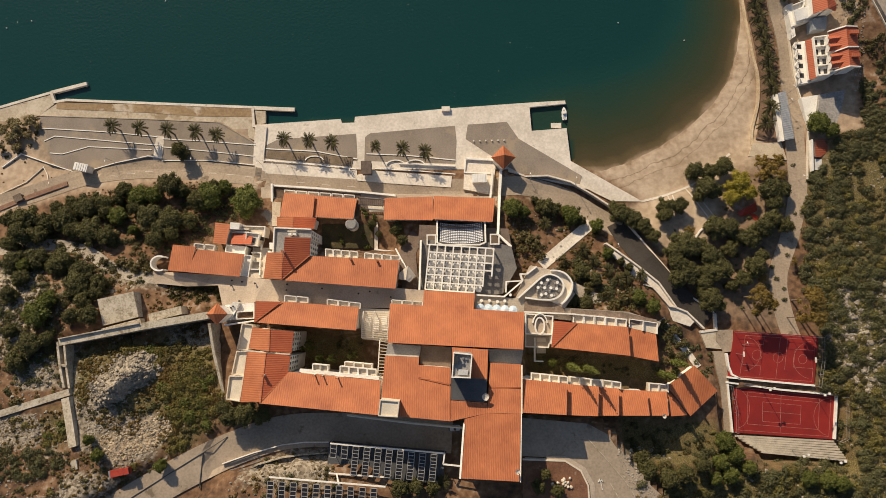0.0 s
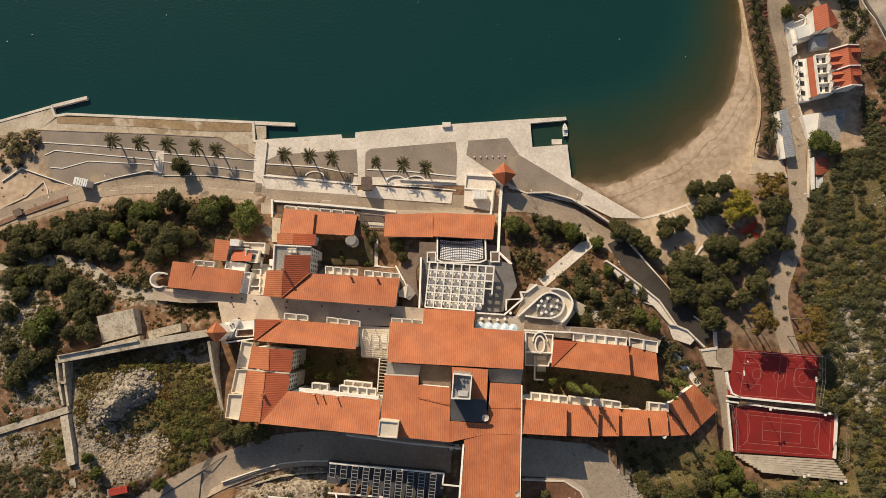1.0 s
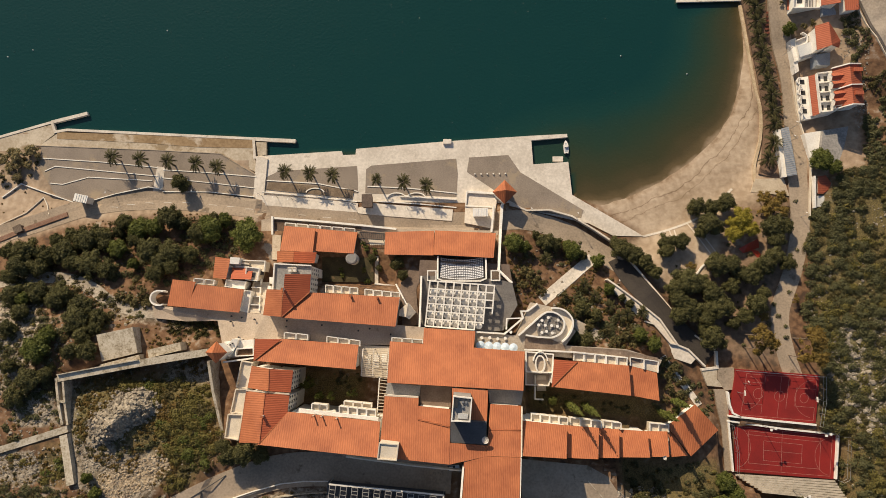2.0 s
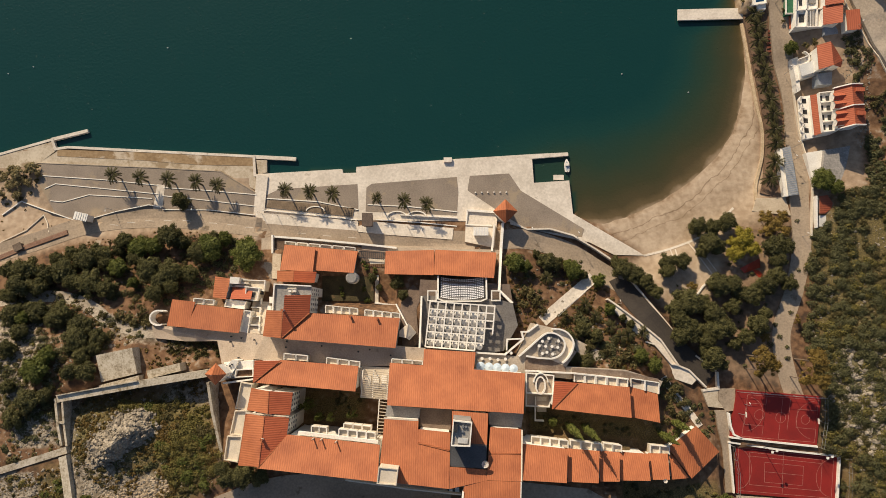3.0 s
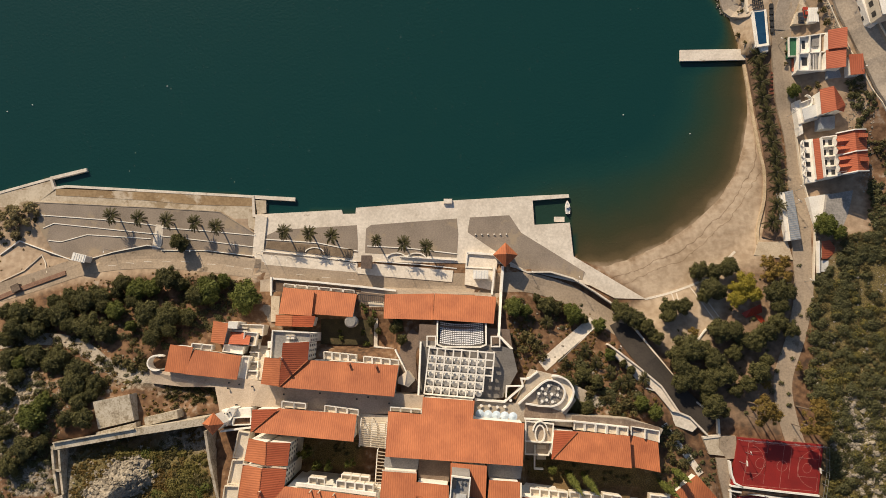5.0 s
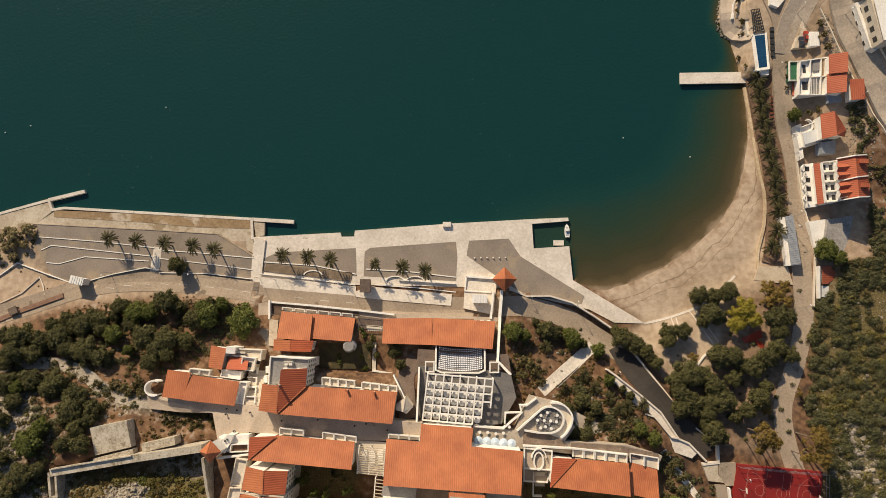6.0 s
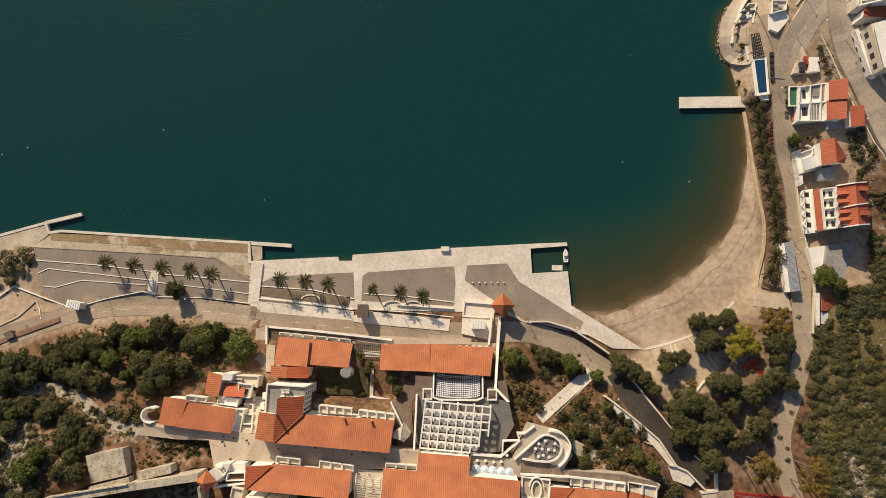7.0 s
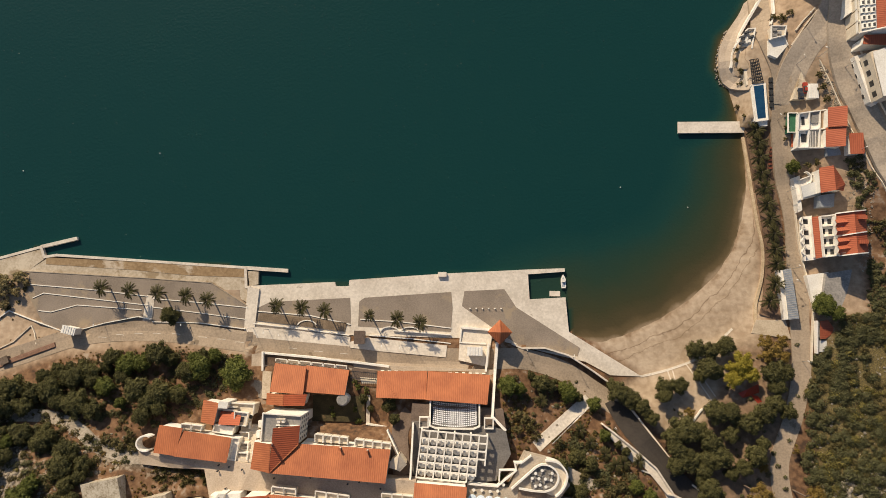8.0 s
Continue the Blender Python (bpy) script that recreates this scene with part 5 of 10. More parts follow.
def tree_kind(r, hgt, material, n_lobes, flat=0.55, tuft=0.34, per=30, trunk=0.22, skirt=True):
    """One tree, its crown radius r and total height hgt: crown and trunk meshes. The crown is a dome of small leafy clumps with gaps."""
    squash, skew = rng.uniform(0.72, 1.0), rng.uniform(0, math.pi)
    lobes = []
    for k in range(n_lobes):
        d = math.sqrt((k + 0.3) / n_lobes) * 0.8 * r
        a = 2.39996 * k + rng.uniform(-0.45, 0.45)
        if d > 0.5 * r and rng.random() < 0.16:
            continue
        d *= (squash + (1 - squash) * abs(math.cos(a - skew))) * rng.uniform(0.86, 1.16)
        q = r * rng.uniform(0.2, 0.36)
        lobes.append((d * math.cos(a), d * math.sin(a), hgt - q * 0.8 - r * flat * (d / r) ** 2 * 1.15 - r * rng.uniform(0, 0.22), q, q * 0.85))
    low = []
    if skirt:
        for k in range(10):
            a = 2.39996 * k + rng.uniform(-0.3, 0.3)
            u = k / 9
            q = r * (0.42 - 0.1 * u)
            low.append((r * (0.42 - 0.12 * u) * math.cos(a), r * (0.42 - 0.12 * u) * math.sin(a), max(q, hgt * (0.78 - 0.58 * u) - r * 0.2), q, q * 1.15))
    v, f = lobes_cloud(lobes, per / (tuft * tuft) * 0.42, tuft)
    if low:
        lv, lf = lobes_cloud(low, per * 0.8, tuft * 1.6)
        v, f = np.concatenate([v, lv]), np.concatenate([f, lf + len(v)])
    cv, cf = core(lobes + low, 0.78)
    v2 = np.concatenate([v, np.array(cv)])
    f2 = [list(q) for q in f] + [[i + len(v) for i in q] for q in cf]
    crown = bpy.data.meshes.new("crown")
    crown.from_pydata(v2.tolist(), [], [[int(i) for i in q] for q in f2])
    crown.materials.append(material)
    bm = bmesh.new()
    rod(bm, (0, 0, -1), (0.1, 0, hgt * 0.62), trunk, 7, trunk * 0.55)
    for k in range(4):
        l = lobes[(2 + 3 * k) % len(lobes)]
        rod(bm, (0.08, 0, hgt * 0.5), (l[0] * 0.8, l[1] * 0.8, l[2]), trunk * 0.45, 5, trunk * 0.2)
    return crown, mesh_of("trunk", bm, BARK)


def cypress_kind(r, hgt):
    """A slim spindle of upright leafy clumps."""
    lobes = []
    for k in range(26):
        u = k / 25
        w = r * math.sin(math.pi * min(1, 0.16 + 0.8 * u)) ** 0.8
        a = 2.4 * k
        lobes.append((0.4 * w * math.cos(a), 0.4 * w * math.sin(a), 1.0 + (hgt - 2.0) * u, max(0.28, w * 0.72), 1.1))
    v, f = lobes_cloud(lobes, 60, 0.34)
    cv, cf = core(lobes, 0.8)
    f2 = [[int(i) for i in q] for q in f] + [[i + len(v) for i in q] for q in cf]
    crown = bpy.data.meshes.new("crown")
    crown.from_pydata(np.concatenate([v, np.array(cv)]).tolist(), [], f2)
    crown.materials.append(GREEN)
    bm = bmesh.new()
    rod(bm, (0, 0, -1), (0, 0, 3), 0.2, 7, 0.16)
    return crown, mesh_of("trunk", bm, BARK)


def plant(name, label, category, group, kindset, x, y, k, scale, turn, z=None):
    crown, trunk = kindset[k % len(kindset)]
    ob = thing(name, label, category, group, at=(x, y, (h(x, y) if z is None else z) - 0.1))
    ob.rotation_euler, ob.scale = (0, 0, turn), (scale, scale, scale ** 0.45)
    for nm, me in (("crown", crown), ("trunk", trunk)):
        o = new(nm, me)
        o.parent = ob
    return ob


PINES = [tree_kind(3.3, rng.uniform(6.2, 8.2), PINE, 17 + k % 5, rng.uniform(0.45, 0.75)) for k in range(9)]
LOWPINES = [tree_kind(3.3, 5.4, PINE, 16 + k % 4, rng.uniform(0.5, 0.7)) for k in range(4)]
ROUNDS = [tree_kind(3.0, 6.0, GREEN, 20, 0.85, 0.3) for k in range(4)]
YELLOWS = [tree_kind(3.4, 7.0, YELLOW, 26, 0.6, 0.26, 13, skirt=False) for k in range(3)]
BROWNS = [tree_kind(3.2, 6.0, BROWN, 15, 0.6, 0.32, 11, skirt=False) for k in range(2)]
BARES = [tree_kind(3.2, 4.2, leaf_material("bare_twigs", (0.19, 0.152, 0.07), (0.36, 0.295, 0.145)), 20, 0.6, 0.24, 7, skirt=False) for k in range(3)]
SHRUBS = [tree_kind(1.5, 2.2, OLIVE, 7, 0.7, 0.34, 26, 0.08, False) for k in range(4)]
GSHRUBS = [tree_kind(1.4, 2.0, GREEN, 7, 0.7, 0.32, 26, 0.08, False) for k in range(3)]


def grove(name, label, category, group, kindset, spots, base_r):
    """Trees at (x, y, crown radius, z of the ground or None)."""
    for n, s in enumerate(spots):
        x, y, r = s[:3]
        plant(name, label, category, group, kindset, x, y, n, r / base_r, (n * 2.4) % 6.28, s[3] if len(s) > 3 else None)



CYPRESS = [cypress_kind(1.15, 13.0) for k in range(2)]

# the pine wood on the slope west of the hotel
WEST_P = [(-154.8, 36.0, 5.2), (-147.2, 34.6, 4.0), (-140.4, 35.8, 4.8), (-144.6, 40.1, 3.1), (-139.8, 41.8, 3.5), (-133.8, 40.2, 5.1), (-128.8, 42.0, 4.5), (-126.8, 38.9, 3.2), (-121.2, 47.0, 3.5), (-103.8, 48.8, 4.9), (-99.3, 46.7, 2.9), (-109.0, 36.5, 4.8), (-100.5, 35.5, 4.4), (-94.5, 34.9, 3.4), (-103.5, 31.9, 4.4), (-130.2, 30.9, 5.2), (-123.4, 29.1, 3.8), (-136.7, 31.9, 3.6), (-155.0, 30.3, 4.8), (-148.6, 29.9, 3.6), (-105.4, 27.3, 3.4), (-92.6, 42.8, 3.7), (-161.9, 35.8, 3.6), (-116.3, 40.2, 2.8), (-123.2, 43.6, 2.5), (-87.3, 47.8, 3.3), (-158.4, 26.2, 3.2), (-100.1, 29.9, 2.8)]
WEST_G = [(-121.7, 36.8, 3.8), (-115.4, 44.4, 4.5), (-109.6, 45.6, 3.9), (-88.2, 44.0, 5.9), (-83.9, 48.3, 3.1), (-74.9, 42.4, 6.3), (-95.1, 35.8, 2.4), (-114.9, 31.4, 2.4), (-99.1, 46.4, 2.3)]
WEST_L = [(-146.8, 21.1, 4.7), (-154.6, 19.9, 4.3), (-137.4, 19.7, 4.7), (-139.1, 18.1, 3.9), (-128.3, 15.5, 4.7), (-129.1, 11.2, 5.0), (-121.6, 11.8, 3.5), (-150.1, 13.7, 3.5), (-122.3, 0.9, 3.8), (-125.1, 5.5, 3.4), (-151.9, 8.1, 3.1), (-128.4, 0.2, 2.8), (-121.6, 7.9, 2.7), (-140.3, -9.0, 4.5), (-144.2, -14.5, 3.7), (-135.4, -7.2, 2.8), (-149.0, -4.3, 2.8)]
WEST_B = [(-139.3, 1.1, 5.0), (-137.0, 5.7, 3.3), (-150.7, 18.4, 2.8)]
WEST_O = [(-111.8, 18.0, 4.0), (-109.3, 20.2, 3.0), (-116.2, 19.4, 3.2), (-107.3, 16.4, 2.4), (-123.3, 19.8, 2.2), (-140.9, 22.2, 2.4)]
grove("pine_tree", "dark green umbrella pine with a dense lumpy crown", "pine tree", "pines on the western slope", PINES, WEST_P, 3.3)
grove("pine_tree", "low dark green pine on the rocky slope", "pine tree", "pines on the western slope", LOWPINES, WEST_L, 3.3)
grove("broadleaf_tree", "rounded bright green tree beside the coast road", "tree", "green trees by the road", ROUNDS, WEST_G, 3.0)
grove("large_shrub", "rounded green bush on the rocky slope", "shrub", "bushes on the western slope", ROUNDS, WEST_B, 3.0)
grove("large_shrub", "green bush on the paved passage between the wings", "shrub", "bushes in the passage", GSHRUBS, [(-31.0, 37.6, 1.7, 6.1), (-27.6, 36.4, 1.6, 6.1), (-32.2, 39.4, 1.1, 6.1)], 1.4)
grove("large_shrub", "grey-green bush beside the lane", "shrub", "bushes on the western slope", SHRUBS, WEST_O, 1.5)
# dark bushy tree on the car park verge
verge = plant("broadleaf_tree", "dense dark green tree on the car park verge", "tree", "green trees by the road", PINES, -101.7, 62.6, 3, 1.0, 0.6)
verge.scale = (1.1, 1.1, 1.25)
grove("small_tree", "thin bare grey-brown tree by the western quay", "tree", "bare trees by the quay", BARES, [(-167.7, 74.2, 3.6), (-162.9, 76.6, 3), (-169.7, 69.7, 3.2), (-163.3, 70.7, 2.4), (-167.6, 65.9, 2.2), (-172.5, 73, 2.6), (-174, 66.5, 2.4), (-160.2, 74.4, 1.6), (-166.0, 72.0, 1.9), (-170.8, 76.4, 2.2)], 3.2)

# pines, autumn trees between the beach and the courts
EAST_P = [(93.1, 52.8, 3.5), (98.6, 52.6, 3.1), (103.8, 54.3, 3.5), (96.6, 46.2, 4.1), (99.7, 44.8, 3.1), (94.3, 43.3, 2.5), (81.5, 39.2, 3.5), (86.6, 39.7, 3.1), (80.9, 35.9, 2.7), (64.6, 36.8, 3.7), (69.1, 34.4, 3.5), (72.5, 32.4, 2.7), (63.0, 39.2, 2.5), (76.2, 28.2, 2.5), (74.1, 30.1, 2.3), (119.9, 44.5, 4.5), (124.8, 45.1, 2.9), (120.8, 40.0, 3.0), (115.6, 31.0, 3.8), (119.6, 34.3, 3.3), (103.2, 30.8, 3.7), (98.3, 31.1, 4.1), (110.5, 26.9, 3.9), (115.3, 29.4, 2.9), (124.5, 31.5, 2.9), (107.2, 27.9, 2.9), (86.8, 24.2, 4.9), (82.4, 21.8, 3.3), (92.2, 23.6, 3.7), (96.2, 20.4, 3.7), (83.6, 18.4, 3.5), (99.2, 15.6, 4.5), (94.8, 14.2, 3.7), (86.7, 14.2, 4.5), (83.4, 12.2, 3.3), (93.0, 10.6, 3.1), (111.4, 16.5, 3.9), (107.4, 12.1, 3.1), (114.7, 20.3, 2.3), (94.2, 4.6, 4.1), (92.6, 6.7, 2.7), (98.1, 2.2, 2.2), (103.8, 22.9, 2.9), (103.2, 9.5, 2.3)]
EAST_Y = [(108.7, 48.0, 4.7), (105.8, 42.6, 3.7), (111.6, 44.4, 3.7), (105.6, 46.3, 2.7)]
EAST_B = [(120.8, 52.6, 4.9), (117.6, 55.6, 3.6), (124.0, 49.8, 3.5), (123.6, 56.2, 3.3), (118.2, 50.2, 3.0), (114.3, 12.0, 2.2), (126.3, 18.1, 1.8), (90.1, 29.9, 2.5)]
EAST_T = [(108.1, 5.3, 4.7), (112.0, 2.1, 3.2), (107.5, 0.7, 2.8), (125.2, 3.9, 5.0), (127.0, -2.2, 4.0), (123.1, -2.2, 2.6)]
grove("pine_tree", "dark green pine with layered crown by the beach", "pine tree", "pines by the beach", PINES, EAST_P, 3.0)
grove("autumn_tree", "bright yellow autumn tree by the beach", "tree", "autumn trees", YELLOWS, EAST_Y, 3.4)
grove("autumn_tree", "half-bare brown autumn tree", "tree", "autumn trees", BROWNS, EAST_B, 3.2)

TALLS = [tree_kind(3.0, 13.5, BROWN, 16, 0.8, 0.32, 15, skirt=False) for k in range(2)]
grove("autumn_tree", "tall half-bare autumn tree beside the court", "tree", "autumn trees", TALLS, EAST_T, 3.0)

# the hotel's garden
GARD_G = [(24.0, 38.9, 3.9), (46.8, 36.1, 3.7), (55.8, 32.6, 2.9), (59.0, 21.7, 2.6), (68.5, 5.6, 2.8), (73.1, 2.2, 3.0), (28.6, 37.7, 2.5), (44.5, 38.5, 2.5)]
GARD_P = [(36.5, 40.1, 3.7), (40.3, 38.9, 2.9), (50.6, 34.7, 1.9), (42.0, 11.0, 3.9), (48.4, 14.6, 3.4), (53.2, 12.2, 2.8), (44.0, 5.1, 3.1), (48.7, 3.5, 3.1), (66.1, 16.6, 1.8), (63.6, 18.7, 1.6), (33.0, 42.3, 1.9)]
GARD_O = [(29.5, 28.1, 4.1), (32.0, 25.1, 2.9), (63.8, 5.1, 3.4), (59.6, 2.7, 2.4), (27.2, 23.5, 2.5), (42.3, 19.2, 2.6), (57.0, 6.7, 2.2), (34.3, 21.3, 2.4), (65.9, 1.7, 2.0), (50.6, 8.8, 2.8)]
grove("garden_tree", "bright green garden tree", "tree", "garden trees", ROUNDS, GARD_G + [(36.6, -17.5, 1.7)], 3.0)
grove("garden_tree", "dark green garden pine", "tree", "garden trees", LOWPINES, GARD_P + [(-18.9, 31.6, 3), (-16.5, 26.9, 2.2), (-28.4, 33.4, 2.0), (-25.8, 29.9, 1.4), (21.2, 7.9, 1.6)], 3.3)
grove("garden_shrub", "grey-green olive shrub in the garden", "shrub", "garden shrubs", SHRUBS, GARD_O + [(77.8, -3.4, 2), (80.5, -7.5, 2.2), (76.3, -9.4, 2), (78.9, -13.3, 2.4), (83.5, -11.5, 2), (76.5, -17.2, 2), (82, -15.8, 2)], 1.5)
grove("garden_tree", "green tree in the hotel courtyard", "tree", "courtyard trees", GSHRUBS, [(-39.9, 27.4, 1.3), (-31.7, 29.4, 1.3), (-30.4, 25.1, 1.4), (-40.2, 29.6, 1), (77.4, -22.5, 2.4), (80.1, -21.1, 2), (33.4, -12.7, 1.8), (32.2, -10.4, 1.4)], 1.4)
for n, (x, y, r, top) in enumerate(((-47.7, -10.4, 2.2, 30), (-49.6, -11.2, 1.5, 28), (-43.6, -14.4, 1.7, 32), (-39.5, -14.6, 1.7, 32), (-32.8, -13.8, 2.0, 31))):
    tall = plant("garden_tree", "slender green tree rising from the shaded courtyard", "tree", "courtyard trees", GSHRUBS, x, y, n, 1.0, n)
    tall.scale = (r / 1.4, r / 1.4, (top - h(x, y)) / 2.0)
CY = [(41.3, -18, 43), (46.8, -18.7, 41), (73.5, -21.2, 33), (78.9, -17.5, 28)]
for n, (x, y, z) in enumerate(CY):
    cyp = plant("cypress_tree", "tall slim green cypress beside the hotel wing", "cypress", "cypresses by the wing", CYPRESS, x, y, n, 1.0, n)
    cyp.scale = (1.15, 1.15, (z + 3 - h(x, y)) / 13.0)
grove("large_shrub", "large dark green bush at the roadside behind the hotel", "shrub", "bushes behind the hotel", PINES, [(-65.5, -31.6, 4), (-70.9, -32.2, 3.4), (-60.6, -32.4, 3), (-72.9, -29.6, 2.6), (-15.6, -54.5, 3), (-10.5, -54, 2.6), (-5.2, -54.7, 2.4), (64, -50.7, 3.4), (70.8, -53.8, 3.4), (62.9, -47.5, 2.6), (77.4, -52.8, 3), (30.2, -50.5, 1.8), (28, -54.2, 2.4), (34.2, -55.6, 2.2), (84.1, -50.8, 3)], 3.2)
grove("large_shrub", "yellow-green bush by the courts", "shrub", "bushes by the courts", ROUNDS, [(93.9, -44, 3.6), (97.4, -48.3, 3.4), (91.6, -50.4, 3), (94.5, -54.7, 3.4), (122.3, -56.6, 3), (128.7, -57.4, 3.4), (133.3, -58.4, 3), (89.1, -55.7, 2.6), (101.5, -52.6, 2.6), (-113, -44.4, 2.2), (-92.8, -47.9, 2.4), (-116.3, -39.6, 2)], 3.0)


# ---- palms: each frond a piece of its own ----
def frond_mesh(length, droop, pairs=15):
    v, f = [], []

    def spine(s):
        return np.array([0, length * s * (1 - 0.1 * s), droop[0] * s - droop[1] * s * s])

    for k in range(pairs):
        s = 0.12 + 0.86 * k / pairs
        a, b = spine(s), spine(s + 0.06)
        w = 0.36 * math.sin(math.pi * min(1, 0.18 + 0.8 * s)) + 0.12
        for side in (-1, 1):
            tip = (a + b) / 2 + np.array([side * w, w * 0.75, -0.22 * w])
            i = len(v)
            v += [a, b, tip]
            f.append((i, i + 1, i + 2))
    for k in range(4):
        a, b = spine(k / 4), spine((k + 1) / 4)
        i = len(v)
        v += [a + [-0.05, 0, 0.01], a + [0.05, 0, 0.01], b + [0.03, 0, 0.01], b + [-0.03, 0, 0.01]]
        f.append((i, i + 1, i + 2, i + 3))
    me = bpy.data.meshes.new("frond")
    me.from_pydata([tuple(map(float, p)) for p in v], [], f)
    me.materials.append(PALMS)
    return me


FRONDS = [frond_mesh(3.1, (1.3, 1.5)), frond_mesh(3.2, (0.5, 1.6)), frond_mesh(2.6, (-0.2, 1.6)), frond_mesh(2.2, (2.0, 0.9))]
bm = bmesh.new()
for k in range(7):
    rod(bm, (0, 0, k - 0.6), (0, 0, k + 0.42), 0.27 - 0.012 * k, 9, 0.31 - 0.012 * k)
rod(bm, (0, 0, 6.3), (0, 0, 7.2), 0.34, 9, 0.2)
TRUNK = mesh_of("trunk", bm, BARK)


def palm(x, y, tall, size, group, seed, z=None):
    ob = thing("palm_tree", "date palm with a spreading green crown and rough trunk", "palm tree", group, at=(x, y, (h(x, y) if z is None else z) - 0.1))
    r = random.Random(seed)
    t = new("trunk", TRUNK)
    t.parent, t.scale = ob, (1, 1, tall / 7)
    n = 27
    for k in range(n):
        o = new("frond", FRONDS[k % 4])
        o.parent = ob
        o.location = (0, 0, tall)
        o.rotation_euler = (0, 0, 2.39996 * k + r.uniform(-0.2, 0.2))
        s = size * r.uniform(0.85, 1.12)
        o.scale = (s, s, s)


for n, q in enumerate([(-127.8, 72.5, 9), (-117.3, 71.5, 9), (-106.5, 70.7, 9), (-95.7, 69.9, 9), (-87.6, 68.5, 9)]):
    palm(q[0], q[1], 7.0, 1.2, "palms by the car park", n, 1.9)
for n, q in enumerate([(-62, 66.7, 9), (-52.3, 66.1, 9), (-43.8, 65.1, 9), (-27.1, 63.5, 8.5), (-16.8, 62.4, 9), (-8.1, 61.2, 9)]):
    palm(q[0], q[1], 7.0, 0.9 if n == 3 else 1.18, "palms on the quay", 10 + n, 1.4)
for n, q in enumerate([(119.3, 131, 8), (119.7, 125.5, 8), (120.1, 119.5, 8), (121.3, 113.7, 8), (121.9, 107.7, 8), (122.7, 101.9, 8), (123.7, 96.2, 8), (124.1, 90.3, 8), (124.5, 84.9, 8), (123.3, 77.3, 8), (121, 71.1, 8), (118.4, 135.8, 8)]):
    palm(q[0], q[1], 5.0, 1.38, "palms along the beach road", 30 + n)
for n, q in enumerate([(36.6, 33.5, 1.7), (50.3, 23.4, 1.6), (53.9, 19.2, 1.6), (58.8, 15.4, 1.6), (65.3, 12.9, 1.6), (70.3, 13.3, 1.4), (62.3, 11.9, 1.4), (-1.8, -53.4, 40)]):
    palm(q[0], q[1], 2.6, 1.0, "garden palms", 50 + n)


# ---- low scrub over the slopes ----
def on_path(x, y, r):
    """Whether a bush of radius r would stand on the stepped garden path."""
    a, d = Vector((54.6, 33.9)), Vector((34.3, 17.5)) - Vector((54.6, 33.9))
    q = Vector((x, y)) - a
    f = min(max(q.dot(d) / d.length_squared, 0), 1)
    return (q - d * f).length < 2.2 + 0.6 * r


def scrub(name, label, regions, material, seed, tuft, gap=-0.3):
    """Low bushes scattered over plan regions: (corners, bushes per 100 square metres, smallest and largest radius)."""
    g = np.random.default_rng(seed)
    V, Fc, count = [], [], 0
    for poly, dens, r0, r1 in regions:
        a = np.array(poly)
        lo, hi = a.min(0), a.max(0)
        n = int((hi[0] - lo[0]) * (hi[1] - lo[1]) * dens / 100)
        xs, ys = g.uniform(lo[0], hi[0], n), g.uniform(lo[1], hi[1], n)
        keep = inside(xs, ys, poly)
        for x, y in zip(xs[keep], ys[keep]):
            if noise.noise((x * 0.09, y * 0.09, seed * 3.3)) + 0.5 * noise.noise((x * 0.25, y * 0.25, seed * 1.7)) < gap:
                continue
            r = r0 + (r1 - r0) * g.random() ** 1.6
            if on_path(x, y, r):
                continue
            k = int(7.5 * r * r / (tuft * tuft)) + 6
            v = g.normal(0, 1, (k, 3))
            v[:, 2] = np.abs(v[:, 2])
            v /= np.linalg.norm(v, axis=1)[:, None]
            p = np.array([x, y, h(x, y)]) + v * g.uniform(0.6, 1.05, (k, 1)) * np.array([r, r * g.uniform(0.7, 1.1), r * 0.8])
            s = g.normal(0, 1, (k, 3))
            s = np.cross(v, s)
            s /= np.linalg.norm(s, axis=1)[:, None] + 1e-9
            t = np.cross(v + g.normal(0, 0.5, (k, 3)), s)
            w = tuft * g.uniform(0.6, 1.3, (k, 1))
            q = np.stack([p - s * w * 0.5, p - t * w * 0.45, p + s * w * 0.55, p + t * w * 0.5], 1).reshape(-1, 3)
            V.append(q)
            Fc.append(count + np.arange(k * 4).reshape(k, 4))
            count += k * 4
    ob = new(name, raw_mesh(name, np.concatenate(V), np.concatenate(Fc), material))
    return tagged(ob, label, "shrubs", kind="stuff")


WOOD = [(-163, 32), (-148, 41), (-131, 47.5), (-108, 50.5), (-78, 48.5), (-72, 38), (-90, 27), (-112, 21), (-140, 28), (-160, 28)]
CARWEST = [(-186, 60), (-160, 78), (-152, 68), (-143, 58), (-160, 48), (-186, 42)]
CARPARK = [(-158, 77), (-90, 74), (-76, 66), (-76, 60), (-112, 61), (-142, 58), (-152, 60)]
STRAND = [(84, 45.6), (97, 50), (98, 52), (90, 50.5), (83.5, 47.4)]
VERGE = [(-150, 44), (-131, 49.5), (-108, 52), (-78, 49.8), (-78, 48), (-108, 49.8), (-131, 47), (-149, 41)]
HILL = [(135, 48.8), (147.3, 65.1), (167.9, 71.2), (152.4, -71), (101, -71.3), (97.4, -55.4), (137.6, -51.5), (140.6, -29.7), (132.8, -27.9), (134.7, -8), (129.8, 10.5)]
HILLN = [(147, 122), (151, 124), (157, 112), (166, 96), (173, 80), (173, 50), (152.5, 53.6), (154, 68), (154.6, 84), (151.8, 104)]
SOUTH = [(56.4, -67.4), (61.7, -44.1), (86.7, -42.2), (98.4, -48.2), (101, -71.3)]
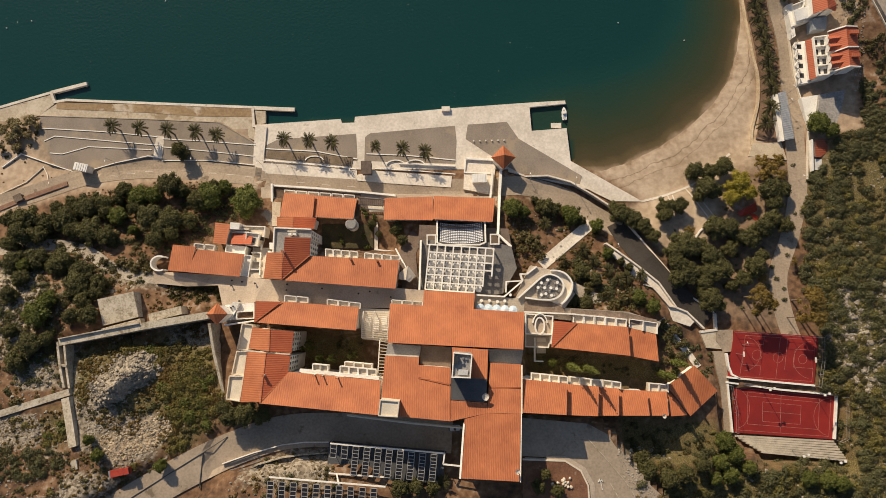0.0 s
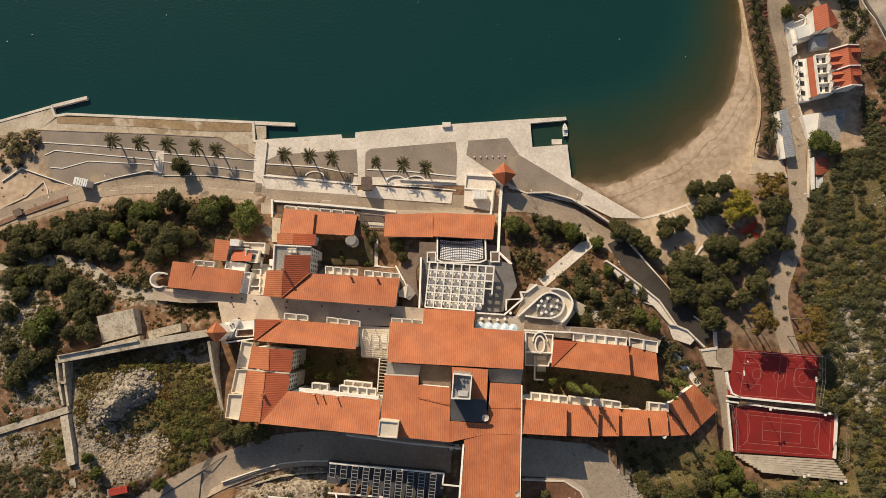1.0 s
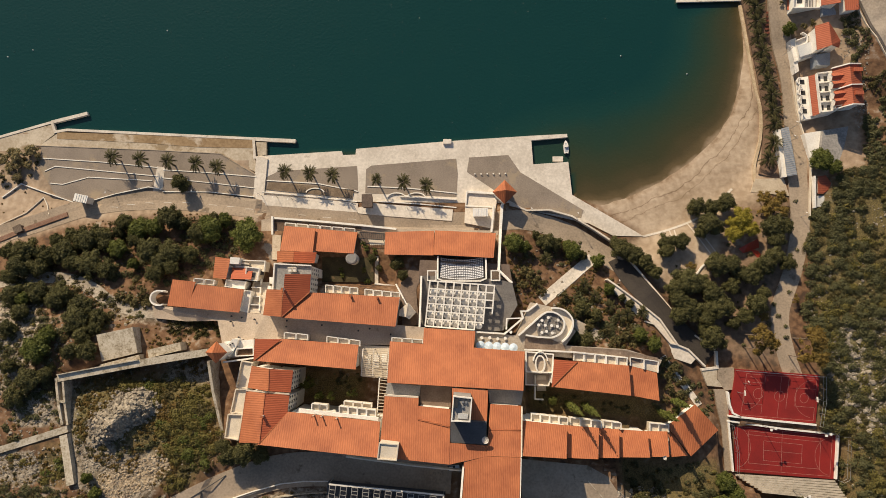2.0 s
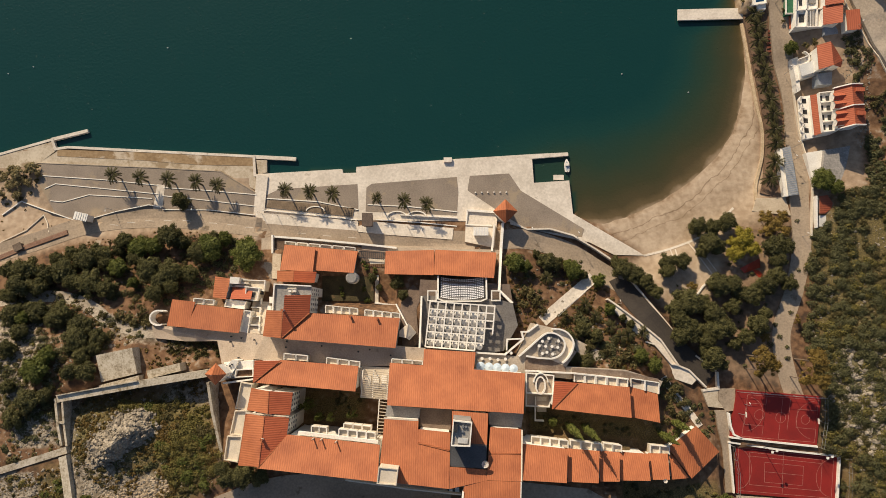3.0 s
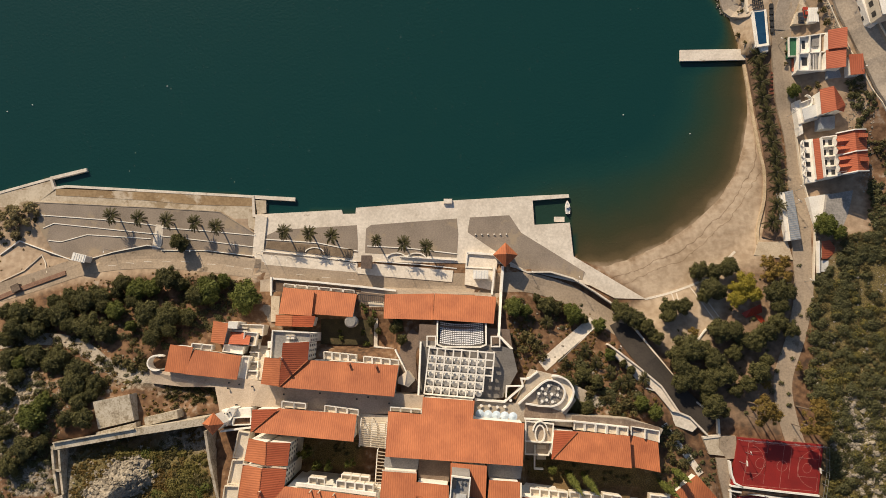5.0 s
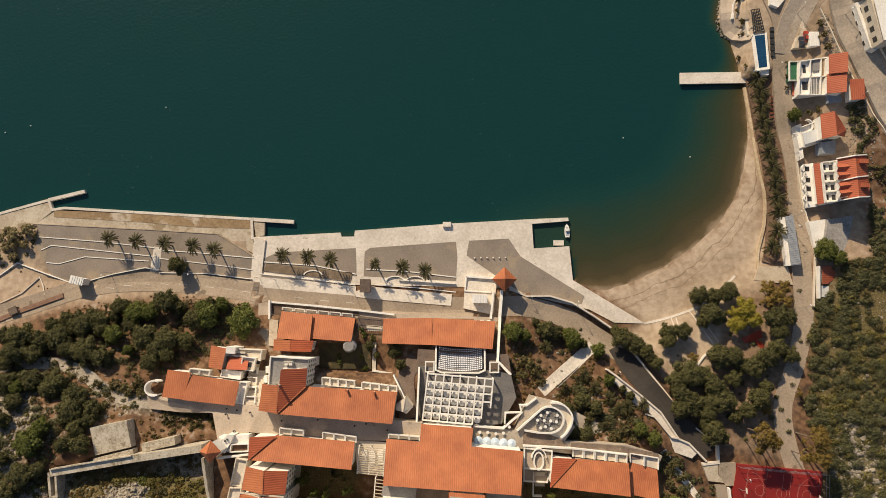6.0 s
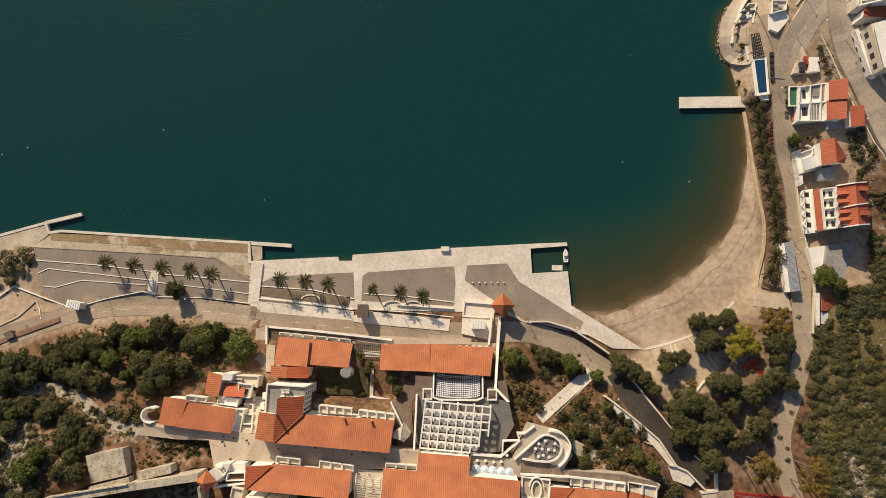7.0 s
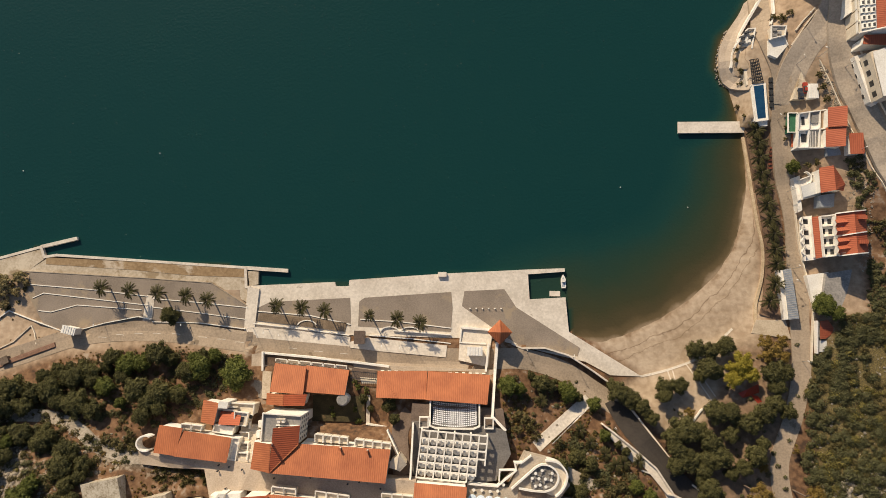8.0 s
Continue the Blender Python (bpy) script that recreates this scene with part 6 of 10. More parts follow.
WEST = [(-179.4, 29.9), (-135.5, 27.1), (-106.4, 18.2), (-108.3, 10), (-122.3, 6), (-133.3, -7.4), (-128.8, -24.1), (-159.7, -33)]
YARD = [(-129, -9.7), (-84.7, -2.1), (-76, -24.5), (-74.9, -37.1), (-91.2, -44.1), (-122, -33.2)]
LOW = [(-159, -36.6), (-128, -29.6), (-120.8, -42), (-104.1, -43.9), (-91.1, -45.8), (-110.7, -60.7), (-151.9, -64.9)]
LOWDARK = [(-156, -41.5), (-136, -43), (-124, -43.5), (-122.5, -49), (-134, -52), (-152, -51)]
LOWGREEN = [(-135, -32), (-126, -31), (-123.5, -40.5), (-132, -42)]
BANK = [(74.3, -2.0), (81.2, -3.9), (88.8, -12.7), (85.9, -19.0), (81.1, -18.5), (75.6, -9.0)]
BED = [(42.0, 18.1), (50.8, 20.3), (58.2, 12.6), (70.0, 7.1), (73.1, 1.7), (57.9, 1.2), (44.9, 3.9)]
# Dense dark scrub added below the knoll, standing in for its shaded side.
KNOLL_SHADE = [(-110, -29), (-99, -25.5), (-89, -22.5), (-87, -27), (-97, -31.5), (-108, -33.5)]
SPUR = [(-118, -42), (-106, -36), (-98, -33), (-89, -33), (-89, -37), (-96, -43), (-106, -46.5), (-116, -46)]
QUAYEND = [(-178, 76), (-162, 79), (-160, 70), (-165, 63), (-178, 62)]
GARDEN = [(19.8, 41.5), (50.8, 40.2), (77.5, 4.7), (72.8, -1.4), (41.4, 0.8), (22.1, 19.5)]
BACK = [(-71.6, -54.2), (-59.3, -45.7), (-37.2, -43.9), (-34.4, -65.3), (-74.2, -65.9)]
GRASSY = [(-112.5, -10.9), (-94.5, -10), (-81.5, -11.2), (-75.5, -26.3), (-76.3, -32.6), (-85.7, -43.2), (-92.2, -44.1), (-91.1, -34.3), (-95.5, -26.2), (-98, -17.9), (-106, -15.1)]
BRUSH = [(-127.4, -12.7), (-119.7, -13.5), (-117.1, -18.7), (-120.5, -29.6), (-125.1, -26)]
WALLTOP = [(-109.6, 7.9), (-99, 12), (-80.7, 11.4), (-78.5, 2.8), (-93.1, 1.5), (-106.4, -2.3)]
BAND = [(59.6, -37), (92, -38.4), (95.4, -48.1), (74.3, -53.9), (58.9, -45.7)]
HEDGE = [(87.6, -10.7), (94.8, -14.2), (95, -21.7), (90.7, -23.2), (87.8, -15.7)]
YARDS_IN = [[(-51.7, -6.6), (-30.8, -8.3), (-31.5, -17.8), (-50.2, -16.1)], [(27.8, -13.8), (74.3, -19), (73.6, -23.5), (28.4, -19.4)]]
FOOT = [(83.7, -47.5), (104.2, -50.5), (137.1, -54.2), (134, -72), (56.4, -67.4), (72, -55.4)]
scrub("scrub", "dense dark green scrub on the rocky slopes", [(HILL, 30, 0.8, 2.9), (FOOT, 12, 0.8, 2.2), (BAND, 9, 0.6, 1.8), (YARDS_IN[0], 22, 0.5, 1.2), (YARDS_IN[1], 18, 0.5, 1.2), (HEDGE, 25, 0.6, 1.4), (HILLN, 60, 0.5, 2.0), (WOOD, 20, 0.5, 1.9), (GROVE, 3, 0.5, 1.4), (SOUTH, 9, 1, 2.4), (WEST, 13, 0.7, 2.2), (LOW, 2, 0.6, 1.8), (LOWDARK, 34, 0.6, 2.0), (KNOLL_SHADE, 34, 0.5, 1.5), (BANK, 34, 0.6, 1.9), (BED, 22, 0.7, 2.2), (GARDEN, 7, 0.5, 1.8), (BACK, 5, 0.8, 1.8)], MAQUIS, 1, 0.42, -0.28)
scrub("scrub", "olive green and dry scrub on the rocky slopes", [(HILL, 16, 0.6, 2.0), (FOOT, 10, 0.6, 1.6), (SOUTH, 7, 0.8, 1.6), (WEST, 20, 0.5, 1.6), (LOW, 9, 0.3, 1.1), (LOWDARK, 30, 0.4, 1.5), (QUAYEND, 12, 0.3, 1.1), (BANK, 14, 0.4, 1.3), (BED, 12, 0.5, 1.4), (YARD, 26, 0.3, 1.3), (GRASSY, 50, 0.4, 1.6), (WALLTOP, 22, 0.5, 1.4), (GARDEN, 9, 0.5, 1.4), (WOOD, 20, 0.4, 1.5), (HILLN, 30, 0.4, 1.4), (BACK, 6, 0.5, 1.2), (BRUSH, 30, 0.4, 1.1)], OLIVE, 2, 0.42, -0.15)
scrub("scrub", "olive green bushes in the yard below the wall", [(GRASSY, 60, 0.4, 2.4), (HILL, 9, 0.7, 2.4), (BAND, 4, 0.6, 1.8), (HEDGE, 12, 0.5, 1.2), (FOOT, 9, 0.8, 2.4), (WEST, 3, 0.6, 1.8), (LOW, 3, 0.5, 1.6), (LOWGREEN, 60, 0.5, 1.6), (BRUSH, 10, 0.4, 1.2)], MEADOW, 4, 0.42, -0.05)
scrub("scrub", "large yellow-green bushes standing apart in the yard", [(GRASSY, 9, 1.3, 2.9), (LOWGREEN, 8, 1.2, 2.2), (SPUR, 3, 0.8, 1.8)], GREEN, 6, 0.42, -0.1)
scrub("dry_grass", "yellowish dry grass tufts on the slopes", [(GRASSY, 130, 0.4, 1.3), (YARD, 60, 0.3, 0.9), (BRUSH, 90, 0.4, 1.0), (LOW, 30, 0.3, 0.9), (WEST, 16, 0.4, 0.9), (WALLTOP, 40, 0.3, 0.8), (WOOD, 30, 0.3, 0.8), (CARWEST, 9, 0.15, 0.5), (STRAND, 22, 0.12, 0.45), (VERGE, 50, 0.2, 0.6), (CARPARK, 1.6, 0.12, 0.4), (GARDEN, 60, 0.3, 0.9), (SPUR, 40, 0.3, 0.9), (SOUTH, 14, 0.4, 0.9), (BACK, 20, 0.4, 0.9)], leaf_material("dry_grass", (0.12, 0.075, 0.022), (0.27, 0.185, 0.06)), 3, 0.36, -0.1)
# spiky agaves in a row below the promenade
bm = bmesh.new()
for k in range(22):
    a, e = 2.4 * k, 0.35 + 0.9 * (k % 5) / 5
    d, s = Vector((math.cos(a) * math.cos(e), math.sin(a) * math.cos(e), math.sin(e))), Vector((-math.sin(a), math.cos(a), 0))
    q = [bm.verts.new(v) for v in (s * 0.09, d * 0.8 + s * 0.12, d * 1.6, d * 0.8 - s * 0.12, -s * 0.09)]
    low = bm.verts.new(d * 0.7 + Vector((0, 0, -0.1)))
    for u, v in zip(q, q[1:] + q[:1]):
        bm.faces.new((u, v, low))
    bm.faces.new(q)
AGAVE = mesh_of("leaves", bm, PALMS)
gq = random.Random(8)
for k in range(30):
    f = (k // 2) / 14
    x, y, z = Vector((-98.2, 9.9, 24)).lerp(Vector((-78.4, 8.7, 25)), f) + Vector((gq.uniform(-1.2, 1.2), -2.2 * (k % 2) + gq.uniform(-1, 1), 0))
    o = thing("agave_plant", "spiky grey-green agave below the promenade wall", "agave", "agaves in a row", at=(x, y, h(x, y)))
    o.rotation_euler, o.scale = (0, 0, k * 1.3), tuple([gq.uniform(0.8, 1.35)] * 3)
    l = new("leaves", AGAVE)
    l.parent = o


# ---- balconies, windows and roof fittings of the hotel ----
def balconies(parent, outer_a, outer_b, inner_b, inner_a, n, drop=3.0, rail=1.0):
    """A row of n balconies: floor, front parapet and side walls. Corners are at floor level."""
    oa, ob_, ib, ia = [Vector(p) for p in (outer_a, outer_b, inner_b, inner_a)]
    for k in range(n):
        u, v = k / n, (k + 1) / n - 0.02
        a, b, c, d = oa.lerp(ob_, u), oa.lerp(ob_, v), ia.lerp(ib, v), ia.lerp(ib, u)
        bm = bmesh.new()
        prism(bm, [a, b, c, d], [p.z - drop for p in (a, b, c, d)])
        o = part("balcony", bm, CREAM, parent)
        up = Vector((0, 0, rail))
        for p, q in ((a, b), (a, d), (b, c)):
            bm = bmesh.new()
            bar(bm, p + up, q + up, 0.28, rail + 0.02)
            part("parapet", bm, WHITE, o)


def windows(parent, a, b, z0, rows, n, tall=1.6, wide=1.0, storey=3.0, out=0.06):
    """Rows of n windows along the wall from a to b, each a frame with a dark pane."""
    a, b = Vector((a[0], a[1], 0)), Vector((b[0], b[1], 0))
    d = (b - a).normalized()
    s = Vector((d.y, -d.x, 0)) * out
    for r in range(rows):
        for k in range(n):
            c = a.lerp(b, (k + 0.5) / n) + Vector((0, 0, z0 + r * storey))
            bm = bmesh.new()
            p, q = c - d * wide / 2, c + d * wide / 2
            prism(bm, [p + s + Vector((0, 0, tall)), q + s + Vector((0, 0, tall)), q - s * 3 + Vector((0, 0, tall)), p - s * 3 + Vector((0, 0, tall))], c.z)
            w = part("window", bm, WHITE, parent)
            bm = bmesh.new()
            p, q = c - d * (wide / 2 - 0.1), c + d * (wide / 2 - 0.1)
            e = s * 1.5
            prism(bm, [p + e + Vector((0, 0, tall - 0.1)), q + e + Vector((0, 0, tall - 0.1)), q + Vector((0, 0, tall - 0.1)), p + Vector((0, 0, tall - 0.1))], c.z + 0.1)
            part("pane", bm, DARK, w)


def solid(parent, pts, low, material, name="block", label=""):
    bm = bmesh.new()
    prism(bm, pts, low)
    return part(name, bm, material, parent, label)


def parapet(parent, pts, w=0.35, hgt=1.0, material=None):
    bm = bmesh.new()
    wall_line(bm, pts, w, hgt)
    return part("parapet", bm, material or WHITE, parent)


balconies(hotel_n, (-61.7, 47.3, 5.6), (-34.7, 44.9, 5.6), (-34.7, 43.8, 5.6), (-61.7, 46.3, 5.6), 6)
balconies(hotel_m, (-42.8, 23, 21.5), (-31.4, 21.9, 21.5), (-31.4, 19.7, 21.5), (-42.7, 20.4, 21.5), 4)
balconies(hotel_m, (-29, 21.5, 21.5), (-16.7, 20.2, 21.5), (-16.7, 18.2, 21.5), (-29, 19.3, 21.5), 4)
balconies(hotel_s, (-55.5, 6.7, 26.5), (-47.4, 5.9, 26.5), (-47.4, 4, 26.5), (-55.5, 4.6, 26.5), 2)
balconies(hotel_s, (-41.2, 5.3, 25.5), (-29.7, 3.8, 25.5), (-29.7, 1.9, 25.5), (-41.2, 3, 25.5), 3)
balconies(hotel_c, (-19.1, 4.9, 25.5), (-8.5, 4.1, 25.5), (-8.5, 2.9, 25.5), (-19.1, 3.6, 25.5), 3)
parapet(hotel_sw, [(-47.5, -17.6, 38.2), (-22, -20.2, 39.2)], 1.0, 1.2)
balconies(hotel_sw, (-43.6, -15.7, 36), (-38.6, -16.2, 36), (-38.6, -18.2, 36), (-43.6, -17.7, 36), 2)
balconies(hotel_sw, (-34.6, -16.4, 37), (-22.8, -17.6, 37.4), (-22.8, -20, 37.4), (-34.6, -18.8, 37), 4)
balconies(hotel_sw, (-33.6, -15.2, 34), (-24.6, -16.1, 34), (-24.6, -17.6, 34), (-33.6, -16.7, 34), 3)
balconies(hotel_e, (43.8, -0.4, 18), (62.5, -2.5, 18), (62.4, -5.2, 18), (43.7, -3.3, 18), 5)
balconies(hotel_e, (63.8, -2.3, 16), (73.7, -3.8, 16), (73.5, -7.7, 16), (63.7, -5.3, 16), 2)
balconies(hotel_se, (27, -19.4, 32), (39, -20.8, 31.5), (39, -23.2, 31.5), (27, -21.8, 32), 4)
balconies(hotel_se, (39.9, -20.9, 30), (50.3, -22.2, 29.5), (50.2, -24.5, 29.5), (39.8, -23.5, 30), 3)
balconies(hotel_se, (51.5, -22.5, 26), (57.5, -23.3, 26), (57.4, -25.5, 26), (51.4, -24.9, 26), 2)
balconies(hotel_se, (68.7, -24.2, 20), (75.2, -24.8, 20), (75.1, -27.3, 20), (68.6, -27, 20), 2)
windows(hotel_m, (Vector((-47.3, 20.7, 26)) - Vector((0.43, 0, 0))), (Vector((-47.2, 26, 26)) - Vector((0.3, 0, 0))), 13, 4, 3)
windows(hotel_m, (-47.3, 26.2), (-47.3, 29.1), 13, 4, 2)
windows(hotel_sw, (Vector((-50.5, -12, 37)) - Vector((0.45, 0, 0))), (Vector((-50.1, -5.5, 36)) - Vector((0.45, 0, 0))), 24, 4, 4)
windows(hotel_sw, (Vector((-50.8, -18, 39.5)) - Vector((0.45, 0, 0))), (Vector((-50.4, -13, 38.5)) - Vector((0.45, 0, 0))), 26, 4, 3)
windows(hotel_n, (-61.8, 45.9), (-35.3, 43.5), 3.2, 1, 12, 1.9, 1.1)
windows(hotel_q, (-23.2, 43.3), (16.7, 42.9), 5, 1, 16, 1.9, 1.2)

# parapets and chimney of the flat roof between the gables
parapet(hotel_m, [(-55.4, 26.3, 26), (-47.4, 26.3, 26)], 0.35, 1.0)
parapet(hotel_m, [(-60.3, 20.9, 26.1), (-59.9, 30.2, 26.1), (-47.1, 29.5, 26.1)], 0.4, 1.1)
for dx in (0, 1.5):
    solid(hotel_m, [(-54.6 + dx, 28.7, 27.4), (-53.6 + dx, 28.7, 27.4), (-53.6 + dx, 27.4, 27.4), (-54.6 + dx, 27.4, 27.4)], 25, WHITE, "chimney_stack")
solid(hotel_m, [(-54.9, 28.9, 27.6), (-51.9, 28.9, 27.6), (-51.9, 28.4, 27.6), (-54.9, 28.4, 27.6)], 27.2, CREAM, "chimney_cap")
# pale ridge caps along the gables and hips
for hs, a, b in ((hotel_m, (-55.6, 21, 31.05), (-55.8, 11.9, 31.05)), (hotel_m, (-47.4, 20.3, 26.6), (-55.8, 11.8, 31.05)), (hotel_s, (-56, 4.55, 30), (-63.4, -2.3, 35.05)), (hotel_sw, (-57.4, -12, 42.1), (-57.7, -26.4, 45.6)), (hotel_sw, (-50.6, -18.1, 39.6), (-57.8, -26.6, 45.6)), (hotel_sw, (-57, -4.5, 39.6), (-56.8, -11.3, 40.6)), (hotel_e, (44.5, -3.5, 21.05), (34.7, -11.5, 27.05)), (hotel_sw, (-65.2, -27, 41.1), (-63.9, -11.5, 39.6)), (hotel_n, (-55.7, 35.3, 16.55), (-55.9, 31.6, 16.55))):
    bm = bmesh.new()
    bar(bm, a, b, 0.34, 0.16)
    part("ridge_cap", bm, TILE_Y, hs)
for hs, a, b in ((hotel_sw, (-64, -11.2, 39.9), (-50.4, -12.5, 39)), (hotel_c, (-20.2, -12.8, 39.2), (-9.3, -13.4, 39.4)), (hotel_c, (23.4, -16.4, 38.2), (22.4, -30.6, 44.6))):
    bm = bmesh.new()
    bar(bm, a, b, 0.42, 0.3)
    part("eaves_band", bm, CREAM, hs)
# roof fittings of the central building
ALU_ = surface("pale_metal_sheet", (0.45, 0.43, 0.40), (0.58, 0.56, 0.52), 0.5, 0.6, 3.0, 0.05)
solid(hotel_c, [(1.8, -11.8, 50), (7.2, -12.3, 50), (6.6, -19.2, 50), (1.2, -19, 50)], 38, GREYROOF, "lift_tower", "grey flat-roofed lift tower")
parapet(hotel_c, [(1.8, -11.7, 50.8), (7.2, -12.3, 50.8), (6.6, -19.1, 50.8), (1.2, -18.9, 50.8), (1.8, -11.7, 50.8)], 0.35, 1.2)
solid(hotel_c, [(2.1, -12.5, 51.6), (3.3, -12.7, 51.6), (2.9, -15, 51.6), (1.7, -14.9, 51.6)], 50, DARK, "vent_box", "dark vent box")
solid(hotel_c, [(3.2, -16.6, 50.5), (6.1, -16.9, 50.5), (5.9, -18.4, 50.5), (3.0, -18.2, 50.5)], 49.8, ALU_, "roof_hatch", "pale metal roof hatch")
for q in ((4.6, -13.4), (5.6, -13.5), (4.5, -14.8)):
    solid(hotel_c, [(q[0] - 0.3, q[1] + 0.3, 50.7), (q[0] + 0.3, q[1] + 0.3, 50.7), (q[0] + 0.3, q[1] - 0.3, 50.7), (q[0] - 0.3, q[1] - 0.3, 50.7)], 49.9, METAL, "vent_cap")
solid(hotel_c, [(0.8, -19.6, 43.5), (12, -20.4, 43.5), (11.7, -27.2, 43.5), (0.8, -26.5, 43.5)], 38, DARKROOF, "flat_roof", "dark flat roof")
solid(hotel_c, [(-8.9, -10.1, 33), (1.2, -10.9, 33), (0.8, -17.7, 33), (-9.3, -16.3, 33)], 22, surface("brown_roof", (0.13, 0.09, 0.065), (0.22, 0.16, 0.12), 0.9, 0.3, 2, 0.1), "light_well", "brown floor of a roof light well")
solid(hotel_c, [(-19.8, -9.5, 34), (-8.9, -10.4, 34), (-9.3, -13.7, 34), (-20.3, -12.9, 34)], 24, GREYROOF, "flat_roof", "grey flat roof")
solid(hotel_c, [(13.1, -11.7, 33), (24.5, -11.8, 33), (23.7, -16.6, 33), (13.4, -15.9, 33)], 22, GREYROOF, "flat_roof", "grey flat roof")
solid(hotel_c, [(-20.4, -25.6, 49), (-14.8, -26.2, 49), (-15.3, -30.7, 49), (-20.9, -30.3, 49)], 40, CREAM, "plant_box", "pale rendered plant room box")
parapet(hotel_c, [(-20.4, -25.6, 49.5), (-14.8, -26.1, 49.5), (-15.3, -30.6, 49.5), (-20.9, -30.2, 49.5), (-20.4, -25.6, 49.5)], 0.3, 0.8, CREAM)
solid(hotel_c, [(-9.4, -20, 41.95), (-9.2, -19.6, 41.95), (0.6, -21.7, 42.75), (0.5, -22.2, 42.75)], 40, TILE_Y, "ridge_strip")
solid(hotel_c, [(12.8, -23.4, 41.65), (12.8, -23, 41.65), (22.5, -22.9, 41.4), (22.5, -23.3, 41.4)], 39, TILE_Y, "ridge_strip")
parapet(hotel_c, [(3.3, -48.5, 50.1), (4.4, -36.4, 47), (4.7, -33.4, 46.2)], 0.5, 3)
parapet(hotel_c, [(22.3, -30.7, 44.4), (21.1, -49.7, 49.6)], 0.3, 2)
bm = bmesh.new()
wall_line(bm, [(-31.8, -31.4, 41), (-11.6, -33.8, 42), (4.2, -35.3, 42)], 0.4, 2)
part("rear_beam", bm, CREAM, hotel_c)


def dish(at, size):
    ob = thing("satellite_dish", "white satellite dish on the tile roof", "satellite dish", at=at)
    bm = bmesh.new()
    rod(bm, (0, 0, -1.2), (0, 0, 0.9), 0.07)
    part("mast", bm, METAL, ob)
    bm = bmesh.new()
    n, prev = 14, None
    hub = bm.verts.new((0, 0, 0.8))
    for r, zz in ((0.35, 0.85), (0.7, 1.0), (1.0, 1.25)):
        ring = [bm.verts.new((size * r * math.cos(2 * math.pi * k / n), size * r * math.sin(2 * math.pi * k / n), zz)) for k in range(n)]
        for k in range(n):
            bm.faces.new((hub, ring[k], ring[(k + 1) % n]) if prev is None else (prev[k], ring[k], ring[(k + 1) % n], prev[(k + 1) % n]))
        prev = ring
    bmesh.ops.solidify(bm, geom=bm.faces[:], thickness=0.05)
    part("reflector", bm, WHITE, ob)


dish((11.4, -25.4, 44.4), 1.1)
dish((20.3, -46.4, 49.8), 0.8)
dish((70.7, -34, 28), 0.7)


def chimney(at, w=0.7, hgt=1.6):
    ob = thing("chimney", "short orange rendered roof chimney", "chimney", "roof chimneys", at=at)
    bm = bmesh.new()
    box(bm, -w / 2, -w / 2, -1, w / 2, w / 2, hgt)
    part("shaft", bm, CREAM, ob)
    bm = bmesh.new()
    box(bm, -w * 0.7, -w * 0.7, hgt + 0.02, w * 0.7, w * 0.7, hgt + 0.22)
    part("cap", bm, TILE_X, ob)


for q in ((-33.4, 19.1, 25), (-24.3, 18.4, 24.6), (-57.2, -18.6, 43), (-55.1, 21.2, 31.2)):
    chimney(q, 0.55, 2.0)
for q in ((-42.1, -18.9, 40), (-39.5, -19.1, 40), (-34.8, -19.7, 40.3)):
    chimney(q, 0.3, 3.2)

# west side terraces of the corner wing
sw_terr = house("terrace_block", "stepped white roof terraces beside the corner wing", "terrace")
for pts in ([(-68.7, -2.7, 30), (-65.1, -3.3, 30), (-66.6, -11.5, 30), (-70.2, -11.1, 30)], [(-70, -11.8, 31), (-66.3, -11.8, 31), (-67.6, -19.6, 31), (-71.4, -19.2, 31)], [(-71.9, -19.8, 32), (-67.3, -19.9, 32), (-68.4, -27.9, 32), (-72.7, -27.1, 32)]):
    solid(sw_terr, pts, 20, CREAM, "terrace_floor")
    parapet(sw_terr, [(a, b, c + 0.8) for a, b, c in pts] + [(pts[0][0], pts[0][1], pts[0][2] + 0.8)], 0.3, 1.4, CREAM)
# promenade end: white blocks by the corner tower
solid(sw_terr, [(-76, 3.6, 27), (-66, 4.3, 27), (-65.9, -0.3, 27), (-75.1, -1.7, 27)], 20, WHITE, "roof_terrace")
solid(sw_terr, [(-71, 0.9, 27.2), (-66, 1.2, 27.2), (-66, -0.7, 27.2), (-71.4, -1.0, 27.2)], 20, surface("brown_patio", (0.10, 0.055, 0.03), (0.19, 0.11, 0.06), 0.9, 0.5, 2, 0.1), "patio_floor")
parapet(sw_terr, [(-71.4, 1.2, 28.3), (-65.7, 1.5, 28.3), (-65.6, -0.9, 28.3), (-71.7, -1.2, 28.3), (-71.4, 1.2, 28.3)], 0.3, 1.4)
solid(sw_terr, [(-75.6, 0.8, 29), (-72.6, 4.6, 29), (-70.6, 4.4, 28.6), (-71.6, 1.6, 28.6), (-73.4, -1.5, 29)], 22, WHITE, "roof_slab")
for q in ((-73.2, 2.6), (-72.5, 3.1)):
    solid(sw_terr, [(q[0] - 0.2, q[1] - 0.25, 29.4), (q[0] + 0.2, q[1] - 0.25, 29.4), (q[0] + 0.2, q[1] + 0.25, 29.4), (q[0] - 0.2, q[1] + 0.25, 29.4)], 28.6, DARK, "vent")
parapet(sw_terr, [(-75.5, -3.2, 29), (-65.2, -1.8, 29)], 0.5, 3)

